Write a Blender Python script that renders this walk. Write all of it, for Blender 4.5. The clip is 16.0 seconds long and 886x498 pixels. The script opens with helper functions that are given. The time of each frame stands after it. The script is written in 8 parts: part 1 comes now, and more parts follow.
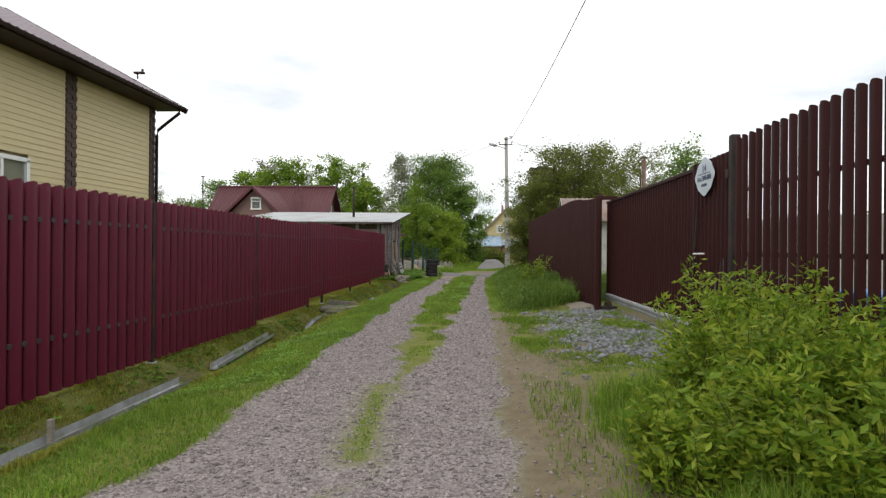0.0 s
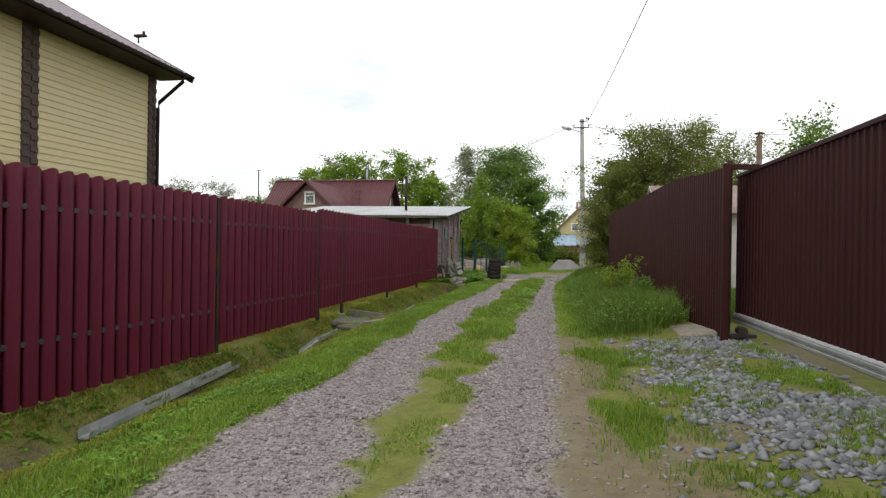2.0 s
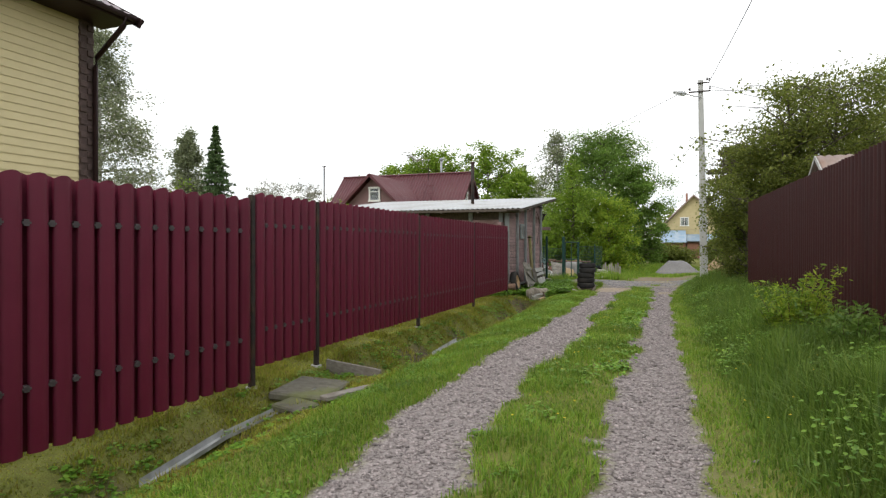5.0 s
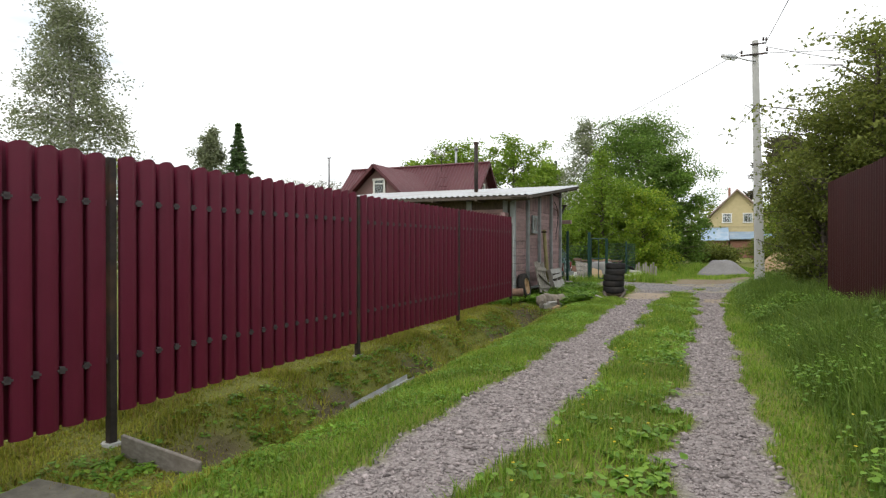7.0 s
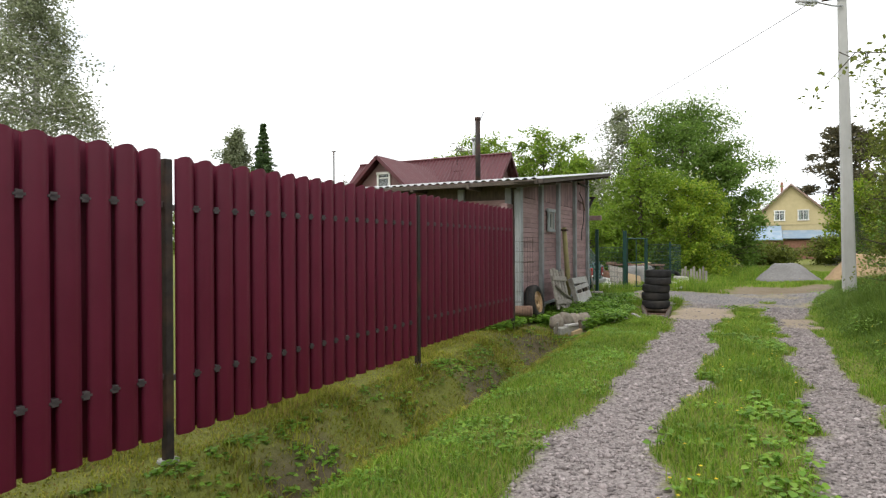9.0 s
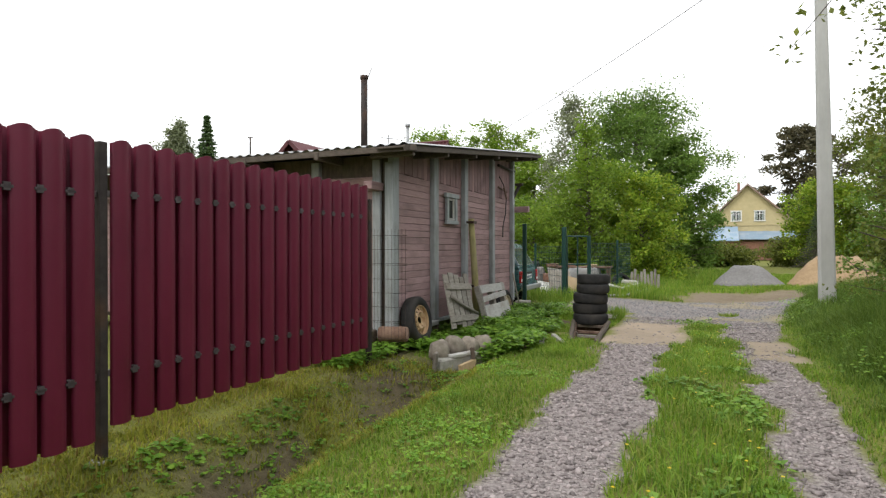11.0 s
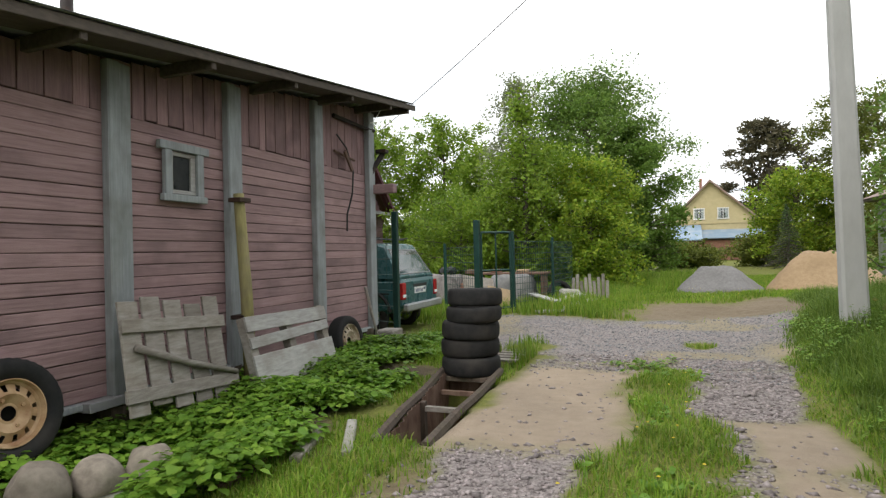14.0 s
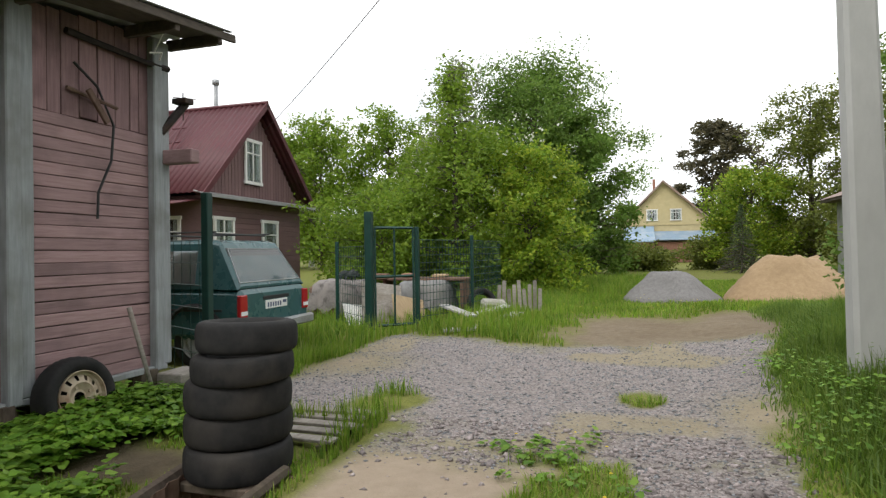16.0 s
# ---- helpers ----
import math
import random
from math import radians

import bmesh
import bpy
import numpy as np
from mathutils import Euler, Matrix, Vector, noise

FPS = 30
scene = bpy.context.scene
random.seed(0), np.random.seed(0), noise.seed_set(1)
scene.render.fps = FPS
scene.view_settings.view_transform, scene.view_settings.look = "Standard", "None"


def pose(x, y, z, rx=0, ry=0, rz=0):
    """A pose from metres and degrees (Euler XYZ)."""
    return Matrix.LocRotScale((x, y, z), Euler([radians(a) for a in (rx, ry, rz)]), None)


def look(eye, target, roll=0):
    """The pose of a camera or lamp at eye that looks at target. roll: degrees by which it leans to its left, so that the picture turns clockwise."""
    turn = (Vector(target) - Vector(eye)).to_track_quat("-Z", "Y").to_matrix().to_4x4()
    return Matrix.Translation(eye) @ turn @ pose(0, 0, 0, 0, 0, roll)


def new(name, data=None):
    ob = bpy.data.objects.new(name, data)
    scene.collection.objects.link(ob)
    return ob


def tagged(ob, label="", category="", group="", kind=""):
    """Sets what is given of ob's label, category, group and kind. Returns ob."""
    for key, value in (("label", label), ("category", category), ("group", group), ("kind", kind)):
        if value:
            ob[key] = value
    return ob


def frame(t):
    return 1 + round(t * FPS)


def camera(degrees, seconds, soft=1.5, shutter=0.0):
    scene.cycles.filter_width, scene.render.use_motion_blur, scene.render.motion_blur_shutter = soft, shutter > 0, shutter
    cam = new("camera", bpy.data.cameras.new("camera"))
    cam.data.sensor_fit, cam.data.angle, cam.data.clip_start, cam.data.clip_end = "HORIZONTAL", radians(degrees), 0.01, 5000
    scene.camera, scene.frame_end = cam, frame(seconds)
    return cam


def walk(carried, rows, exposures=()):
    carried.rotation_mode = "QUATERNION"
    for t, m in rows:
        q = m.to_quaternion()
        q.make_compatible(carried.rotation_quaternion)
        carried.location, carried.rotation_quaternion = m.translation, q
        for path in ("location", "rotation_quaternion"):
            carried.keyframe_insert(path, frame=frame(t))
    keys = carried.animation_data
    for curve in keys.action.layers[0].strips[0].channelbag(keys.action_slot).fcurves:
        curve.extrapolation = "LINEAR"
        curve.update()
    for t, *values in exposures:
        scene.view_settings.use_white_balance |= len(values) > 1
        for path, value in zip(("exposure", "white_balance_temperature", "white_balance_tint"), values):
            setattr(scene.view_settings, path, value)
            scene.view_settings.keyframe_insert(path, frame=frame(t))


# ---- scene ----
cam = camera(74.2, 16.0, soft=1.3)
PATH = [
    (0, (0.058, -1.314, 1.323), (-0.067, 0.682, 1.325), 0.5),
    (0.5, (0.067, -0.392, 1.275), (-0.141, 1.597, 1.279), 0.4),
    (1, (0.101, 0.584, 1.296), (-0.149, 2.568, 1.298), 0.4),
    (1.5, (0.181, 1.456, 1.318), (-0.12, 3.433, 1.316), 0.2),
    (2, (0.224, 2.446, 1.273), (-0.147, 4.411, 1.27), 0.9),
    (2.5, (0.229, 3.304, 1.321), (-0.179, 5.262, 1.321), 0.3),
    (3, (0.186, 4.205, 1.355), (-0.282, 6.149, 1.352), 0.2),
    (3.5, (0.243, 5.05, 1.379), (-0.252, 6.987, 1.378), 0.0),
    (4, (0.249, 5.973, 1.435), (-0.315, 7.892, 1.429), 0.1),
    (4.5, (0.147, 6.827, 1.489), (-0.435, 8.741, 1.483), -0.0),
    (4.7, (0.066, 7.175, 1.454), (-0.569, 9.071, 1.445), 0.1),
    (7, (-0.188, 11.288, 1.325), (-0.981, 13.124, 1.313), -0.0),
    (7.5, (-0.37, 12.213, 1.355), (-1.202, 14.031, 1.342), -0.1),
    (8, (-0.595, 13.179, 1.363), (-1.497, 14.964, 1.349), 0.1),
    (8.5, (-0.7, 14.152, 1.356), (-1.605, 15.935, 1.345), -0.3),
    (9, (-0.716, 15.078, 1.351), (-1.619, 16.862, 1.344), -0.3),
    (11.3, (-0.664, 19.193, 1.288), (-1.442, 21.035, 1.283), -0.3),
    (11.5, (-0.625, 19.525, 1.342), (-1.394, 21.371, 1.338), -0.5),
    (12, (-0.596, 20.363, 1.377), (-1.339, 22.219, 1.372), -0.4),
    (12.5, (-0.555, 21.139, 1.294), (-1.267, 23.007, 1.3), -0.7),
    (13, (-0.583, 21.991, 1.268), (-1.296, 23.859, 1.275), -0.9),
    (13.5, (-0.56, 22.8, 1.245), (-1.264, 24.672, 1.251), -0.9),
    (14, (-0.541, 23.676, 1.165), (-1.238, 25.551, 1.182), -1.4),
    (14.5, (-0.489, 24.418, 1.216), (-1.149, 26.306, 1.224), -0.9),
    (15, (-0.406, 25.191, 1.194), (-1.034, 27.089, 1.205), -1.1),
    (15.5, (-0.364, 25.967, 1.155), (-0.931, 27.884, 1.173), -1.2),
    (16, (-0.289, 26.647, 1.181), (-0.856, 28.565, 1.192), -0.8),
]
walk(cam, [(t, look(eye, target, roll)) for t, eye, target, roll in PATH], exposures=[(0, 0.24), (3.5, 0.37), (4.7, 0.47), (7, 0.51), (9, 0.69), (12.5, 0.66), (16, 0.58)])

# ---------------- world and sun: a bright overcast day ----------------
SUN_EL, SUN_AZ = 48, 200
world = bpy.data.worlds.new("world")
scene.world = world
world.use_nodes = True
wn, wl = world.node_tree.nodes, world.node_tree.links
wn.clear()
w_out = wn.new("ShaderNodeOutputWorld")
w_bg = wn.new("ShaderNodeBackground")
w_sky = wn.new("ShaderNodeTexSky")
w_sky.sky_type = "NISHITA"
w_sky.sun_disc = False
w_sky.sun_elevation, w_sky.sun_rotation = radians(SUN_EL), radians(SUN_AZ)
w_tc = wn.new("ShaderNodeTexCoord")
w_map = wn.new("ShaderNodeMapping")
w_map.inputs["Scale"].default_value = (1.0, 1.0, 3.2)
w_noise = wn.new("ShaderNodeTexNoise")
w_noise.inputs["Scale"].default_value = 2.2
w_noise.inputs["Detail"].default_value = 7
w_noise.inputs["Roughness"].default_value = 0.55
w_ramp = wn.new("ShaderNodeValToRGB")
w_ramp.color_ramp.elements[0].position, w_ramp.color_ramp.elements[1].position = 0.30, 0.50
w_ramp.color_ramp.elements[0].color = (6.6, 7.2, 7.8, 1)
w_ramp.color_ramp.elements[1].color = (11.6, 11.75, 11.75, 1)
w_mix = wn.new("ShaderNodeMixRGB")
w_mix.inputs["Fac"].default_value = 0.94
wl.new(w_tc.outputs["Generated"], w_map.inputs["Vector"])
wl.new(w_map.outputs["Vector"], w_noise.inputs["Vector"])
wl.new(w_noise.outputs["Fac"], w_ramp.inputs["Fac"])
wl.new(w_sky.outputs["Color"], w_mix.inputs["Color1"])
wl.new(w_ramp.outputs["Color"], w_mix.inputs["Color2"])
wl.new(w_mix.outputs["Color"], w_bg.inputs["Color"])
w_bg.inputs["Strength"].default_value = 0.095
wl.new(w_bg.outputs["Background"], w_out.inputs["Surface"])

sun_data = bpy.data.lights.new("sun", "SUN")
sun_data.energy, sun_data.angle, sun_data.color = 1.0, radians(25), (1.0, 0.96, 0.9)
sun = new("sun", sun_data)
az, el = radians(SUN_AZ), radians(SUN_EL)
sun.matrix_world = look((math.sin(az) * math.cos(el) * 60, math.cos(az) * math.cos(el) * 60, math.sin(el) * 60), (0, 0, 0))


# ---------------- materials ----------------
def mat(name, c1, c2, scale=8.0, rough=0.7, bump=0.3, metal=0.0, stretch=(1, 1, 1), stain=None, stain_amount=0.5,
        stain_scale=1.3, vary=0.12, fine=6.0, bump_dist=0.01, spec=0.4, island=False):
    """Two tones mixed by grain, a stain at a larger scale, a small change from piece to piece, and relief."""
    m = bpy.data.materials.new(name)
    m.use_nodes = True
    n, l = m.node_tree.nodes, m.node_tree.links
    p = n["Principled BSDF"]
    tc = n.new("ShaderNodeTexCoord")
    info = n.new("ShaderNodeObjectInfo")
    add = n.new("ShaderNodeVectorMath")
    add.operation = "MULTIPLY_ADD"
    add.inputs[1].default_value = (1, 1, 1)
    off = n.new("ShaderNodeVectorMath")
    off.operation = "SCALE"
    off.inputs[0].default_value = (13.7, 7.3, 21.1)
    l.new(info.outputs["Random"], off.inputs["Scale"])
    l.new(tc.outputs["Object"], add.inputs[0])
    l.new(off.outputs["Vector"], add.inputs[2])
    mp = n.new("ShaderNodeMapping")
    mp.inputs["Scale"].default_value = stretch
    l.new(add.outputs["Vector"], mp.inputs["Vector"])
    n1 = n.new("ShaderNodeTexNoise")
    n1.inputs["Scale"].default_value = scale
    n1.inputs["Detail"].default_value = fine
    n1.inputs["Roughness"].default_value = 0.62
    l.new(mp.outputs["Vector"], n1.inputs["Vector"])
    r1 = n.new("ShaderNodeValToRGB")
    r1.color_ramp.elements[0].position, r1.color_ramp.elements[1].position = 0.32, 0.68
    r1.color_ramp.elements[0].color, r1.color_ramp.elements[1].color = (*c1, 1), (*c2, 1)
    l.new(n1.outputs["Fac"], r1.inputs["Fac"])
    col = r1.outputs["Color"]
    if stain:
        n2 = n.new("ShaderNodeTexNoise")
        n2.inputs["Scale"].default_value = stain_scale
        n2.inputs["Detail"].default_value = 5
        l.new(add.outputs["Vector"], n2.inputs["Vector"])
        r2 = n.new("ShaderNodeValToRGB")
        r2.color_ramp.elements[0].position, r2.color_ramp.elements[1].position = 0.48, 0.72
        r2.color_ramp.elements[0].color = (0, 0, 0, 1)
        r2.color_ramp.elements[1].color = (stain_amount, stain_amount, stain_amount, 1)
        l.new(n2.outputs["Fac"], r2.inputs["Fac"])
        mx = n.new("ShaderNodeMixRGB")
        mx.inputs["Color2"].default_value = (*stain, 1)
        l.new(r2.outputs["Color"], mx.inputs["Fac"])
        l.new(col, mx.inputs["Color1"])
        col = mx.outputs["Color"]
    if vary:
        hs = n.new("ShaderNodeHueSaturation")
        mr = n.new("ShaderNodeMapRange")
        mr.inputs["To Min"].default_value, mr.inputs["To Max"].default_value = 1 - vary, 1 + vary
        if island:
            geo = n.new("ShaderNodeNewGeometry")
            l.new(geo.outputs["Random Per Island"], mr.inputs["Value"])
        else:
            l.new(info.outputs["Random"], mr.inputs["Value"])
        l.new(mr.outputs["Result"], hs.inputs["Value"])
        l.new(col, hs.inputs["Color"])
        col = hs.outputs["Color"]
    l.new(col, p.inputs["Base Color"])
    rr = n.new("ShaderNodeMapRange")
    rr.inputs["To Min"].default_value, rr.inputs["To Max"].default_value = max(0.02, rough - 0.12), min(1, rough + 0.12)
    l.new(n1.outputs["Fac"], rr.inputs["Value"])
    l.new(rr.outputs["Result"], p.inputs["Roughness"])
    p.inputs["Metallic"].default_value = metal
    p.inputs["Specular IOR Level"].default_value = spec
    if bump:
        b = n.new("ShaderNodeBump")
        b.inputs["Strength"].default_value = bump
        b.inputs["Distance"].default_value = bump_dist
        l.new(n1.outputs["Fac"], b.inputs["Height"])
        l.new(b.outputs["Normal"], p.inputs["Normal"])
    return m


def leaf_mat(name, tones, rough=0.5, through_light=0.35, patch=0.25):
    """Leaves or blades: a tone of its own for each, uneven over the plant, and light that passes through."""
    m = bpy.data.materials.new(name)
    m.use_nodes = True
    n, l = m.node_tree.nodes, m.node_tree.links
    p = n["Principled BSDF"]
    out = n["Material Output"]
    geo = n.new("ShaderNodeNewGeometry")
    ramp = n.new("ShaderNodeValToRGB")
    els = ramp.color_ramp.elements
    while len(els) < len(tones):
        els.new(0.5)
    for i, c in enumerate(tones):
        els[i].position = i / (len(tones) - 1)
        els[i].color = (*c, 1)
    l.new(geo.outputs["Random Per Island"], ramp.inputs["Fac"])
    tc = n.new("ShaderNodeTexCoord")
    ns = n.new("ShaderNodeTexNoise")
    ns.inputs["Scale"].default_value = 1.1
    ns.inputs["Detail"].default_value = 4
    l.new(tc.outputs["Object"], ns.inputs["Vector"])
    mr = n.new("ShaderNodeMapRange")
    mr.inputs["From Min"].default_value, mr.inputs["From Max"].default_value = 0.3, 0.7
    mr.inputs["To Min"].default_value, mr.inputs["To Max"].default_value = 1 - patch, 1 + patch
    l.new(ns.outputs["Fac"], mr.inputs["Value"])
    hs = n.new("ShaderNodeHueSaturation")
    l.new(mr.outputs["Result"], hs.inputs["Value"])
    l.new(ramp.outputs["Color"], hs.inputs["Color"])
    l.new(hs.outputs["Color"], p.inputs["Base Color"])
    p.inputs["Roughness"].default_value = rough
    p.inputs["Specular IOR Level"].default_value = 0.3
    tr = n.new("ShaderNodeBsdfTranslucent")
    l.new(hs.outputs["Color"], tr.inputs["Color"])
    mx = n.new("ShaderNodeMixShader")
    mx.inputs["Fac"].default_value = through_light
    l.new(p.outputs["BSDF"], mx.inputs[1])
    l.new(tr.outputs["BSDF"], mx.inputs[2])
    l.new(mx.outputs["Shader"], out.inputs["Surface"])
    return m


def glass_mat(name, tint=(0.75, 0.8, 0.8)):
    m = bpy.data.materials.new(name)
    m.use_nodes = True
    p = m.node_tree.nodes["Principled BSDF"]
    p.inputs["Base Color"].default_value = (*tint, 1)
    p.inputs["Roughness"].default_value = 0.04
    p.inputs["Transmission Weight"].default_value = 0.9
    p.inputs["IOR"].default_value = 1.45
    return m


M_PICKET_RED = mat("maroon_painted_steel", (0.104, 0.0085, 0.025), (0.124, 0.0105, 0.030), 3.0, 0.45, 0.05, vary=0.08, stain=(0.12, 0.016, 0.036), stain_amount=0.25, spec=0.3)
M_PICKET_BROWN = mat("brown_painted_steel", (0.035, 0.0105, 0.0105), (0.045, 0.0135, 0.013), 3.0, 0.58, 0.05, vary=0.10, stain=(0.046, 0.016, 0.015), stain_amount=0.25, spec=0.12)
M_STEEL_DARK = mat("dark_steel", (0.022, 0.017, 0.016), (0.042, 0.034, 0.031), 14, 0.6, 0.12, metal=0.0, spec=0.2, stain=(0.13, 0.06, 0.03), stain_amount=0.4, stain_scale=4)
M_WORN = mat("worn_grey_primer", (0.075, 0.055, 0.055), (0.14, 0.115, 0.112), 18, 0.7, 0.1, stretch=(1, 3, 0.5))
M_POLE = mat("smooth_grey_concrete", (0.36, 0.36, 0.345), (0.43, 0.43, 0.415), 6, 0.85, 0.15, stretch=(1, 1, 0.4), stain=(0.33, 0.33, 0.31), stain_amount=0.5, stain_scale=0.8, vary=0.02)
M_CLIP = mat("dark_zinc_clip", (0.045, 0.034, 0.036), (0.085, 0.070, 0.072), 20, 0.6, 0.1)
M_RAIL = mat("rail_steel", (0.10, 0.085, 0.082), (0.17, 0.15, 0.145), 20, 0.5, 0.1, metal=0.3)
M_GALV = mat("galvanised_steel", (0.30, 0.31, 0.32), (0.42, 0.43, 0.44), 9, 0.45, 0.1, metal=0.4, stain=(0.24, 0.20, 0.15), stain_amount=0.5, stain_scale=3)
M_GUTTER = mat("weathered_gutter_metal", (0.25, 0.255, 0.255), (0.39, 0.395, 0.395), 7, 0.55, 0.15, stain=(0.12, 0.13, 0.06), stain_amount=0.7, stain_scale=4)
M_CONCRETE = mat("concrete", (0.30, 0.30, 0.285), (0.42, 0.415, 0.40), 18, 0.85, 0.35, stain=(0.20, 0.20, 0.17), stain_amount=0.6, stain_scale=1.5, vary=0.06)
M_MOSSY = mat("mossy_concrete", (0.27, 0.26, 0.23), (0.40, 0.385, 0.35), 16, 0.9, 0.4, stain=(0.12, 0.13, 0.05), stain_amount=0.7, stain_scale=2.5)
M_DARKSLAB = mat("mossy_dark_slab", (0.085, 0.078, 0.060), (0.16, 0.15, 0.12), 12, 0.95, 0.5, stain=(0.14, 0.16, 0.04), stain_amount=0.85, stain_scale=2.2)
M_BOULDER = mat("boulder_granite", (0.16, 0.135, 0.108), (0.29, 0.25, 0.205), 14, 0.85, 0.4, stain=(0.15, 0.14, 0.10), stain_amount=0.6, stain_scale=3)
M_SHED = mat("faded_pink_brown_boards", (0.265, 0.165, 0.164), (0.36, 0.240, 0.238), 5, 0.8, 0.5, stretch=(3, 0.6, 9), stain=(0.145, 0.095, 0.095), stain_amount=0.6, stain_scale=2.2, vary=0.13)
M_SHED_V = mat("faded_upright_boards", (0.215, 0.130, 0.131), (0.31, 0.195, 0.194), 5, 0.8, 0.5, stretch=(3, 9, 0.6), stain=(0.08, 0.045, 0.045), stain_amount=0.75, stain_scale=2.2, vary=0.2)
M_BATTEN = mat("grey_blue_painted_timber", (0.235, 0.255, 0.262), (0.34, 0.36, 0.365), 6, 0.75, 0.45, stretch=(6, 6, 0.5), stain=(0.165, 0.165, 0.15), stain_amount=0.7, stain_scale=3, vary=0.1)
M_GREYWOOD = mat("weathered_grey_wood", (0.20, 0.175, 0.15), (0.32, 0.295, 0.265), 6, 0.85, 0.55, stretch=(3, 1.2, 6), stain=(0.16, 0.13, 0.10), stain_amount=0.7, stain_scale=4, vary=0.18)
M_WHITEWOOD = mat("worn_white_wood", (0.32, 0.31, 0.295), (0.46, 0.45, 0.43), 7, 0.8, 0.5, stretch=(3, 1, 6), stain=(0.25, 0.22, 0.19), stain_amount=0.75, stain_scale=4, vary=0.1)
M_DARKWOOD = mat("dark_brown_wood", (0.055, 0.04, 0.03), (0.12, 0.09, 0.07), 8, 0.85, 0.5, stretch=(3, 3, 1), stain=(0.07, 0.08, 0.03), stain_amount=0.4, stain_scale=3)
M_ROOFEDGE = mat("old_eaves_wood", (0.06, 0.047, 0.038), (0.115, 0.093, 0.075), 8, 0.85, 0.5, stretch=(3, 1, 3), stain=(0.06, 0.05, 0.04), stain_amount=0.6)
M_SHEDROOF = mat("shed_roof_sheet", (0.34, 0.35, 0.36), (0.46, 0.47, 0.48), 5, 0.5, 0.15, stain=(0.22, 0.19, 0.16), stain_amount=0.6, stain_scale=0.9)
M_RUST = mat("rusty_sheet", (0.09, 0.05, 0.035), (0.19, 0.12, 0.09), 9, 0.8, 0.4, metal=0.1, stretch=(2, 2, 0.6), stain=(0.28, 0.20, 0.15), stain_amount=0.5, stain_scale=4)
M_RIM = mat("rusty_beige_rim", (0.40, 0.25, 0.13), (0.50, 0.35, 0.20), 12, 0.6, 0.25, stain=(0.20, 0.07, 0.02), stain_amount=0.8, stain_scale=7)
M_RIM2 = mat("dusty_beige_rim", (0.33, 0.26, 0.18), (0.43, 0.36, 0.27), 12, 0.6, 0.25, stain=(0.18, 0.08, 0.04), stain_amount=0.7, stain_scale=7)
M_TYRE = mat("tyre_rubber", (0.012, 0.012, 0.013), (0.028, 0.027, 0.026), 10, 0.82, 0.3, spec=0.25, stain=(0.075, 0.065, 0.055), stain_amount=0.5, stain_scale=3, vary=0.2)
M_SIDING = mat("yellow_vinyl_siding", (0.56, 0.475, 0.265), (0.60, 0.51, 0.29), 4, 0.55, 0.08, vary=0.025, stain=(0.52, 0.44, 0.25), stain_amount=0.4)
M_STRIP = mat("brown_stone_trim", (0.055, 0.035, 0.03), (0.10, 0.065, 0.057), 16, 0.75, 0.7, vary=0.14, bump_dist=0.02)
M_BROWN_TRIM = mat("brown_metal_trim", (0.026, 0.013, 0.014), (0.036, 0.019, 0.019), 5, 0.55, 0.05, spec=0.2)
M_TILE_ROOF = mat("brown_metal_tile", (0.12, 0.078, 0.094), (0.16, 0.11, 0.13), 4, 0.36, 0.08, stain=(0.15, 0.12, 0.125), stain_amount=0.4)
M_PVC = mat("white_pvc", (0.74, 0.75, 0.76), (0.8, 0.81, 0.82), 5, 0.4, 0.03, vary=0.02)
M_RED_ROOF = mat("maroon_corrugated_roof", (0.075, 0.017, 0.022), (0.10, 0.026, 0.032), 5, 0.5, 0.1, stain=(0.09, 0.03, 0.03), stain_amount=0.6)
M_HOUSE_BOARD = mat("mauve_brown_boards", (0.145, 0.083, 0.083), (0.19, 0.112, 0.11), 6, 0.75, 0.3, stretch=(1, 1, 8), stain=(0.12, 0.07, 0.07), stain_amount=0.5)
M_TRIM_GREY = mat("light_grey_flashing", (0.27, 0.27, 0.275), (0.36, 0.36, 0.365), 7, 0.5, 0.1, stain=(0.2, 0.18, 0.17), stain_amount=0.5)
M_WHITE = mat("white_paint", (0.70, 0.69, 0.66), (0.78, 0.77, 0.74), 9, 0.6, 0.15, stain=(0.55, 0.53, 0.49), stain_amount=0.4)
M_CURTAIN = mat("pale_curtain", (0.40, 0.42, 0.40), (0.55, 0.56, 0.54), 6, 0.9, 0.1, stretch=(9, 9, 0.5))
M_VERANDA = mat("faded_grey_green_boards", (0.14, 0.155, 0.135), (0.22, 0.235, 0.205), 6, 0.85, 0.4, stretch=(6, 1, 0.6), stain=(0.16, 0.14, 0.12), stain_amount=0.6, stain_scale=2)
# Near-black sheets behind panes and rims; the unlit space is in this colour.
M_DARK = mat("dark_interior", (0.012, 0.012, 0.012), (0.022, 0.020, 0.018), 5, 0.9, 0)
M_YELLOW_HOUSE = mat("pale_yellow_render", (0.44, 0.365, 0.20), (0.50, 0.42, 0.24), 3, 0.8, 0.1, stain=(0.40, 0.335, 0.19), stain_amount=0.5)
M_BLUE_ROOF = mat("light_blue_sheet_roof", (0.20, 0.29, 0.39), (0.26, 0.35, 0.45), 3, 0.4, 0.05, stain=(0.45, 0.48, 0.5), stain_amount=0.5)
M_BARK = mat("bark", (0.055, 0.042, 0.032), (0.12, 0.098, 0.08), 9, 0.9, 0.7, stretch=(3, 3, 0.7), bump_dist=0.03)
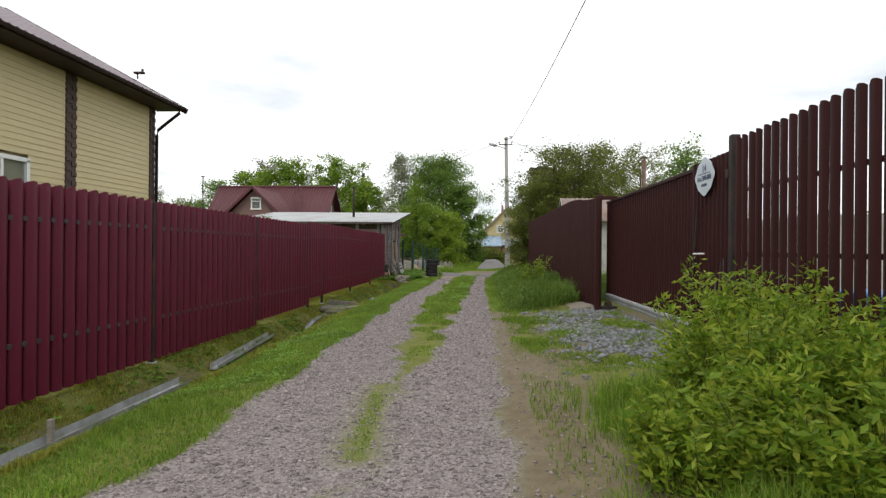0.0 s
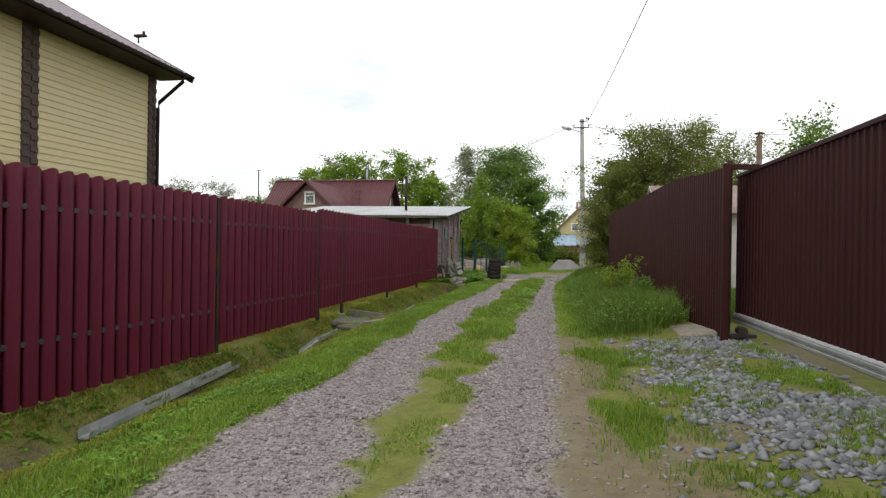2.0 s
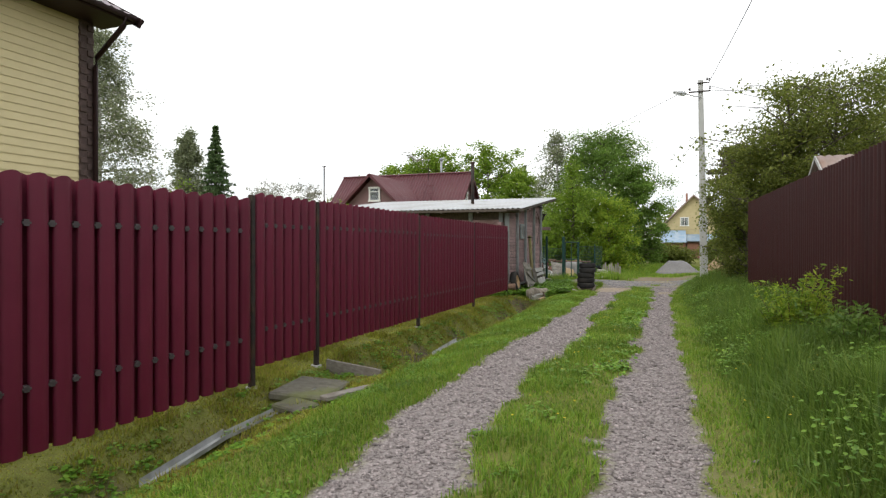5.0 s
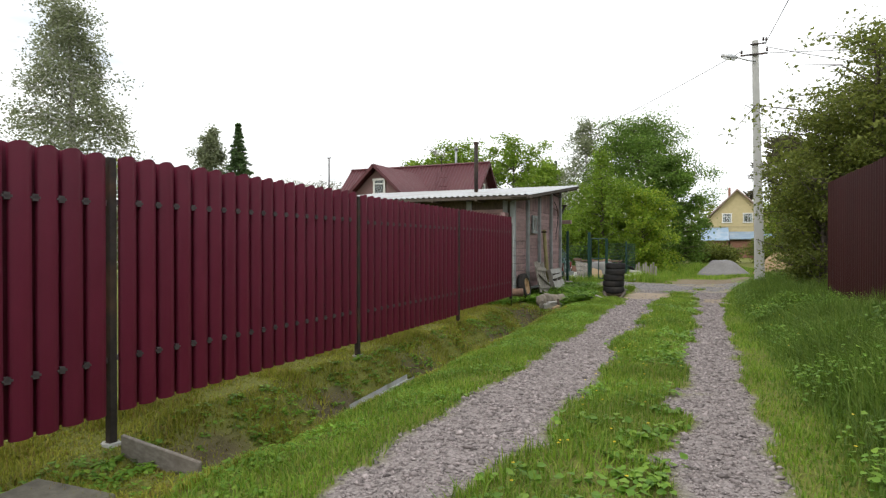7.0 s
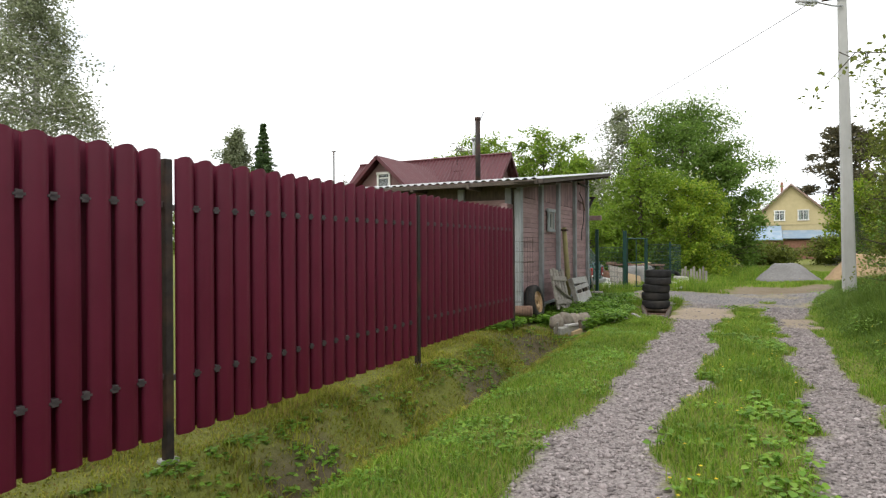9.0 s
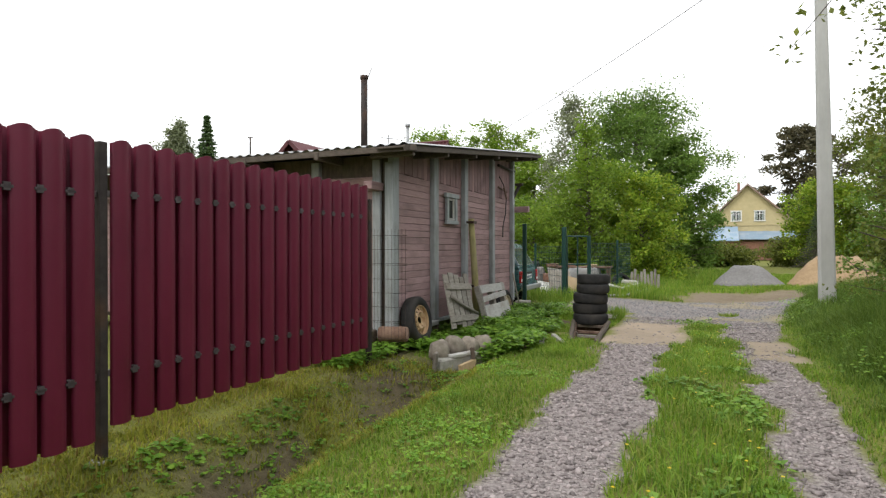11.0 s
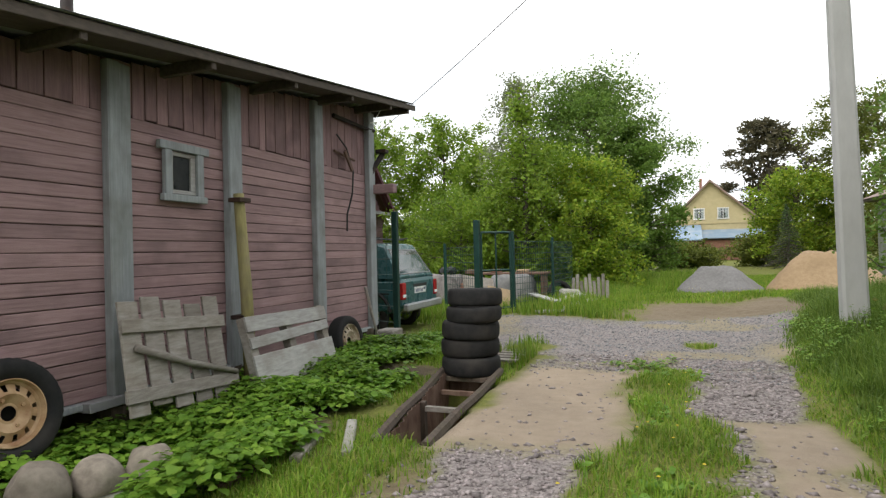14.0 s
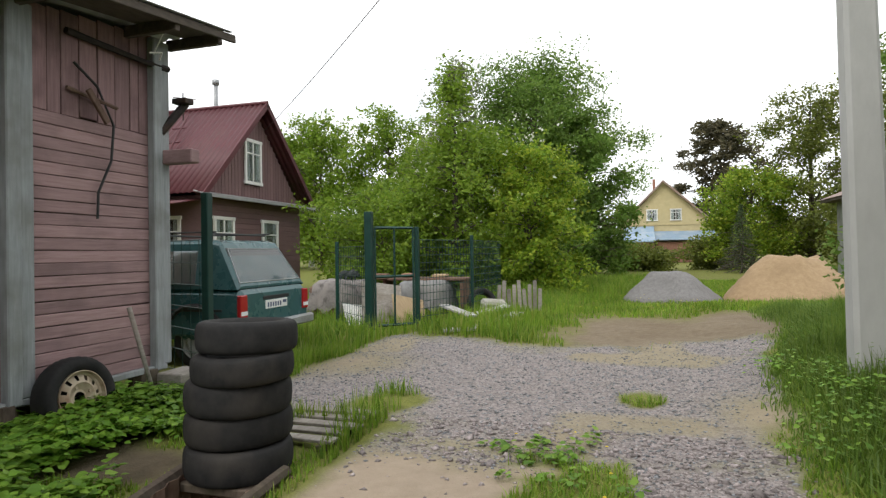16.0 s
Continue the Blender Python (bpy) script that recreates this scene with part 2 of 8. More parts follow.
M_BIRCHBARK = mat("birch_bark", (0.42, 0.41, 0.38), (0.6, 0.59, 0.55), 5, 0.8, 0.3, stretch=(1, 1, 4), stain=(0.06, 0.05, 0.045), stain_amount=0.8, stain_scale=5)
M_TWIG = mat("brown_twig", (0.075, 0.045, 0.028), (0.12, 0.08, 0.05), 12, 0.85, 0.3)
M_GREEN_STEEL = mat("dark_green_coated_steel", (0.005, 0.032, 0.025), (0.008, 0.045, 0.035), 6, 0.45, 0.05)
M_CARPAINT = mat("teal_car_paint", (0.026, 0.088, 0.094), (0.032, 0.10, 0.108), 3, 0.28, 0.02, stain=(0.06, 0.11, 0.11), stain_amount=0.35, spec=0.6, vary=0)
M_BLACKPLASTIC = mat("black_plastic", (0.014, 0.014, 0.015), (0.028, 0.028, 0.028), 12, 0.6, 0.1)
M_TAILLIGHT = mat("red_lamp_lens", (0.32, 0.012, 0.015), (0.40, 0.02, 0.022), 5, 0.2, 0.03, vary=0)
M_GLASS = glass_mat("window_glass")
# Opaque pane: the dark room and weak reflection are painted into its colour.
M_DULLGLASS = mat("opaque_dark_pane", (0.016, 0.018, 0.018), (0.035, 0.037, 0.036), 9, 0.3, 0.03, spec=0.12)
M_CARGLASS = glass_mat("car_glass", (0.5, 0.56, 0.56))
M_SIGN = mat("pale_blue_enamel", (0.55, 0.62, 0.70), (0.62, 0.69, 0.76), 5, 0.35, 0.03, vary=0)
M_INK = mat("dark_blue_lettering", (0.05, 0.07, 0.14), (0.06, 0.08, 0.16), 5, 0.5, 0, vary=0)
M_PLATE = mat("white_plate", (0.72, 0.72, 0.70), (0.78, 0.78, 0.76), 8, 0.4, 0.02, vary=0)
M_CLOTH = mat("grey_white_blanket", (0.09, 0.078, 0.075), (0.36, 0.33, 0.315), 5, 0.95, 0.5, stain=(0.18, 0.15, 0.14), stain_amount=0.7, stain_scale=5)
M_TARP = mat("grey_tarpaulin", (0.12, 0.12, 0.12), (0.22, 0.22, 0.22), 6, 0.6, 0.4, stain=(0.18, 0.17, 0.15), stain_amount=0.6, stain_scale=3)
M_PLY = mat("tan_plywood", (0.34, 0.24, 0.14), (0.44, 0.33, 0.20), 6, 0.8, 0.2, stretch=(1, 5, 1))
M_JUNK = mat("brown_scrap", (0.10, 0.05, 0.035), (0.22, 0.14, 0.10), 8, 0.85, 0.4)
M_BLUE = mat("blue_plastic", (0.02, 0.16, 0.42), (0.03, 0.2, 0.5), 4, 0.4, 0.02)
M_LICHENPOLE = mat("lichen_covered_timber", (0.21, 0.185, 0.075), (0.33, 0.29, 0.12), 9, 0.9, 0.5, stretch=(3, 3, 0.6), stain=(0.22, 0.18, 0.13), stain_amount=0.7, stain_scale=3)
M_SAND = mat("heap_of_sand", (0.30, 0.205, 0.115), (0.38, 0.27, 0.16), 9, 0.95, 0.6, stain=(0.25, 0.17, 0.095), stain_amount=0.6, bump_dist=0.03)
M_SCREEN = mat("heap_of_grey_screenings", (0.15, 0.142, 0.14), (0.22, 0.212, 0.208), 14, 0.95, 0.6, stain=(0.12, 0.115, 0.112), stain_amount=0.6, bump_dist=0.03)
M_RUSTROOF = mat("rusted_roof_sheet", (0.24, 0.17, 0.14), (0.34, 0.27, 0.24), 5, 0.7, 0.2, stain=(0.2, 0.09, 0.05), stain_amount=0.7, stain_scale=2.5)
M_BRICK = mat("brick_red_brown", (0.22, 0.10, 0.07), (0.32, 0.17, 0.12), 9, 0.85, 0.4)
M_STONE = mat("road_stone", (0.185, 0.157, 0.153), (0.33, 0.288, 0.282), 30, 0.9, 0.3, vary=0.44, island=True)
M_STONE_GREY = mat("crushed_grey_stone", (0.142, 0.146, 0.155), (0.232, 0.237, 0.247), 30, 0.85, 0.3, vary=0.38, island=True)
L_GRASS = leaf_mat("grass_blades", [(0.10, 0.19, 0.02), (0.155, 0.27, 0.026), (0.215, 0.335, 0.034), (0.29, 0.315, 0.07)], 0.55, 0.45)
L_MOSS = leaf_mat("short_mossy_grass", [(0.17, 0.195, 0.024), (0.26, 0.285, 0.033), (0.345, 0.345, 0.05), (0.24, 0.16, 0.06)], 0.7, 0.4)
L_TALL = leaf_mat("tall_grass_blades", [(0.092, 0.165, 0.025), (0.135, 0.22, 0.034), (0.20, 0.275, 0.052)], 0.5, 0.45)
L_WEED = leaf_mat("broad_weed_leaves", [(0.095, 0.205, 0.020), (0.155, 0.295, 0.032), (0.24, 0.38, 0.048)], 0.5, 0.4)
L_SHRUB = leaf_mat("shrub_leaves", [(0.12, 0.22, 0.02), (0.20, 0.31, 0.028), (0.28, 0.38, 0.034), (0.38, 0.43, 0.05)], 0.5, 0.5)
L_TREE = leaf_mat("tree_leaves", [(0.095, 0.18, 0.03), (0.145, 0.24, 0.042), (0.20, 0.30, 0.058)], 0.5, 0.5)
L_TREE_LIGHT = leaf_mat("light_tree_leaves", [(0.13, 0.22, 0.022), (0.185, 0.29, 0.03), (0.25, 0.34, 0.04)], 0.5, 0.5)
L_TREE_OLIVE = leaf_mat("olive_tree_leaves", [(0.10, 0.13, 0.024), (0.15, 0.18, 0.032), (0.20, 0.225, 0.042)], 0.55, 0.45)
L_BIRCH = leaf_mat("young_birch_leaves", [(0.16, 0.19, 0.10), (0.22, 0.25, 0.14), (0.29, 0.31, 0.19)], 0.55, 0.4)
L_PALE = leaf_mat("pale_budding_twigs", [(0.20, 0.19, 0.16), (0.28, 0.27, 0.22), (0.30, 0.31, 0.22)], 0.8, 0.3)
L_SPRUCE = leaf_mat("spruce_needles", [(0.05, 0.09, 0.034), (0.075, 0.125, 0.042), (0.10, 0.155, 0.05)], 0.6, 0.2)
L_PINE = leaf_mat("pine_needles", [(0.055, 0.055, 0.03), (0.085, 0.075, 0.04), (0.11, 0.095, 0.05)], 0.6, 0.2)
L_FLOWER = leaf_mat("yellow_petals", [(0.55, 0.40, 0.02), (0.65, 0.50, 0.04)], 0.6, 0.3)
L_BLOOM = leaf_mat("white_blossom", [(0.62, 0.62, 0.52), (0.72, 0.72, 0.64)], 0.6, 0.3)


# ---------------- mesh tools ----------------
ORIGIN = {}


class Shape:
    """Collects vertices and faces in world metres."""

    def __init__(self):
        self.v, self.f = [], []

    def add(self, verts, faces, m=None):
        k = len(self.v)
        self.v += [tuple(m @ Vector(p)) if m else tuple(p) for p in verts]
        self.f += [tuple(i + k for i in fc) for fc in faces]
        return self

    def box(self, c, s, m=None, bev=0.004):
        """A box with chamfered edges, centre c and size s."""
        hx, hy, hz = s[0] / 2, s[1] / 2, s[2] / 2
        b = min(bev, hx * 0.45, hy * 0.45, hz * 0.45)
        vs, idx = [], {}
        for sx in (-1, 1):
            for sy in (-1, 1):
                for sz in (-1, 1):
                    for ax in range(3):
                        d = [hx - b, hy - b, hz - b]
                        d[ax] += b
                        idx[sx, sy, sz, ax] = len(vs)
                        vs.append((c[0] + sx * d[0], c[1] + sy * d[1], c[2] + sz * d[2]))
        fs = []
        for a in (-1, 1):
            q = [(-1, -1), (1, -1), (1, 1), (-1, 1)]
            o = (lambda l: l) if a > 0 else (lambda l: l[::-1])
            fs.append(o([idx[a, y, z, 0] for y, z in q]))
            fs.append(o([idx[x, a, z, 1] for z, x in q]))
            fs.append(o([idx[x, y, a, 2] for x, y in q]))
        for p in (-1, 1):
            for q2 in (-1, 1):
                e = [[idx[p, q2, -1, 0], idx[p, q2, -1, 1], idx[p, q2, 1, 1], idx[p, q2, 1, 0]],
                     [idx[-1, p, q2, 1], idx[-1, p, q2, 2], idx[1, p, q2, 2], idx[1, p, q2, 1]],
                     [idx[q2, -1, p, 2], idx[q2, -1, p, 0], idx[q2, 1, p, 0], idx[q2, 1, p, 2]]]
                fs += [x if p * q2 > 0 else x[::-1] for x in e]
        for sx in (-1, 1):
            for sy in (-1, 1):
                for sz in (-1, 1):
                    t = [idx[sx, sy, sz, 0], idx[sx, sy, sz, 1], idx[sx, sy, sz, 2]]
                    fs.append(t if sx * sy * sz > 0 else t[::-1])
        return self.add(vs, fs, m)

    def tube(self, pts, radii, n=8, caps=True):
        """A round bar along the points."""
        pts = [Vector(p) for p in pts]
        if not isinstance(radii, (list, tuple)):
            radii = [radii] * len(pts)
        vs, fs = [], []
        for i, p in enumerate(pts):
            d = (pts[min(i + 1, len(pts) - 1)] - pts[max(i - 1, 0)]).normalized()
            a = d.cross(Vector((0, 0, 1)) if abs(d.z) < 0.9 else Vector((1, 0, 0))).normalized()
            b = d.cross(a)
            for k in range(n):
                w = 2 * math.pi * k / n
                vs.append(p + (a * math.cos(w) + b * math.sin(w)) * radii[i])
        for i in range(len(pts) - 1):
            for k in range(n):
                k2 = (k + 1) % n
                fs.append((i * n + k, (i + 1) * n + k, (i + 1) * n + k2, i * n + k2))
        if caps:
            fs.append(tuple(range(n)))
            fs.append(tuple(range((len(pts) - 1) * n + n - 1, (len(pts) - 1) * n - 1, -1)))
        return self.add(vs, fs)

    def turn(self, profile, m, n=32, closed=True):
        """A profile of (radius, height) turned about the z axis of m."""
        vs, fs = [], []
        k = len(profile)
        for i in range(n):
            w = 2 * math.pi * i / n
            vs += [(r * math.cos(w), r * math.sin(w), h) for r, h in profile]
        for i in range(n):
            j = (i + 1) % n
            for q in range(k if closed else k - 1):
                q2 = (q + 1) % k
                fs.append((i * k + q, j * k + q, j * k + q2, i * k + q2))
        return self.add(vs, fs, m)

    def extrude(self, outline, m, depth):
        """A flat outline (x, y), made depth thick along z of m."""
        n = len(outline)
        vs = [(x, y, 0) for x, y in outline] + [(x, y, depth) for x, y in outline]
        fs = [tuple(range(n - 1, -1, -1)), tuple(range(n, 2 * n))]
        fs += [(i, (i + 1) % n, n + (i + 1) % n, n + i) for i in range(n)]
        return self.add(vs, fs, m)

    def mesh(self, name, org=(0, 0, 0), smooth=False):
        me = bpy.data.meshes.new(name)
        o = Vector(org)
        me.from_pydata([tuple(Vector(p) - o) for p in self.v], [], self.f)
        if smooth:
            me.polygons.foreach_set("use_smooth", [True] * len(me.polygons))
        me.update()
        return me


def thing(name, loc, label, category, group="", kind=""):
    """An Empty at a thing's base."""
    ob = new(name)
    ob.empty_display_size = 0.1
    ob.location = loc
    ORIGIN[ob.name] = Vector(loc)
    return tagged(ob, label, category, group, kind)


def part(name, shape, material, parent=None, label="", smooth=False, at=None, local=False):
    """One mesh object, under a thing or under a part. at: its own origin. local: the shape is given about that origin."""
    base = ORIGIN[parent.name] if parent else Vector((0, 0, 0))
    org = Vector(at) if at is not None else base
    me = shape if isinstance(shape, bpy.types.Mesh) else shape.mesh(name, (0, 0, 0) if local else org, smooth)
    if not me.materials:
        me.materials.append(material)
    ob = new(name, me)
    if parent:
        ob.parent = parent
    ob.location = org - base
    ORIGIN[ob.name] = org
    if label:
        tagged(ob, label)
    return ob


def solo(name, shape, material, label, category, group="", kind="", smooth=False, at=None):
    return tagged(part(name, shape, material, None, "", smooth, at), label, category, group, kind)


def np_mesh(name, verts, faces, material, smooth=False):
    """A mesh from arrays; all faces have the same number of corners."""
    verts, faces = np.asarray(verts, np.float32), np.asarray(faces, np.int32)
    me = bpy.data.meshes.new(name)
    k = faces.shape[1]
    me.vertices.add(len(verts))
    me.vertices.foreach_set("co", verts.ravel())
    me.loops.add(faces.size)
    me.loops.foreach_set("vertex_index", faces.ravel())
    me.polygons.add(len(faces))
    me.polygons.foreach_set("loop_start", np.arange(0, faces.size, k, dtype=np.int32))
    me.polygons.foreach_set("loop_total", np.full(len(faces), k, np.int32))
    if smooth:
        me.polygons.foreach_set("use_smooth", np.ones(len(faces), bool))
    me.update(calc_edges=True)
    me.validate()
    me.materials.append(material)
    return me


def vnoise(x, y, scale, seed=0):
    """Smooth value noise on arrays, 0 to 1."""
    x, y = np.asarray(x, float) / scale + 37.7 * seed, np.asarray(y, float) / scale + 11.3 * seed
    xi, yi = np.floor(x), np.floor(y)
    fx, fy = x - xi, y - yi
    fx, fy = fx * fx * (3 - 2 * fx), fy * fy * (3 - 2 * fy)

    def h(a, b):
        s = np.sin(a * 127.1 + b * 311.7 + seed * 17.17) * 43758.5453
        return s - np.floor(s)
    return (h(xi, yi) * (1 - fx) + h(xi + 1, yi) * fx) * (1 - fy) + (h(xi, yi + 1) * (1 - fx) + h(xi + 1, yi + 1) * fx) * fy


def step(a, b, x):
    t = np.clip((np.asarray(x, float) - a) / (b - a), 0, 1)
    return t * t * (3 - 2 * t)


# ---------------- the lie of the land ----------------
def pit_mask(x, y):
    """1 inside the inspection pit."""
    s = (y - 27.15) / 2.5
    left, right = -2.36 - 0.42 * s, -1.99 - 0.16 * s
    return ((s > 0) & (s < 1) & (x > left) & (x < right)).astype(float)


def left_bank(x, y):
    """The verge falls from the track to a ditch and rises to the maroon fence; the ditch is deepest along its far half."""
    xs = [-6.0, -4.5, -4.17, -3.9, -3.72, -3.5, -3.3, -3.1, -2.9, -2.2]
    w = x + 0.10 * (vnoise(x * 0.2, y, 0.9, 71) - 0.5)
    near = np.interp(w, xs, [-0.16, -0.17, -0.20, -0.34, -0.46, -0.40, -0.30, -0.22, -0.15, 0.0])
    cross = np.interp(w, xs, [-0.12, -0.14, -0.16, -0.21, -0.24, -0.22, -0.20, -0.16, -0.10, 0.0])
    deep = np.interp(w, xs, [-0.05, -0.07, -0.09, -0.20, -0.36, -0.53, -0.43, -0.22, -0.12, 0.0])
    end = np.interp(w, xs, [-0.08, -0.09, -0.10, -0.16, -0.20, -0.24, -0.24, -0.16, -0.08, 0.0])
    k1, k2, k3, k4 = step(11.6, 13.0, y), step(13.9, 15.0, y), step(24.3, 25.0, y), step(26.3, 27.4, y)
    z = near * (1 - k1) + cross * k1
    z = z * (1 - k2) + deep * k2
    z = z * (1 - k3) + end * k3
    return z * (1 - k4)


def ground_z(x, y):
    x, y = np.asarray(x, float), np.asarray(y, float)
    z = -0.11 * step(24, 29.5, y) + 0 * x
    z = z - 0.09 * step(-3.2, -4.2, x) * step(30.5, 32.5, y) * step(60, 45, y)
    z = z + left_bank(x, y)
    z = z + 0.03 * np.exp(-((x + 0.75) / 0.35) ** 2) * step(6, 9, y) * step(31, 29, y)
    z = z + 0.13 * step(0.7, 2.3, x) * step(12, 9.5, y) + 0.15 * step(0.5, 1.7, x) * step(9.8, 12, y) * step(45, 36, y)
    z = z + 0.10 * (vnoise(x, y, 0.34, 61) * 0.65 + vnoise(x, y, 0.15, 62) * 0.35 - 0.5) * step(-2.95, -3.3, x) * step(-4.25, -3.95, x) * step(25, 24.4, y) * step(-2, 0, y) * (0.5 + 0.7 * step(12, 15, y))
    z = z + 0.035 * (vnoise(x, y, 0.9, 1) - 0.5) * step(45, 38, abs(y)) + 0.02 * (vnoise(x, y, 0.23, 2) - 0.5)
    return z - 0.62 * pit_mask(x, y)


def covers(x, y):
    """How much gravel, bare earth and sand lies at a place; the rest is grass."""
    x, y = np.asarray(x, float), np.asarray(y, float)
    wob = (vnoise(x, y, 0.5, 3) - 0.5) * 0.32 + (vnoise(x, y, 0.14, 4) - 0.5) * 0.16
    ll = np.interp(y, [-6, 2, 5, 10, 14, 17, 23, 26, 29], [-1.98, -1.94, -1.86, -1.90, -2.02, -1.90, -1.80, -1.74, -1.95])
    lr = np.interp(y, [-6, 4, 6.5, 8, 14, 17, 26, 29], [-0.72, -0.72, -0.95, -1.05, -1.28, -1.15, -1.05, -0.86])
    rl = np.interp(y, [-6, 4, 6.5, 9, 14, 17, 24, 30], [-0.72, -0.72, -0.5, -0.44, -0.40, -0.28, -0.18, -0.3])
    rr = np.interp(y, [-6, 3, 8, 10, 14, 20, 24, 27, 30, 32.5], [0.24, 0.25, 0.26, 0.30, 0.28, 0.27, 0.30, 0.36, 0.58, 0.95])
    e = 0.06
    gl = step(ll - e, ll + e, x + wob * 0.6) * step(lr + e, lr - e, x + wob)
    gr = step(rl - e, rl + e, x + wob) * step(rr + e, rr - e, x + wob * 0.6)
    gravel = np.maximum(gl, gr) * step(30.9, 30.2, y)
    mid = np.exp(-((x + 0.78 - 0.1 * np.sin(y)) / 0.16) ** 2) * step(0.50, 0.66, vnoise(x, y, 0.55, 5)) * step(7.5, 5.5, y)
    gravel = gravel * (1 - 0.9 * mid)
    # the yard in front of the gate and the shed
    far = 34.9 + 0.4 * np.sin(x * 1.3) + wob * 2
    tri = step(30.0, 30.7, y + wob * 2 - 0.35 * np.clip(-x - 0.6, 0, 1.5)) * step(far + 0.35, far - 0.35, y)
    side = np.interp(y, [29, 31, 32.5, 34, 36], [0.5, 0.72, 1.0, 1.35, 1.8])
    yard = tri * step(-3.95, -3.5, x + wob) * step(side + 0.12, side - 0.12, x + wob)
    clump = np.exp(-(((x + 2.15) / 0.35) ** 2 + ((y - 31.35) / 0.45) ** 2)) + np.exp(-(((x + 0.1) / 0.22) ** 2 + ((y - 31.9) / 0.3) ** 2))
    yard = yard * (1 - step(0.35, 0.6, clump + wob))
    gravel = np.maximum(gravel, yard)
    # bare earth: beside the right track, behind the yard, and in the ditch
    dirt = 0.9 * step(0.14, 0.26, x) * step(1.4, 0.95, x + wob) * step(12.5, 9.5, y) * step(0.32, 0.48, vnoise(x, y, 0.8, 6) + 0.30 * step(0.85, 0.5, x))
    dirt = np.maximum(dirt, step(far - 0.5, far + 0.2, y) * step(39.2, 37.4, y + wob * 3) * step(-1.6, -0.4, x + wob * 3) * step(3.6, 2.6, x + wob))
    dirt = np.maximum(dirt, 0.7 * np.exp(-((x + 3.62) / 0.26) ** 2) * step(0.46, 0.62, vnoise(x, y, 0.42, 7) + 0.14 * step(12, 10, y)) * step(25.2, 24.6, y))
    dirt = np.maximum(dirt, 0.75 * step(1.0, 1.3, x) * step(10.9, 10.2, y) * step(4.2, 5.0, y) * step(0.40, 0.62, vnoise(x, y, 0.7, 8)))
    dirt = np.maximum(dirt, 0.95 * np.exp(-(((x + 1.85) / 0.16) ** 2 + ((y - 26.45) / 0.4) ** 2)))
    dirt = np.maximum(dirt, 0.8 * step(-2.6, -3.0, x) * step(25.0, 25.4, y) * step(30.5, 30, y) * step(0.48, 0.66, vnoise(x, y, 0.6, 9)))
    dirt = np.maximum(dirt, 0.7 * np.exp(-(((x + 3.85) / 0.55) ** 2 + ((y - 24.6) / 0.9) ** 2)) * step(0.35, 0.6, vnoise(x, y, 0.3, 15) + 0.1))
    # sand that has been tipped and driven flat
    sand = step(-2.08, -1.9, x + wob) * step(-0.72, -0.92, x + wob) * step(27.0, 27.5, y + wob) * step(30.35, 29.9, y + wob)
    sand = np.maximum(sand, step(-0.22, -0.05, x + wob) * step(0.62, 0.46, x) * step(26.3, 26.8, y + wob) * step(29.0, 28.5, y + wob) * step(0.30, 0.5, vnoise(x, y, 0.7, 10)))
    sand = np.maximum(sand, 0.9 * np.exp(-(((x + 3.3) / 0.55) ** 2 + ((y - 33.0) / 0.55) ** 2)))
    sand = np.maximum(sand, 0.6 * step(0.70, 0.82, vnoise(x, y, 0.9, 11)) * tri)
    sand = np.maximum(sand, 0.8 * np.exp(-(((x - 0.75) / 0.25) ** 2 + ((y - 31.6) / 0.5) ** 2)))
    heap = np.exp(-(((x - 2.2) / 2.6) ** 2 + ((y - 42) / 1.3) ** 2))
    sand = np.maximum(sand, 0.8 * step(0.5, 0.8, heap))
    gravel = gravel * (1 - 0.96 * sand)
    return np.clip(gravel, 0, 1), np.clip(dirt * (1 - gravel), 0, 1), np.clip(sand, 0, 1)


def crushed(x, y):
    """Where the coarse grey stone lies before the sliding gate."""
    wob = (vnoise(x, y, 0.45, 12) - 0.5)
    a = step(1.05, 1.4, x + wob * 0.8) * step(2.95, 2.7, x) * step(5.0, 5.8, y + wob) * step(10.8, 10.2, y + wob)
    return a * step(0.38, 0.55, vnoise(x, y, 0.6, 13) + 0.14)


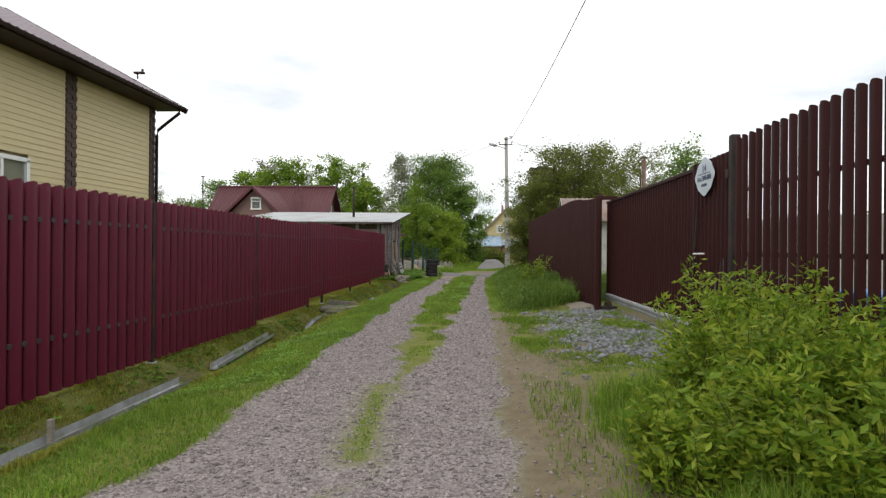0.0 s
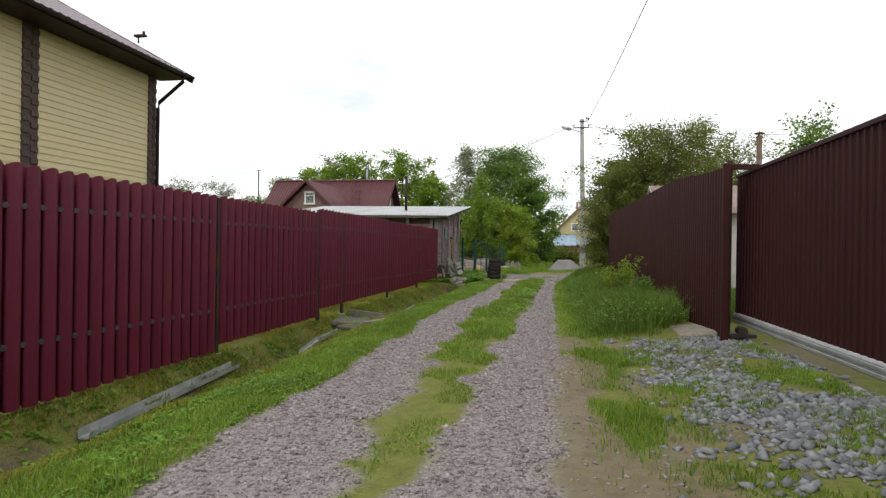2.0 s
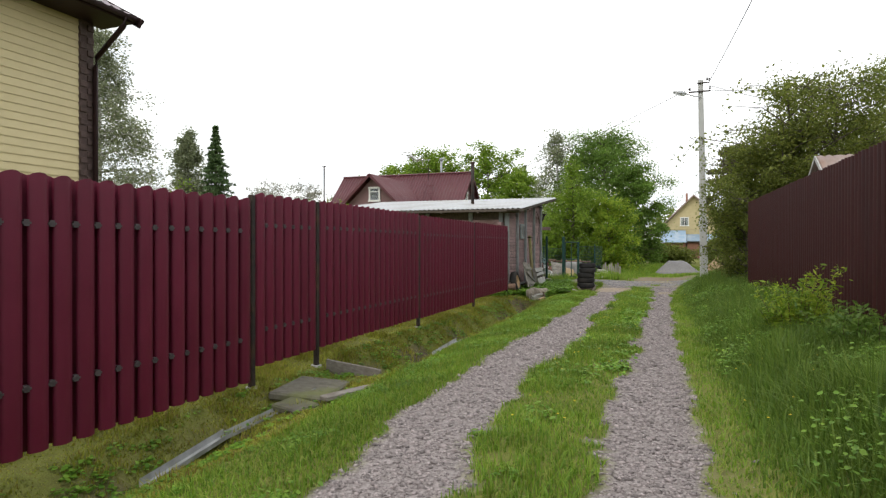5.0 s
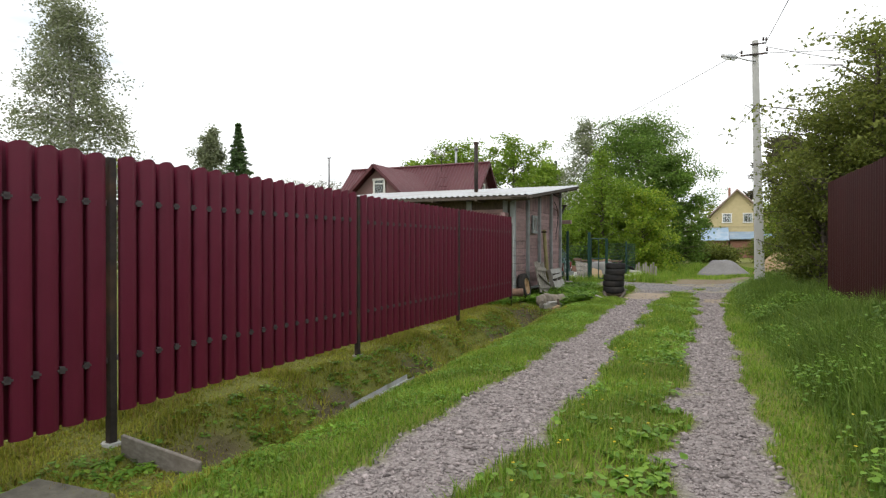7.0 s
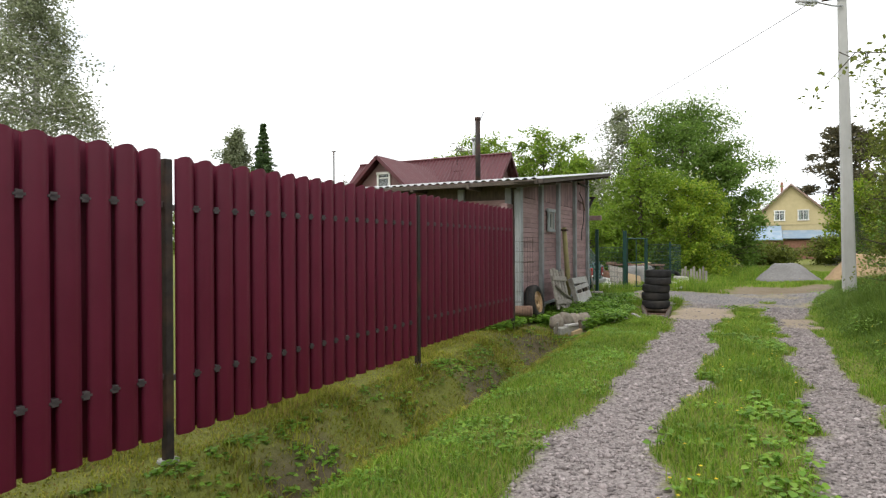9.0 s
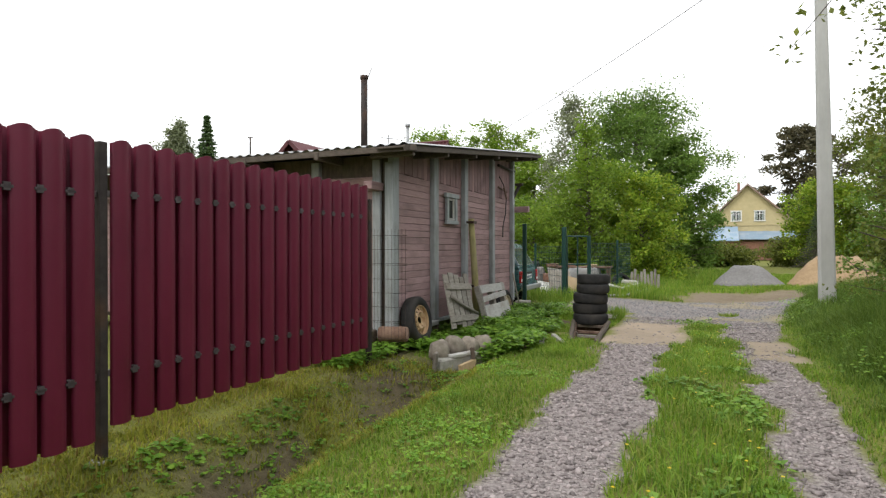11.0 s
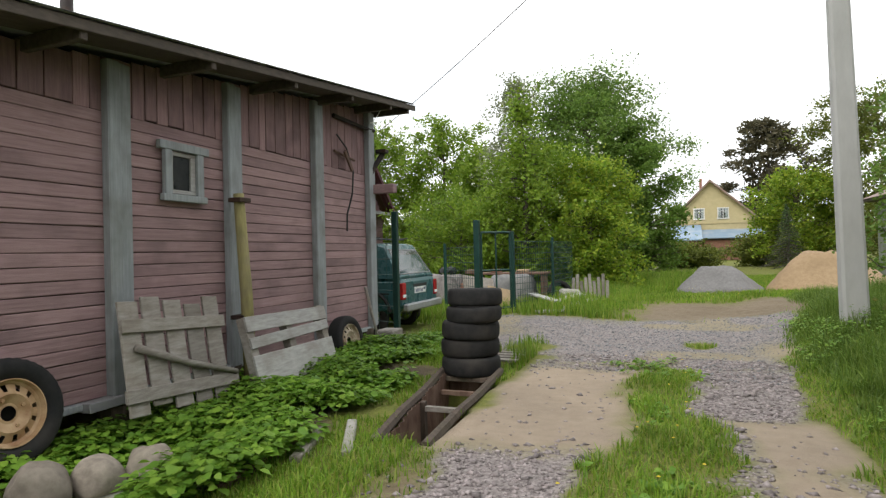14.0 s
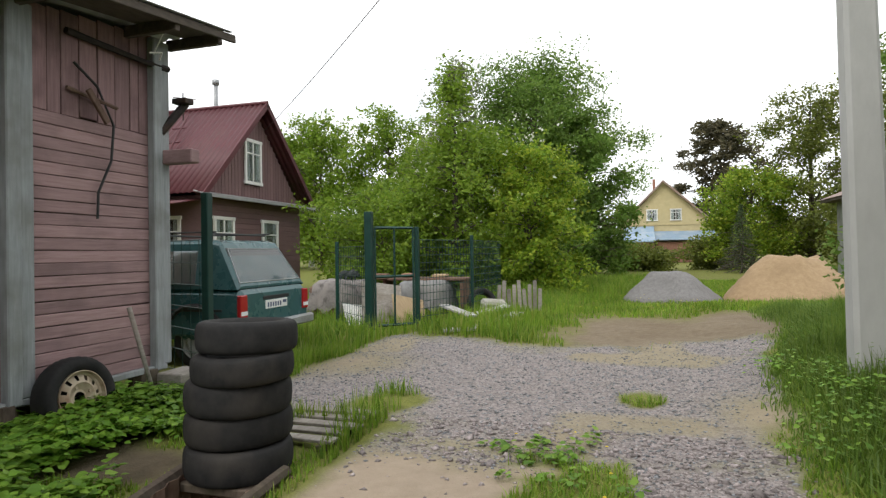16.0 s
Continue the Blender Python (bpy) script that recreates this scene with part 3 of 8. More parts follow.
def ground_material():
    m = bpy.data.materials.new("ground")
    m.use_nodes = True
    n, l = m.node_tree.nodes, m.node_tree.links
    p = n["Principled BSDF"]
    geo = n.new("ShaderNodeNewGeometry")
    att = n.new("ShaderNodeAttribute")
    att.attribute_name = "cover"
    sep = n.new("ShaderNodeSeparateColor")
    l.new(att.outputs["Color"], sep.inputs["Color"])

    def tex(scale, detail=6, rough=0.6):
        t = n.new("ShaderNodeTexNoise")
        t.inputs["Scale"].default_value, t.inputs["Detail"].default_value, t.inputs["Roughness"].default_value = scale, detail, rough
        l.new(geo.outputs["Position"], t.inputs["Vector"])
        return t.outputs["Fac"]

    def ramp(f, a, b, lo=0.35, hi=0.65):
        r = n.new("ShaderNodeValToRGB")
        r.color_ramp.elements[0].position, r.color_ramp.elements[1].position = lo, hi
        r.color_ramp.elements[0].color, r.color_ramp.elements[1].color = (*a, 1), (*b, 1)
        l.new(f, r.inputs["Fac"])
        return r.outputs["Color"]

    def mix(f, a, b):
        x = n.new("ShaderNodeMixRGB")
        if isinstance(f, float):
            x.inputs["Fac"].default_value = f
        else:
            l.new(f, x.inputs["Fac"])
        l.new(a, x.inputs["Color1"])
        l.new(b, x.inputs["Color2"])
        return x.outputs["Color"]

    fine, mid, wide = tex(55), tex(9), tex(1.1, 5)
    turf = mix(wide, ramp(mid, (0.10, 0.125, 0.022), (0.19, 0.215, 0.04)), ramp(fine, (0.11, 0.09, 0.04), (0.18, 0.19, 0.042)))
    vor = n.new("ShaderNodeTexVoronoi")
    vor.inputs["Scale"].default_value = 52
    l.new(geo.outputs["Position"], vor.inputs["Vector"])
    bw = n.new("ShaderNodeRGBToBW")
    l.new(vor.outputs["Color"], bw.inputs["Color"])
    chips = ramp(bw.outputs["Val"], (0.12, 0.104, 0.10), (0.35, 0.308, 0.30), 0.1, 0.9)
    grit = ramp(mid, (0.23, 0.20, 0.185), (0.32, 0.285, 0.27))
    grav = mix(0.68, grit, chips)
    dirt = mix(fine, ramp(mid, (0.105, 0.077, 0.05), (0.20, 0.155, 0.105)), ramp(wide, (0.17, 0.13, 0.085), (0.25, 0.205, 0.15)))
    sand = mix(fine, ramp(mid, (0.275, 0.215, 0.155), (0.35, 0.28, 0.21)), ramp(wide, (0.25, 0.205, 0.16), (0.36, 0.29, 0.22)))
    col = mix(sep.outputs["Green"], turf, dirt)
    soil = mix(fine, ramp(mid, (0.030, 0.023, 0.016), (0.075, 0.056, 0.038)), ramp(wide, (0.05, 0.038, 0.025), (0.10, 0.076, 0.052)))
    col = mix(att.outputs["Alpha"], col, soil)
    col = mix(sep.outputs["Red"], col, grav)
    col = mix(sep.outputs["Blue"], col, sand)
    l.new(col, p.inputs["Base Color"])
    p.inputs["Roughness"].default_value = 0.95
    p.inputs["Specular IOR Level"].default_value = 0.2
    hmix = n.new("ShaderNodeMixRGB")
    l.new(sep.outputs["Red"], hmix.inputs["Fac"])
    l.new(fine, hmix.inputs["Color1"])
    l.new(vor.outputs["Distance"], hmix.inputs["Color2"])
    b = n.new("ShaderNodeBump")
    b.inputs["Strength"].default_value, b.inputs["Distance"].default_value = 0.6, 0.02
    l.new(hmix.outputs["Color"], b.inputs["Height"])
    l.new(b.outputs["Normal"], p.inputs["Normal"])
    return m


def grown(a, b, h, end, ratio=1.35):
    """Even steps from a to b, then ever wider ones to -end and end."""
    core = list(np.arange(a, b + h / 2, h))
    s, lo, hi = h, core[0], core[-1]
    low, high = [], []
    while lo > -end:
        s *= ratio
        lo -= s
        low.append(lo)
    s = h
    while hi < end:
        s *= ratio
        hi += s
        high.append(hi)
    return np.array(low[::-1] + core + high)


gx, gy = grown(-5.2, 4.4, 0.075, 1500), grown(-4, 43, 0.09, 1500)
GX, GY = np.meshgrid(gx, gy)
GZ = ground_z(GX, GY)
nx, ny = len(gx), len(gy)
ii = (np.arange(ny - 1)[:, None] * nx + np.arange(nx - 1)[None, :]).ravel()
ground_me = np_mesh("ground", np.stack([GX.ravel(), GY.ravel(), GZ.ravel()], 1), np.stack([ii, ii + 1, ii + nx + 1, ii + nx], 1), ground_material(), True)
cg, cd, cs = covers(GX.ravel(), GY.ravel())
near = ((GX > -5) & (GX < 5) & (GY > -8) & (GY < 46)).ravel()
cv = np.stack([cg * near, cd * near, cs * near, cd * near * step(-2.7, -3.0, GX.ravel())], 1).astype(np.float32)
att = ground_me.color_attributes.new("cover", "FLOAT_COLOR", "POINT")
att.data.foreach_set("color", cv.ravel())
tagged(new("ground", ground_me), "rough grass ground with two gravel wheel tracks", "ground", kind="structure")


def gz(x, y):
    return float(ground_z(np.array([x]), np.array([y]))[0])


# ---------------- left: maroon picket fence ----------------
def picket_mesh(name, width, height, material, dome=0.03, fold=0.013, lip=0.4):
    """A pressed steel picket: folded section, rounded head; its face looks along +x, its foot is at z = 0."""
    prof = [(-0.5, -lip), (-0.485, 0.0), (-0.38, 0.12), (-0.24, 0.78), (-0.08, 1.0), (0.08, 1.0), (0.24, 0.78), (0.38, 0.12), (0.485, 0.0), (0.5, -lip)]
    s = Shape()
    n = len(prof)
    vs = []
    for back in (0, -0.003):
        for lvl in (0, 1):
            for u, d in prof:
                top = height - dome * (abs(u) * 2) ** 2.2
                vs.append((d * fold + back, u * width, top if lvl else 0.004 * abs(u)))
    fs = []
    for i in range(n - 1):
        fs.append((i, i + 1, n + i + 1, n + i))
        fs.append((3 * n + i, 3 * n + i + 1, 2 * n + i + 1, 2 * n + i))
        fs.append((4 * n + i, 4 * n + i + 1, 5 * n + i + 1, 5 * n + i))
    vs += vs[n:2 * n] + vs[3 * n:4 * n]
    s.add(vs, fs)
    me = s.mesh(name, smooth=True)
    me.materials.append(material)
    return me


FX = -4.17
RED_PICKETS = {h: picket_mesh("picket", 0.137, h, M_PICKET_RED, 0.024, 0.019, 1.5) for h in (2.07, 2.0, 1.93, 1.87)}
CLIP = Shape().box((0, 0, 0), (0.006, 0.068, 0.016), bev=0.001).box((-0.012, 0, 0), (0.030, 0.040, 0.048), bev=0.002).mesh("clip")
CLIP.materials.append(M_CLIP)
rng = random.Random(7)
posts_y = [-4.4, -0.9, 2.6, 6.07, 9.58, 13.02, 14.32, 17.79, 21.27, 24.62]
tops = [1.96, 1.95, 1.94, 1.93, 1.93, 2.0, 2.01, 1.99, 2.0]
lengths = [2.07, 2.07, 2.07, 2.07, 2.0, 1.93, 1.93, 1.93, 1.87]
for b in range(len(posts_y) - 1):
    y0, y1 = posts_y[b], posts_y[b + 1]
    sec = thing("picket_fence_section", (FX - 0.03, y0, gz(FX, y0)), "maroon steel picket fence section with staggered rounded pickets", "fence", "maroon picket fence sections")
    ztop = tops[b]
    gp = gz(FX, y0) - 0.06
    part("post", Shape().box((FX - 0.03, y0, (gp + ztop - 0.03) / 2), (0.06, 0.06, ztop - 0.03 - gp), bev=0.006), M_STEEL_DARK, sec)
    part("footing", Shape().tube([(FX - 0.03, y0, gp - 0.05), (FX - 0.03, y0, gp + 0.075)], [0.085, 0.07], 10), M_CONCRETE, sec)
    for rz in (ztop - 1.53, ztop - 0.36):
        part("rail", Shape().box((FX - 0.040, (y0 + y1) / 2, rz), (0.025, y1 - y0 - 0.05, 0.042), bev=0.003), M_RAIL, sec)
    count = round((y1 - y0 - 0.08) / 0.182)
    pitch = (y1 - y0 - 0.08) / count
    for i in range(count):
        yy = y0 + 0.04 + pitch * (i + 0.5)
        for rz in (ztop - 1.53, ztop - 0.36):
            if i < count - 1:
                o = new("clip", CLIP)
                o.parent = sec
                o.location = Vector((FX + 0.003, yy + pitch / 2, rz)) - ORIGIN[sec.name]
        for side in (0, 1):
            if side and i == count - 1:
                continue
            o = new("picket", RED_PICKETS[lengths[b]])
            o.parent = sec
            px = FX if side == 0 else FX - 0.085
            py = yy + (pitch / 2 + rng.uniform(-0.012, 0.012) if side else 0)
            o.location = Vector((px, py + rng.uniform(-0.003, 0.003), ztop - lengths[b] + rng.uniform(-0.004, 0.004))) - ORIGIN[sec.name]
            o.rotation_euler = (rng.uniform(-0.002, 0.002), 0, (math.pi if side else 0) + rng.uniform(-0.03, 0.03))
end_post = Shape().box((FX - 0.03, 24.62, 0.85), (0.06, 0.06, 2.0), bev=0.006)
solo("fence_end_post", end_post, M_STEEL_DARK, "dark steel end post of the maroon picket fence", "fence post", at=(FX - 0.03, 24.62, -0.15))


# ---------------- right: brown fence, wicket, sliding gate ----------------
BROWN_PICKET = picket_mesh("picket", 0.124, 2.26, M_PICKET_BROWN, 0.025, 0.016)
BROWN_PICKET_LOW = picket_mesh("picket", 0.122, 2.40, M_PICKET_BROWN, 0.012, 0.014)


def corrugated(y0, y1, z0, z1, x, pitch=0.115, depth=0.018):
    """A standing profiled sheet in the plane x, its face towards -x."""
    s = Shape()
    k = int((y1 - y0) / pitch)
    pts = []
    for i in range(k + 1):
        for u, d in ((0.0, 0), (0.62, 0), (0.72, 1), (0.90, 1)):
            yy = y0 + (i + u) * pitch
            if yy <= y1:
                pts.append((yy, d * depth))
    pts.append((y1, 0))
    n = len(pts)
    vs = [(x - d, yy, z) for z in (z0, z1) for yy, d in pts] + [(x - d + 0.004, yy, z) for z in (z0, z1) for yy, d in pts]
    fs = []
    for i in range(n - 1):
        fs += [(i + 1, i, n + i, n + i + 1), (2 * n + i, 2 * n + i + 1, 3 * n + i + 1, 3 * n + i), (n + i + 1, n + i, 3 * n + i, 3 * n + i + 1)]
    return s.add(vs, fs)


RX = 2.69
front = thing("brown_picket_fence", (RX, 4.98, gz(RX, 4.98)), "tall dark brown steel picket fence with narrow gaps", "fence")
part("post", Shape().box((RX + 0.02, 4.99, 1.33), (0.09, 0.09, 2.44), bev=0.008), M_STEEL_DARK, front, "dark steel gate post")
part("post", Shape().box((RX + 0.03, 1.5, 1.25), (0.06, 0.06, 2.3), bev=0.006), M_STEEL_DARK, front)
part("post", Shape().box((RX + 0.03, -2.0, 1.25), (0.06, 0.06, 2.3), bev=0.006), M_STEEL_DARK, front)
for rz in (0.62, 1.30, 1.95):
    part("rail", Shape().box((RX + 0.025, 1.2, rz), (0.03, 7.5, 0.04), bev=0.003), M_PICKET_BROWN, front)
for i in range(50):
    o = new("picket", BROWN_PICKET)
    o.parent = front
    o.location = Vector((RX, 4.86 - i * 0.149 + rng.uniform(-0.004, 0.004), 0.24 + rng.uniform(-0.006, 0.006))) - ORIGIN[front.name]
    o.rotation_euler = (rng.uniform(-0.003, 0.003), 0, math.pi + rng.uniform(-0.04, 0.04))

wicket = thing("wicket_gate", (RX, 5.6, gz(RX, 5.6)), "closed dark brown profiled steel wicket gate, scratched near the foot", "gate")
part("panel", corrugated(5.06, 6.2, 0.32, 2.40, RX + 0.02, 0.118), M_PICKET_BROWN, wicket)
part("frame", Shape().box((RX + 0.05, 5.63, 2.385), (0.04, 1.16, 0.04)).box((RX + 0.05, 5.63, 0.33), (0.04, 1.16, 0.04)).box((RX + 0.05, 5.075, 1.36), (0.04, 0.04, 2.08)).box((RX + 0.05, 6.185, 1.36), (0.04, 0.04, 2.08)), M_STEEL_DARK, wicket)
part("handle", Shape().tube([(RX - 0.02, 5.68, 1.30), (RX - 0.055, 5.70, 1.30), (RX - 0.055, 5.94, 1.295), (RX - 0.02, 5.96, 1.295)], 0.011, 8), M_WHITE, wicket, "white door handle", True)
part("hinge", Shape().box((RX - 0.02, 5.05, 2.15), (0.04, 0.06, 0.09)), M_STEEL_DARK, wicket)
part("diagonal_bar", Shape().box((0, 0, 0), (0.012, 0.03, 1.35), pose(RX - 0.012, 6.05, 1.15, 8, 0, 0)), M_STEEL_DARK, wicket)

for k, (yc, zc, w, h) in enumerate(((5.28, 0.92, 0.17, 0.62), (5.10, 1.05, 0.05, 0.55), (5.46, 0.86, 0.08, 0.36), (5.36, 0.60, 0.10, 0.30))):
    pts = []
    for q in range(18):
        a = 2 * math.pi * q / 18
        r = 1 + 0.22 * math.sin(q * 2.3 + k) + 0.12 * math.sin(q * 5.1)
        pts.append((math.cos(a) * w / 2 * r, math.sin(a) * h / 2 * r))
    part("worn_patch", Shape().extrude(pts, Matrix.Translation((RX + 0.0165, yc, zc)) @ Euler((radians(90), 0, radians(-90))).to_matrix().to_4x4(), 0.0012), M_WORN, wicket, "grey worn paint")

sliding = thing("sliding_gate", (RX, 8.7, gz(RX, 8.7)), "long dark brown profiled steel sliding gate on a grey bottom rail", "gate")
part("panel", corrugated(6.24, 11.3, 0.44, 2.33, RX + 0.07, 0.118), M_PICKET_BROWN, sliding)
part("top_rail", Shape().box((RX + 0.075, 8.77, 2.345), (0.07, 5.08, 0.05), bev=0.006), M_PICKET_BROWN, sliding)
part("bottom_rail", Shape().box((RX + 0.07, 8.77, 0.365), (0.075, 5.1, 0.13), bev=0.012).box((RX + 0.028, 8.77, 0.39), (0.014, 5.1, 0.03), bev=0.004).box((RX + 0.028, 8.77, 0.33), (0.014, 5.1, 0.03), bev=0.004), M_GALV, sliding, "grey steel bottom rail with worn paint")
part("end_upright", Shape().box((RX + 0.085, 11.27, 1.38), (0.05, 0.06, 1.92), bev=0.006), M_STEEL_DARK, sliding)

portal = thing("gate_post", (2.42, 10.62, gz(2.42, 10.62)), "dark brown steel gate post with a short guide arm", "gate post")
part("post", Shape().box((2.42, 10.62, 1.22), (0.085, 0.085, 2.42), bev=0.008), M_PICKET_BROWN, portal)
part("guide_arm", Shape().box((2.62, 10.70, 2.395), (0.42, 0.07, 0.07), bev=0.006).box((2.80, 10.70, 2.33), (0.05, 0.06, 0.12)), M_PICKET_BROWN, portal)
part("roller_base", Shape().box((2.66, 10.72, 0.19), (0.34, 0.16, 0.05), bev=0.01).tube([(2.66, 10.64, 0.25), (2.66, 10.80, 0.25)], 0.06, 12), M_STEEL_DARK, portal)

back_fence = thing("dark_picket_fence", (2.40, 10.7, gz(2.4, 10.7)), "dense dark brown steel picket fence above tall grass", "fence")
FB0, FB1 = Vector((2.43, 10.68, 0)), Vector((2.27, 25.3, 0))
run = (FB1 - FB0)
cnt = int(run.length / 0.135)
yawf = math.atan2(run.y, run.x) - math.pi / 2
for i in range(cnt):
    q = FB0 + run * ((i + 0.5) / cnt)
    o = new("picket", BROWN_PICKET_LOW)
    o.parent = back_fence
    o.location = Vector((q.x, q.y, 0.20 - 0.19 * float(step(14.0, 10.9, q.y)) + rng.uniform(-0.008, 0.008))) - ORIGIN[back_fence.name]
    o.rotation_euler = (rng.uniform(-0.003, 0.003), 0, math.pi + yawf + rng.uniform(-0.04, 0.04))
for i in range(6):
    q = FB0 + run * (i / 5)
    part("post", Shape().box((q.x + 0.06, q.y + 0.05, 1.27), (0.06, 0.06, 2.44), bev=0.006), M_STEEL_DARK, back_fence)
for rz in (0.55, 1.9):
    part("rail", Shape().box((0, 0, 0), (0.03, run.length, 0.04), pose((FB0.x + FB1.x) / 2 + 0.025, (FB0.y + FB1.y) / 2, rz, 0, 0, math.degrees(yawf)), 0.003), M_PICKET_BROWN, back_fence)
part("kick_board", Shape().box((0, 0, 0), (0.04, 3.0, 0.16), pose(2.47, 12.2, 0.15, 0, 0, math.degrees(yawf)), 0.006), M_STEEL_DARK, back_fence)

# house number sign on the wicket
sign = thing("house_number_sign", (RX - 0.03, 5.67, 2.03), "pale blue enamel house number plate with a scalloped outline", "sign")
out_pts = []
for k in range(48):
    w = 2 * math.pi * k / 48
    r = 1 + 0.05 * math.cos(4 * w) + 0.035 * math.cos(8 * w)
    out_pts.append((math.cos(w) * 0.27 * r, math.sin(w) * 0.21 * r))
part("plate", Shape().extrude(out_pts, Matrix.Translation((RX - 0.028, 5.67, 2.20)) @ Euler((radians(90), 0, radians(-90))).to_matrix().to_4x4() , 0.006), M_SIGN, sign)


def lettering(body, x, y, z, size, parent, face):
    """Raised letters from the built-in font, facing along -x."""
    cu = bpy.data.curves.new("lettering", "FONT")
    cu.body, cu.size, cu.align_x, cu.align_y, cu.extrude = body, size, "CENTER", "CENTER", 0.0015
    tmp = bpy.data.objects.new("tmp", cu)
    me = bpy.data.meshes.new_from_object(tmp)
    bpy.data.objects.remove(tmp)
    me.name = "lettering"
    me.transform(face)
    me.materials.clear()
    me.materials.append(M_INK)
    o = new("lettering", me)
    o.parent = parent
    o.location = Vector((x, y, z)) - ORIGIN[parent.name]
    return o


FACE_LEFT = Euler((radians(90), 0, radians(-90))).to_matrix().to_4x4()
lettering("14", RX - 0.037, 5.67, 2.285, 0.13, sign, FACE_LEFT)
lettering("8-я ЛИНИЯ", RX - 0.037, 5.67, 2.175, 0.078, sign, FACE_LEFT)
part("rule", Shape().box((RX - 0.036, 5.67, 2.232), (0.003, 0.36, 0.008), bev=0.001), M_INK, sign)
part("rule", Shape().box((RX - 0.036, 5.67, 2.10), (0.003, 0.16, 0.03), bev=0.001), M_INK, sign)


# ---------------- yellow-sided house behind the maroon fence ----------------
HX = -9.65
house = thing("siding_house", (HX, 15.4, -0.1), "two-storey house with pale yellow siding and a brown metal tile roof", "house")
part("wall", Shape().box((-14.2, 6.6, 2.6), (9.0, 17.5, 5.5), bev=0.01), M_SIDING, house)


def siding_plank(length):
    """A lapped siding board, its face towards +x, thicker at the foot."""
    s = Shape()
    s.add([(0, 0, 0), (0.022, 0, 0.0), (0.022, 0, 0.018), (0.006, 0, 0.134), (0, 0, 0.134), (0, length, 0), (0.022, length, 0.0), (0.022, length, 0.018), (0.006, length, 0.134), (0, length, 0.134)],
          [(0, 1, 6, 5), (1, 2, 7, 6), (2, 3, 8, 7), (3, 4, 9, 8), (0, 4, 3, 2, 1), (5, 6, 7, 8, 9)])
    me = s.mesh("plank")
    me.materials.append(M_SIDING)
    return me


for y0, y1 in ((12.08, 15.18), (4.5, 11.72)):
    me = siding_plank(y1 - y0)
    for i in range(37):
        if y0 < 5 and 1.35 < 0.45 + i * 0.134 < 3.15:
            continue
        o = new("plank", me)
        o.parent = house
        o.location = Vector((HX + 0.052, y0, 0.45 + i * 0.134)) - ORIGIN[house.name]
for y0, y1 in ((4.5, 9.2), (10.62, 11.72)):
    me = siding_plank(y1 - y0)
    for i in range(7, 21):
        o = new("plank", me)
        o.parent = house
        o.location = Vector((HX + 0.052, y0, 0.45 + i * 0.134)) - ORIGIN[house.name]
for yc, wd in ((11.9, 0.36), (15.32, 0.28)):
    strip = part("corner_strip", Shape().box((HX + 0.05, yc, 2.6), (0.07, wd, 5.6), bev=0.008), M_STRIP, house, "brown stone-look trim strip")
    for i in range(46):
        s = Shape().box((0, 0, 0), (0.03, wd / 2 - 0.012, 0.105), bev=0.012)
        part("trim_stone", s, M_STRIP, strip, at=(HX + 0.095, yc + (wd / 4) * (1 if i % 2 else -1), 0.45 + (i // 2) * 0.225 + 0.11 * (i % 2)), local=True)
win = part("window", Shape().box((HX + 0.07, 9.9, 3.14), (0.10, 1.42, 0.09)).box((HX + 0.07, 9.9, 1.5), (0.10, 1.42, 0.09)).box((HX + 0.07, 10.57, 2.3), (0.10, 0.09, 1.7)).box((HX + 0.07, 9.23, 2.3), (0.10, 0.09, 1.7)).box((HX + 0.065, 9.9, 2.3), (0.07, 0.07, 1.7)), M_PVC, house, "white plastic window frame")
part("pane", Shape().box((HX + 0.055, 10.23, 2.32), (0.012, 0.6, 1.56), bev=0.002), M_GLASS, win)
part("pane", Shape().box((HX + 0.055, 9.57, 2.32), (0.012, 0.6, 1.56), bev=0.002), M_GLASS, win)
# metal tile roof
ru = np.arange(0, 6.3, 0.0875)
rv = np.arange(-2.5, 15.72, 0.05)
RU, RV = np.meshgrid(ru, rv)
lift = 0.04 * (1 - ((RU / 0.35) % 1.0)) + 0.022 * np.sin(RV * 2 * math.pi / 0.2)
sl = math.atan(0.545)
RXX = -8.86 - RU * math.cos(sl)
RZZ = 5.50 + RU * math.sin(sl) + lift
k = (np.arange(len(rv) - 1)[:, None] * len(ru) + np.arange(len(ru) - 1)[None, :]).ravel()
roof_me = np_mesh("roof", np.stack([(RXX - lift * 0.4 - HX).ravel(), (RV - 15.4).ravel(), (RZZ + 0.1).ravel()], 1), np.stack([k, k + len(ru), k + len(ru) + 1, k + 1], 1), M_TILE_ROOF, False)
roof = part("roof", roof_me, M_TILE_ROOF, house, "brown metal tile roof")
roof.location = (0, 0, 0)
part("roof_slope", Shape().add([(-14.4, -2.5, 8.55), (-14.4, 15.7, 8.55), (-20.0, 15.7, 5.5), (-20.0, -2.5, 5.5)], [(0, 1, 2, 3)]), M_TILE_ROOF, house)
part("gable", Shape().add([(-9.7, 15.34, 5.3), (-18.7, 15.34, 5.3), (-14.35, 15.34, 8.35), (-9.7, 15.2, 5.3), (-18.7, 15.2, 5.3), (-14.35, 15.2, 8.35)], [(0, 1, 2), (5, 4, 3), (0, 2, 5, 3), (1, 4, 5, 2)]), M_SIDING, house)
part("soffit", Shape().box((-9.25, 6.6, 5.405), (0.80, 18.2, 0.03)).box((-8.88, 6.6, 5.44), (0.03, 18.2, 0.12)), M_BROWN_TRIM, house)
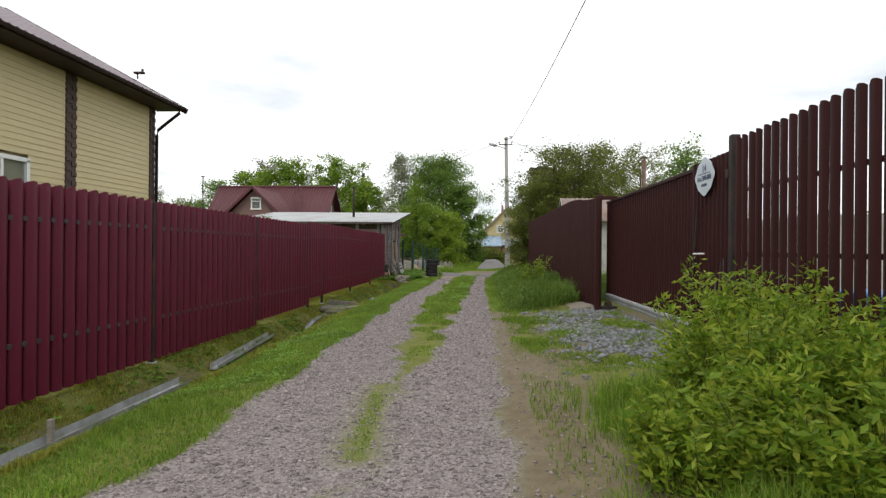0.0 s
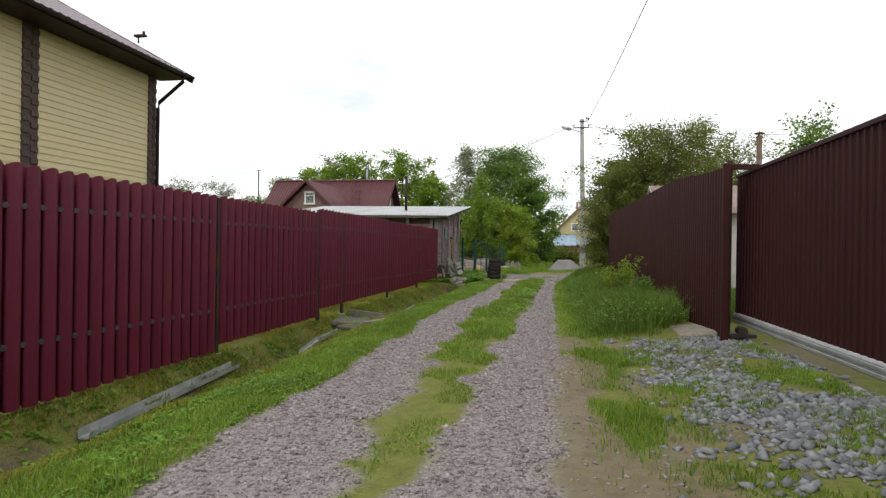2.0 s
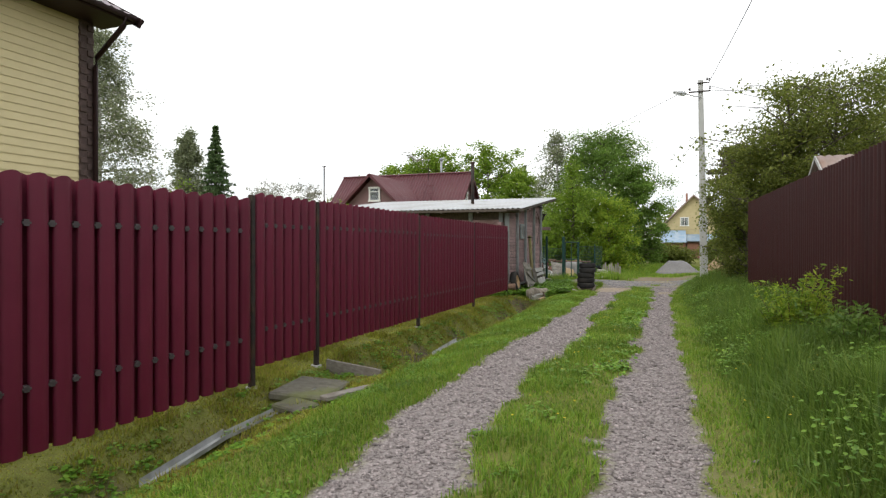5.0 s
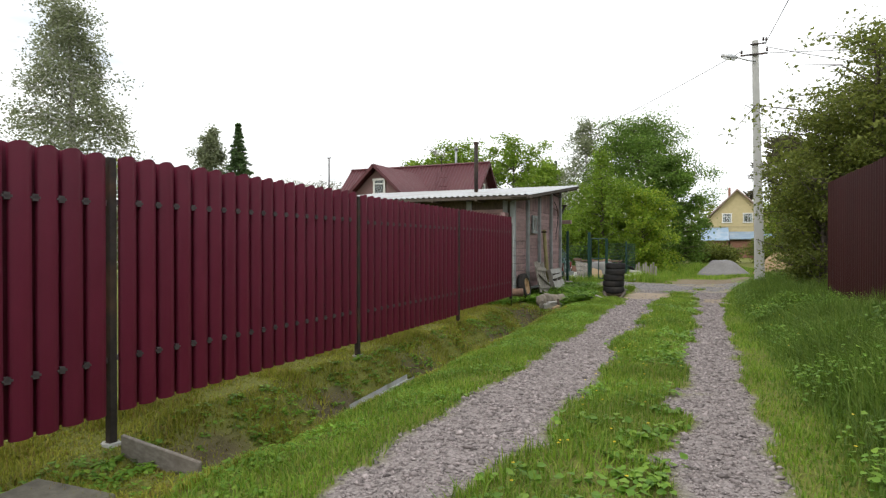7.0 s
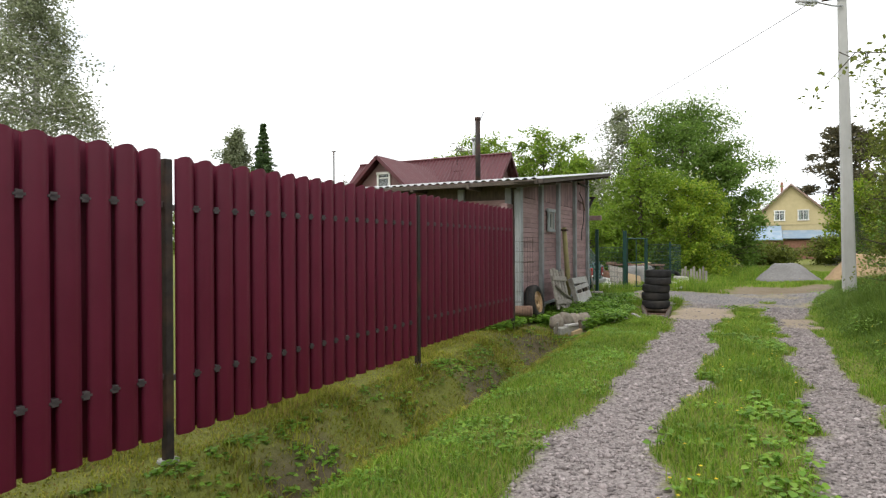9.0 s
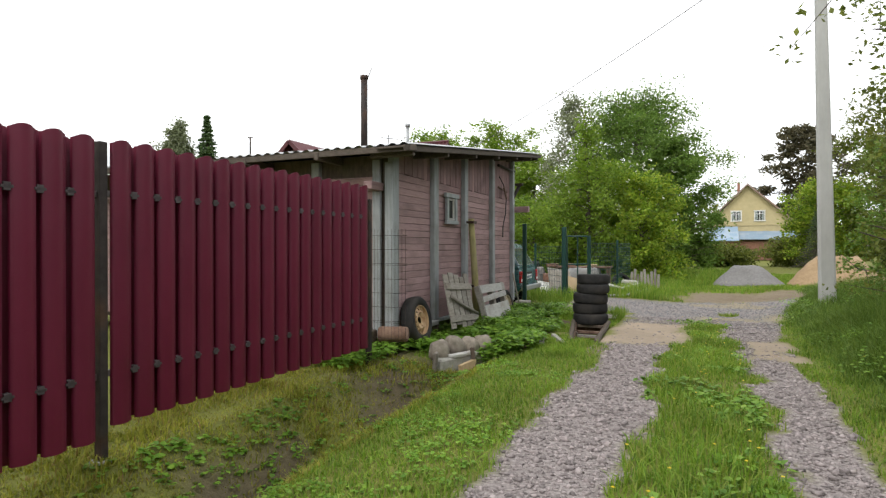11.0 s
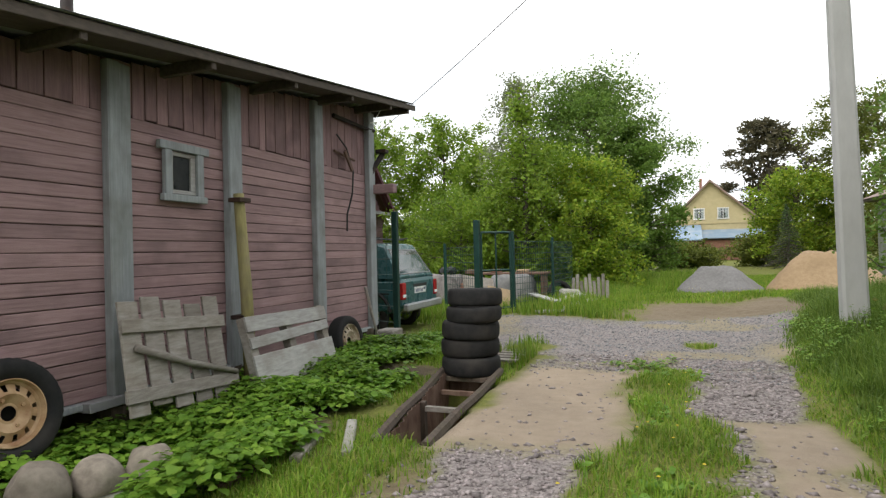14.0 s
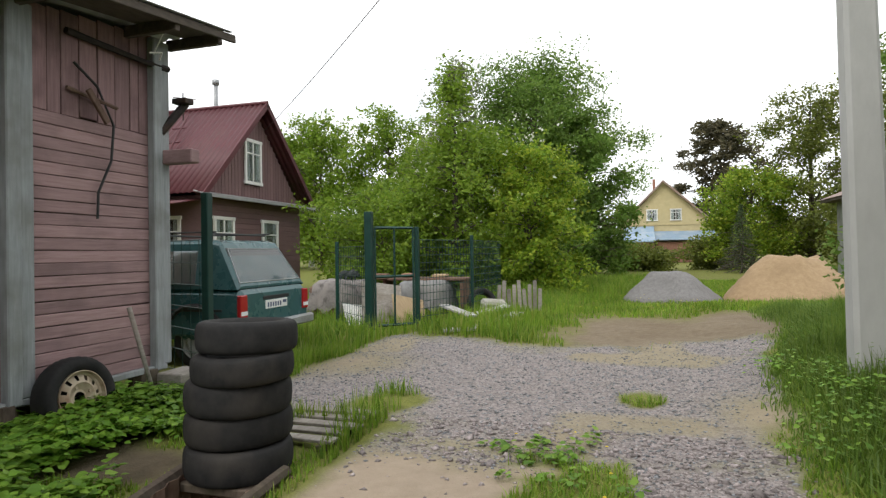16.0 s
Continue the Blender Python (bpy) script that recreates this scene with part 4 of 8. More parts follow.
part("barge_board", Shape().box((0, 0, 0), (6.6, 0.035, 0.17), Matrix.Translation((-11.62, 15.72, 6.96)) @ Euler((0, sl, 0)).to_matrix().to_4x4()), M_BROWN_TRIM, house)
gut = Shape()
gv = []
for yy in (-2.5, 15.8):
    for a in range(9):
        w = math.pi * a / 8
        gv.append((-8.80 + 0.065 * math.cos(w), yy, 5.47 - 0.065 * math.sin(w)))
gut.add(gv, [(i, i + 1, i + 10, i + 9) for i in range(8)] + [tuple(range(8, -1, -1)), tuple(range(9, 18))])
part("gutter", gut, M_BROWN_TRIM, house, smooth=True)
part("downpipe", Shape().tube([(-8.80, 15.45, 5.42), (-8.82, 15.45, 5.28), (-9.46, 15.44, 4.78), (-9.5, 15.44, 4.6), (-9.5, 15.44, 0.2)], 0.045, 10), M_BROWN_TRIM, house, smooth=True)
part("roof_bracket", Shape().tube([(-10.2, 15.6, 6.35), (-10.2, 15.6, 6.52)], 0.02, 6).box((-10.15, 15.6, 6.53), (0.30, 0.12, 0.05)).box((-10.05, 15.6, 6.58), (0.05, 0.05, 0.12)), M_BROWN_TRIM, house)


# ---------------- the pink-brown shed ----------------
SX, SY0, SY1, SXL = -4.460, 25.598, 31.25, -11.240
shed = thing("shed", (SX, SY0, -0.12), "old shed of faded pink-brown boards with grey-blue posts", "shed")


def roof_z(y):
    return 2.55 + (y - 25.05) * 0.126


# Core box behind the boards; its dark colour gives the shade in their gaps.
inner = Shape()
zt0, zt1 = roof_z(SY0) - 0.08, roof_z(SY1) - 0.08
inner.add([(SX - 0.05, SY0 + 0.05, 0.12), (SX - 0.05, SY1, 0.12), (SXL, SY1, 0.12), (SXL, SY0 + 0.05, 0.12), (SX - 0.05, SY0 + 0.05, zt0), (SX - 0.05, SY1, zt1), (SXL, SY1, zt1), (SXL, SY0 + 0.05, zt0)],
          [(0, 1, 5, 4), (1, 2, 6, 5), (2, 3, 7, 6), (3, 0, 4, 7), (4, 5, 6, 7), (3, 2, 1, 0)])
part("wall", inner, M_DARKWOOD, shed)
bays = [25.68, 27.02, 28.32, 29.83, 31.21]
srng = random.Random(3)
for b in range(4):
    y0, y1 = bays[b], bays[b + 1]
    for i in range(22):
        z0 = 0.16 + i * 0.0977
        s = Shape().box((0, 0, 0), (0.03, y1 - y0 - 0.006, 0.0935 + srng.uniform(-0.004, 0.002)), bev=0.005)
        o = part("board", s, M_SHED, shed, at=(SX - 0.02 + srng.uniform(-0.004, 0.004), (y0 + y1) / 2, z0 + 0.05), local=True)
        o.rotation_euler = (srng.uniform(-0.004, 0.004), 0, 0)
    yy = y0
    while yy < y1 - 0.05:
        w = min(srng.uniform(0.10, 0.21), y1 - yy)
        top = roof_z(yy) - 0.06
        foot = 2.315 + srng.uniform(-0.012, 0.012)
        s = Shape().box((0, 0, 0), (0.025, w - 0.007, top - foot), bev=0.004)
        part("upright_board", s, M_SHED_V, shed, at=(SX - 0.016 + srng.uniform(-0.004, 0.004), yy + w / 2, (top + foot) / 2), local=True)
        yy += w
for yc in bays:
    top = roof_z(yc) - 0.10
    s = Shape().box((SX + 0.035, yc - 0.055, (top + 0.12) / 2), (0.085, 0.11, top - 0.12), bev=0.01).box((SX + 0.022, yc + 0.06, (top + 0.16) / 2), (0.055, 0.11, top - 0.16), bev=0.008)
    part("post", s, M_BATTEN, shed, "grey-blue painted timber post")
# short side of the shed, towards the fence
for b, (x0, x1) in enumerate(((-5.560, -4.700), (-7.040, -5.700), (-8.540, -7.180), (-10.040, -8.680), (-11.240, -10.180))):
    for i in range(20):
        s = Shape().box((0, 0, 0), (x1 - x0, 0.03, 0.098), bev=0.005)
        part("board", s, M_SHED, shed, at=((x0 + x1) / 2, SY0 + 0.03 + srng.uniform(-0.004, 0.004), 0.24 + i * 0.103), local=True)
    part("post", Shape().box((x0 - 0.07, SY0 + 0.005, 1.28), (0.13, 0.09, 2.40), bev=0.01), M_BATTEN, shed, "grey-blue painted timber post")
part("corner_board", Shape().box((-4.640, SY0 - 0.01, 1.27), (0.12, 0.05, 2.4), bev=0.006).box((-4.450, SY0 - 0.005, 1.25), (0.12, 0.06, 2.36), bev=0.006), M_BATTEN, shed, "pale weathered corner boards")
part("beam_end", Shape().box((-4.620, SY0 - 0.13, 2.10), (0.13, 0.34, 0.11), bev=0.01), M_SHED, shed)
part("beam_end", Shape().box((SX + 0.18, 31.273, 2.12), (0.42, 0.12, 0.13), bev=0.01), M_SHED, shed)
# lean-to roof: corrugated sheet on rafters
ra = np.arange(-11.740, -3.860, 0.04)
rb = np.array([25.049, 28.272, 31.562])
RA, RB = np.meshgrid(ra, rb)
wave = 0.018 * np.sin(RA * 2 * math.pi / 0.16)
top = np.stack([(RA - SX).ravel(), (RB - SY0).ravel(), (2.56 + (RB - 25.05) * 0.126 + wave + 0.12).ravel()], 1)
low = top - np.array([0, 0, 0.006])
na = len(ra)
k = (np.arange(2)[:, None] * na + np.arange(na - 1)[None, :]).ravel()
f1 = np.stack([k, k + 1, k + na + 1, k + na], 1)
sheet = part("roof", np_mesh("roof", np.concatenate([top, low]), np.concatenate([f1, f1[:, ::-1] + len(top)]), M_SHEDROOF, True), M_SHEDROOF, shed, "grey corrugated sheet roof")
sheet.location = (0, 0, 0)
tilt = math.degrees(math.atan(0.126))
part("eaves_board", Shape().box((0, 0, 0), (0.03, 6.75, 0.075), pose(-3.900, 28.301, roof_z(28.301) - 0.055, tilt), 0.005).box((0, 0, 0), (0.42, 6.6, 0.018), pose(-4.120, 28.272, roof_z(28.272) - 0.035, tilt), 0.003), M_ROOFEDGE, shed)
part("fascia", Shape().box((-7.740, 25.069, 2.50), (7.9, 0.03, 0.075), bev=0.004), M_ROOFEDGE, shed)
for yc in (25.242, 26.348, 27.502, 28.657, 29.811, 30.869, 31.447):
    part("rafter", Shape().box((-4.220, yc, roof_z(yc) - 0.095), (0.62, 0.055, 0.10), bev=0.006), M_ROOFEDGE, shed)
for xc in (-5.240, -6.440, -7.640, -8.840, -10.040):
    part("rafter", Shape().box((xc, 25.338, 2.475), (0.06, 0.6, 0.10), bev=0.006), M_ROOFEDGE, shed)
# small window
wnd = part("window", Shape().box((SX + 0.045, 27.676, 2.14), (0.05, 0.56, 0.07)).box((SX + 0.045, 27.676, 1.70), (0.05, 0.50, 0.06)).box((SX + 0.04, 27.493, 1.92), (0.045, 0.075, 0.46)).box((SX + 0.04, 27.858, 1.92), (0.045, 0.075, 0.46)), M_BATTEN, shed, "small window with a grey-blue frame")
part("window_frame", Shape().box((SX + 0.02, 27.676, 2.08), (0.03, 0.32, 0.035)).box((SX + 0.02, 27.676, 1.755), (0.03, 0.32, 0.035)).box((SX + 0.02, 27.546, 1.92), (0.03, 0.035, 0.32)).box((SX + 0.02, 27.791, 1.92), (0.03, 0.055, 0.32)), M_WHITEWOOD, wnd)
part("pane", Shape().box((SX + 0.012, 27.656, 1.92), (0.008, 0.24, 0.30), bev=0.001), M_DULLGLASS, wnd)
part("backing", Shape().box((SX - 0.001, 27.656, 1.92), (0.01, 0.25, 0.31), bev=0.001), M_DARK, wnd)
part("stove_pipe", Shape().tube([(-6.340, 28.08, 2.9), (-6.340, 28.08, 4.42)], 0.062, 12).tube([(-6.340, 28.08, 4.40), (-6.340, 28.08, 4.47)], 0.075, 12), M_STEEL_DARK, shed, "dark metal stove pipe", True)
part("pipe_stay", Shape().tube([(-6.260, 28.08, 4.42), (-6.200, 28.118, 4.6)], 0.008, 5), M_STEEL_DARK, shed)
# ironwork hung on the wall by the far corner
part("iron_bar", Shape().tube([(SX + 0.02, 30.244, 2.98), (SX + 0.06, 30.966, 2.96), (SX + 0.05, 31.312, 2.98)], [0.03, 0.024, 0.03], 7), M_STEEL_DARK, shed)
part("bracket", Shape().box((0, 0, 0), (0.03, 0.05, 0.30), pose(SX + 0.1, 30.465, 2.42, 38), 0.004).tube([(SX + 0.02, 30.244, 2.53), (SX + 0.06, 30.696, 2.46)], 0.017, 6), M_RUST, shed)
part("cable", Shape().tube([(SX + 0.02, 30.311, 2.75), (SX + 0.05, 30.504, 2.6), (SX + 0.06, 30.658, 2.3), (SX + 0.05, 30.639, 2.0), (SX + 0.03, 30.523, 1.72), (SX + 0.03, 30.513, 1.5)], 0.011, 6), M_BLACKPLASTIC, shed)
part("elbow_pipe", Shape().tube([(SX + 0.02, 31.235, 2.35), (SX + 0.1, 31.427, 2.62), (SX + 0.12, 31.466, 2.68)], 0.04, 8).box((SX + 0.12, 31.427, 2.69), (0.16, 0.12, 0.05)), M_STEEL_DARK, shed)
part("string", Shape().tube([(-3.940, 30.869, 3.32), (-4.140, 30.918, 3.1), (-4.260, 30.966, 3.0)], 0.005, 5).tube([(-4.260, 30.918, 3.0), (-4.200, 31.004, 3.02), (-4.280, 31.062, 2.98)], 0.008, 5), M_WHITE, shed)
for yc in (25.675, 27.021, 28.272, 29.715, 31.062):
    part("stump", Shape().tube([(SX - 0.04, yc, -0.25), (SX - 0.04, yc, 0.14)], 0.13, 10), M_DARKWOOD, shed)
part("sill", Shape().box((SX + 0.01, 28.368, 0.135), (0.08, 5.8, 0.05), bev=0.006), M_BATTEN, shed)


# ---------------- tyres and wheels ----------------
def tyre_shape(m, R=0.30, width=0.185, rin=0.185, treads=84, groove=0.010):
    """A car tyre about the z axis of m, standing on z = 0."""
    h = width / 2
    prof = [(rin, h * 0.62), (rin + 0.012, h * 0.82), (R * 0.76, h * 1.0), (R * 0.86, h * 0.99), (R * 0.935, h * 0.90), (R * 0.975, h * 0.74), (R * 0.993, h * 0.5),
            (R, h * 0.2)]
    full = prof + [(r, -z) for r, z in prof[::-1]]
    vs, fs = [], []
    k = len(full)
    for i in range(treads):
        w = 2 * math.pi * i / treads
        for q, (r, z) in enumerate(full):
            rr = r - (groove * 0.6 if (i % 2 and r > R * 0.97) else 0)
            sk = 0.05 * (z / h) if r > R * 0.95 else 0
            vs.append((rr * math.cos(w + sk), rr * math.sin(w + sk), z + h))
    for i in range(treads):
        j = (i + 1) % treads
        for q in range(k):
            q2 = (q + 1) % k
            fs.append((i * k + q, i * k + q2, j * k + q2, j * k + q))
    return Shape().add(vs, fs, m)


def rim_shape(m, r=0.19, width=0.185):
    """A pressed steel wheel about the z axis of m: well, dished face with oval holes, hub."""
    s = Shape()
    zf = width * 0.80
    s.turn([(r, width * 0.98), (r * 0.97, width * 0.98), (r * 0.93, zf), (r * 0.93, width * 0.2), (r, width * 0.2)], m, 36)
    n = 36
    rings = [(r * 0.93, zf), (r * 0.84, zf - 0.01), (r * 0.64, zf + 0.012), (r * 0.56, zf + 0.02), (r * 0.30, zf - 0.012), (r * 0.22, zf - 0.01)]
    vs, fs = [], []
    for a in range(n):
        w = 2 * math.pi * a / n
        vs += [(q * math.cos(w), q * math.sin(w), z) for q, z in rings]
    for a in range(n):
        b = (a + 1) % n
        for q in range(len(rings) - 1):
            if q == 1 and a % 3 == 0:
                continue
            fs.append((a * 6 + q, b * 6 + q, b * 6 + q + 1, a * 6 + q + 1))
    s.add(vs, fs, m)
    for a in range(4):
        w = 2 * math.pi * a / 4 + 0.4
        s.tube([m @ Vector((r * 0.43 * math.cos(w), r * 0.43 * math.sin(w), zf - 0.004)), m @ Vector((r * 0.43 * math.cos(w), r * 0.43 * math.sin(w), zf + 0.012))], 0.012, 6)
    return s


zz = -0.115
for i, (dx, dy, R, w, tl) in enumerate(((0.0, 0.0, 0.315, 0.195, 0.6), (-0.01, 0.02, 0.315, 0.19, -1.0), (0.0, 0.0, 0.31, 0.19, 1.2), (0.05, -0.02, 0.295, 0.165, -1.5), (0.05, 0.02, 0.295, 0.185, 2.2))):
    c = Vector((-2.48 + dx, 29.68 + dy, zz))
    solo("tyre", tyre_shape(pose(*c, tl, tl * 0.6, 40 * i), R, w, 0.19), M_TYRE, "worn black car tyre in a stack beside the pit", "tyre", "stack of tyres", smooth=True, at=c)
    zz += w - 0.005
solo("pit_support_board", Shape().box((-2.48, 29.86, -0.14), (0.95, 0.18, 0.05), pose(0, 0, 0), 0.006).box((-2.45, 29.50, -0.14), (0.85, 0.15, 0.05), None, 0.006), M_DARKWOOD, "dark planks laid across the pit under the tyres", "plank", at=(-2.48, 29.68, -0.17))
for y, z, lean, R, mt, lb in ((26.06, 0.25, 9, 0.335, M_RIM, "rusty orange-beige rim"), (30.15, 0.09, 8, 0.315, M_RIM2, "dusty beige rim")):
    base = Vector((-4.260, y, z - R))
    wheel = thing("car_wheel", base, "old car wheel with " + lb + " leaning on the shed", "wheel", "wheels leaning on the shed")
    m = Matrix.Translation((-4.370, y, z)) @ Euler((0, radians(90 - lean), 0)).to_matrix().to_4x4()
    part("tyre", tyre_shape(m, R, 0.19, 0.20), M_TYRE, wheel, smooth=True)
    part("rim", rim_shape(m, 0.205), mt, wheel, lb)
    # Added near-black disc: the shade seen through the rim holes is its colour.
    part("hub_back", Shape().turn([(0.0, 0.05), (0.18, 0.05), (0.18, 0.03), (0.0, 0.03)], m, 24), M_DARK, wheel)

# ---------------- things leaning on the shed ----------------
brng = random.Random(11)
door = thing("plank_door", (-4.140, 27.214, -0.12), "broken weathered grey plank door leaning on the shed", "door")
mdoor = Matrix.Translation((-4.020, 27.233, 0.10)) @ Euler((0, radians(-13), 0)).to_matrix().to_4x4() @ Euler((radians(-4), 0, 0)).to_matrix().to_4x4()
for i in range(5):
    part("plank", Shape().box((0, -0.42 + i * 0.205, 0.36 + brng.uniform(-0.05, 0.04)), (0.022, 0.17, 0.84 + brng.uniform(-0.1, 0.06)), mdoor, 0.004), M_GREYWOOD, door, at=mdoor @ Vector((0, -0.42 + i * 0.205, 0)))
part("crossbar", Shape().box((0.025, 0.0, 0.58), (0.028, 1.02, 0.10), mdoor, 0.005), M_GREYWOOD, door)
part("crossbar", Shape().box((0.025, 0.02, 0.08), (0.028, 1.12, 0.10), mdoor, 0.005), M_GREYWOOD, door)
part("brace", Shape().tube([mdoor @ Vector((0.045, -0.42, 0.42)), mdoor @ Vector((0.045, 0.05, 0.26)), mdoor @ Vector((0.045, 0.55, 0.13))], [0.03, 0.026, 0.024], 8), M_GREYWOOD, door, "rough split pole brace", True)

pallet = thing("broken_pallet", (-3.940, 28.609, -0.15), "whitish broken wooden pallet leaning on the shed", "pallet")
mp = Matrix.Translation((-3.860, 28.58, 0.04)) @ Euler((0, radians(-16), 0)).to_matrix().to_4x4()
part("board", Shape().box((0, 0, 0.12), (0.024, 1.30, 0.30), mp, 0.004), M_WHITEWOOD, pallet)
part("board", Shape().box((0.003, 0.01, 0.40), (0.022, 1.28, 0.10), mp @ pose(0, 0, 0, 1.5), 0.004), M_WHITEWOOD, pallet)
part("board", Shape().box((0.0, 0.0, 0.55), (0.024, 1.30, 0.14), mp @ pose(0, 0, 0, -0.8), 0.004), M_WHITEWOOD, pallet)
for yc in (-0.58, 0.0, 0.6):
    part("bearer", Shape().box((-0.06, yc, 0.30), (0.09, 0.10, 0.66), mp, 0.006), M_GREYWOOD, pallet)
solo("leaning_pole", Shape().tube([(-4.170, 28.195, -0.15), (-4.200, 28.195, 0.8), (-4.270, 28.195, 1.78)], [0.062, 0.058, 0.05], 10), M_LICHENPOLE, "yellow-green lichen covered pole leaning on the shed", "pole", smooth=True, at=(-4.170, 28.195, -0.15))
for zc in (0.62, 1.72):
    solo("pole_clamp", Shape().box((-4.260, 28.195, zc), (0.14, 0.16, 0.04)), M_STEEL_DARK, "dark iron clamp holding the leaning pole", "clamp", "clamps on the leaning pole", at=(-4.260, 28.195, zc - 0.02))
shovel = thing("spade", (-4.090, 30.869, -0.2), "old wooden-handled tool leaning on the shed corner", "spade")
part("handle", Shape().tube([(-4.140, 30.792, 0.0), (-4.260, 30.658, 0.75)], [0.018, 0.02], 8), M_GREYWOOD, shovel, smooth=True)
part("blade", Shape().box((0, 0, 0), (0.012, 0.17, 0.26), pose(-4.110, 30.831, -0.08, 8, 9), 0.005), M_STEEL_DARK, shovel)
solo("bucket", Shape().turn([(0.12, 0.0), (0.15, 0.26), (0.14, 0.26), (0.115, 0.02), (0.0, 0.02), (0.0, 0.0)], pose(-4.220, 30.311, -0.22), 20), M_STEEL_DARK, "dark rusty bucket by the shed", "bucket", smooth=True, at=(-4.220, 30.311, -0.22))
solo("concrete_block", Shape().box((-4.190, 31.206, 0.06), (0.28, 0.35, 0.11), bev=0.012), M_GREYWOOD, "grey timber block on the shed foot", "block", at=(-4.190, 31.206, 0.0))
solo("timber_stack", Shape().box((-4.240, 31.254, -0.1), (0.4, 0.5, 0.2), bev=0.02), M_DARKWOOD, "dark rotten beam end under the timber block", "beam", at=(-4.240, 31.254, -0.2))
solo("brick_stub", Shape().box((SX + 0.06, 26.829, 0.13), (0.12, 0.30, 0.07), bev=0.006), M_TRIM_GREY, "grey slate under the shed wall", "slab", at=(SX + 0.06, 26.829, 0.09))
log = Shape()
log.turn([(0.095, 0.0), (0.105, 0.02), (0.10, 0.36), (0.09, 0.38), (0.0, 0.375), (0.0, 0.005)], Matrix.Translation((-4.52, 25.44, 0.14)) @ Euler((0, radians(88), radians(12))).to_matrix().to_4x4(), 16)
solo("log", log, M_JUNK, "short sawn brown log lying by the shed corner", "log", smooth=True, at=(-4.52, 25.44, 0.04))
solo("timber_end", Shape().box((-4.790, 25.386, 0.12), (0.45, 0.16, 0.16), bev=0.012).box((-4.690, 25.309, -0.06), (0.5, 0.2, 0.2), bev=0.02), M_DARKWOOD, "stacked dark timber ends by the shed corner", "timber", at=(-4.740, 25.338, -0.15))

# welded mesh panel at the shed corner
panel = thing("wire_mesh_panel", (-4.440, 25.309, 0.0), "grey welded wire mesh fence panel by the shed", "mesh panel")
for i in range(16):
    x = -4.820 + i * 0.05
    part("wire", Shape().tube([(x, 25.309, 0.08), (x, 25.309, 1.52)], 0.0022, 4, False), M_STEEL_DARK, panel)
for z in (0.12, 0.32, 0.34, 0.52, 0.70, 0.88, 1.06, 1.08, 1.26, 1.44):
    part("wire", Shape().tube([(-4.840, 25.304, z), (-4.040, 25.304, z)], 0.0026, 4, False), M_STEEL_DARK, panel)

# ---------------- low wall with boulders, boards ----------------
for (x, y, ln, z, h, yw) in ((-3.50, 25.56, 0.66, -0.34, 0.25, 20), (-3.32, 26.10, 0.50, -0.33, 0.23, 18), (-3.18, 26.52, 0.36, -0.31, 0.20, 20)):
    solo("concrete_block", Shape().box((0, 0, 0), (0.17, ln, h), pose(x, y, z + h / 2, 0, 0, -yw), 0.02), M_MOSSY, "mossy grey concrete block in a low wall", "concrete block", "low wall of blocks", at=(x, y, z))


def boulder(c, r, seed):
    bm = bmesh.new()
    bmesh.ops.create_icosphere(bm, subdivisions=3, radius=1)
    for v in bm.verts:
        d = 1 + 0.24 * noise.noise(v.co * 1.3 + Vector((seed * 3.1, 0, 0))) + 0.03 * noise.noise(v.co * 4 + Vector((seed, 5, 0)))
        v.co = Vector((v.co.x * r[0] * d, v.co.y * r[1] * d, v.co.z * r[2] * d))
    me = bpy.data.meshes.new("boulder")
    bm.to_mesh(me)
    bm.free()
    me.polygons.foreach_set("use_smooth", [True] * len(me.polygons))
    me.materials.append(M_BOULDER)
    o = new("boulder", me)
    o.location = c
    return tagged(o, "rounded grey-brown boulder set on the low concrete wall", "boulder", "boulders on the low wall")


for c, r, sd in (((-3.68, 25.50, -0.03), (0.14, 0.145, 0.145), 1), ((-3.60, 25.80, -0.01), (0.145, 0.14, 0.14), 2), ((-3.49, 26.05, -0.03), (0.13, 0.135, 0.13), 3), ((-3.38, 26.30, -0.04), (0.145, 0.15, 0.125), 4)):
    boulder(c, r, sd)
solo("wall_board", Shape().box((0, 0, 0), (0.10, 0.42, 0.035), pose(-3.42, 25.62, -0.072, 0, 0, -22)), M_WHITEWOOD, "pale board lying on the low wall", "board", at=(-3.42, 25.62, -0.09))
solo("wooden_stake", Shape().box((0, 0, 0), (0.05, 0.04, 0.36), pose(-3.30, 25.72, -0.17, 6, -5), 0.006), M_DARKWOOD, "dark wooden stake driven in before the low wall", "stake", at=(-3.30, 25.72, -0.35))
solo("wooden_stake", Shape().box((0, 0, 0), (0.04, 0.07, 0.44), pose(-3.62, 25.20, -0.20, 8, 12), 0.006), M_GREYWOOD, "grey wooden stake at the end of the low wall", "stake", at=(-3.62, 25.20, -0.42))
solo("broken_board", Shape().box((0, 0, 0), (0.05, 0.30, 0.12), pose(-3.34, 25.60, -0.22, 8, 0, -20), 0.006), M_PLY, "short tan board leaning on the low wall", "board", at=(-3.34, 25.60, -0.3))
solo("mossy_stone", Shape().box((0, 0, 0), (0.16, 0.18, 0.14), pose(-3.42, 25.02, -0.38, 10, 20, 30), 0.05), M_DARKSLAB, "mossy stone below the low wall", "stone", at=(-3.42, 25.02, -0.46))
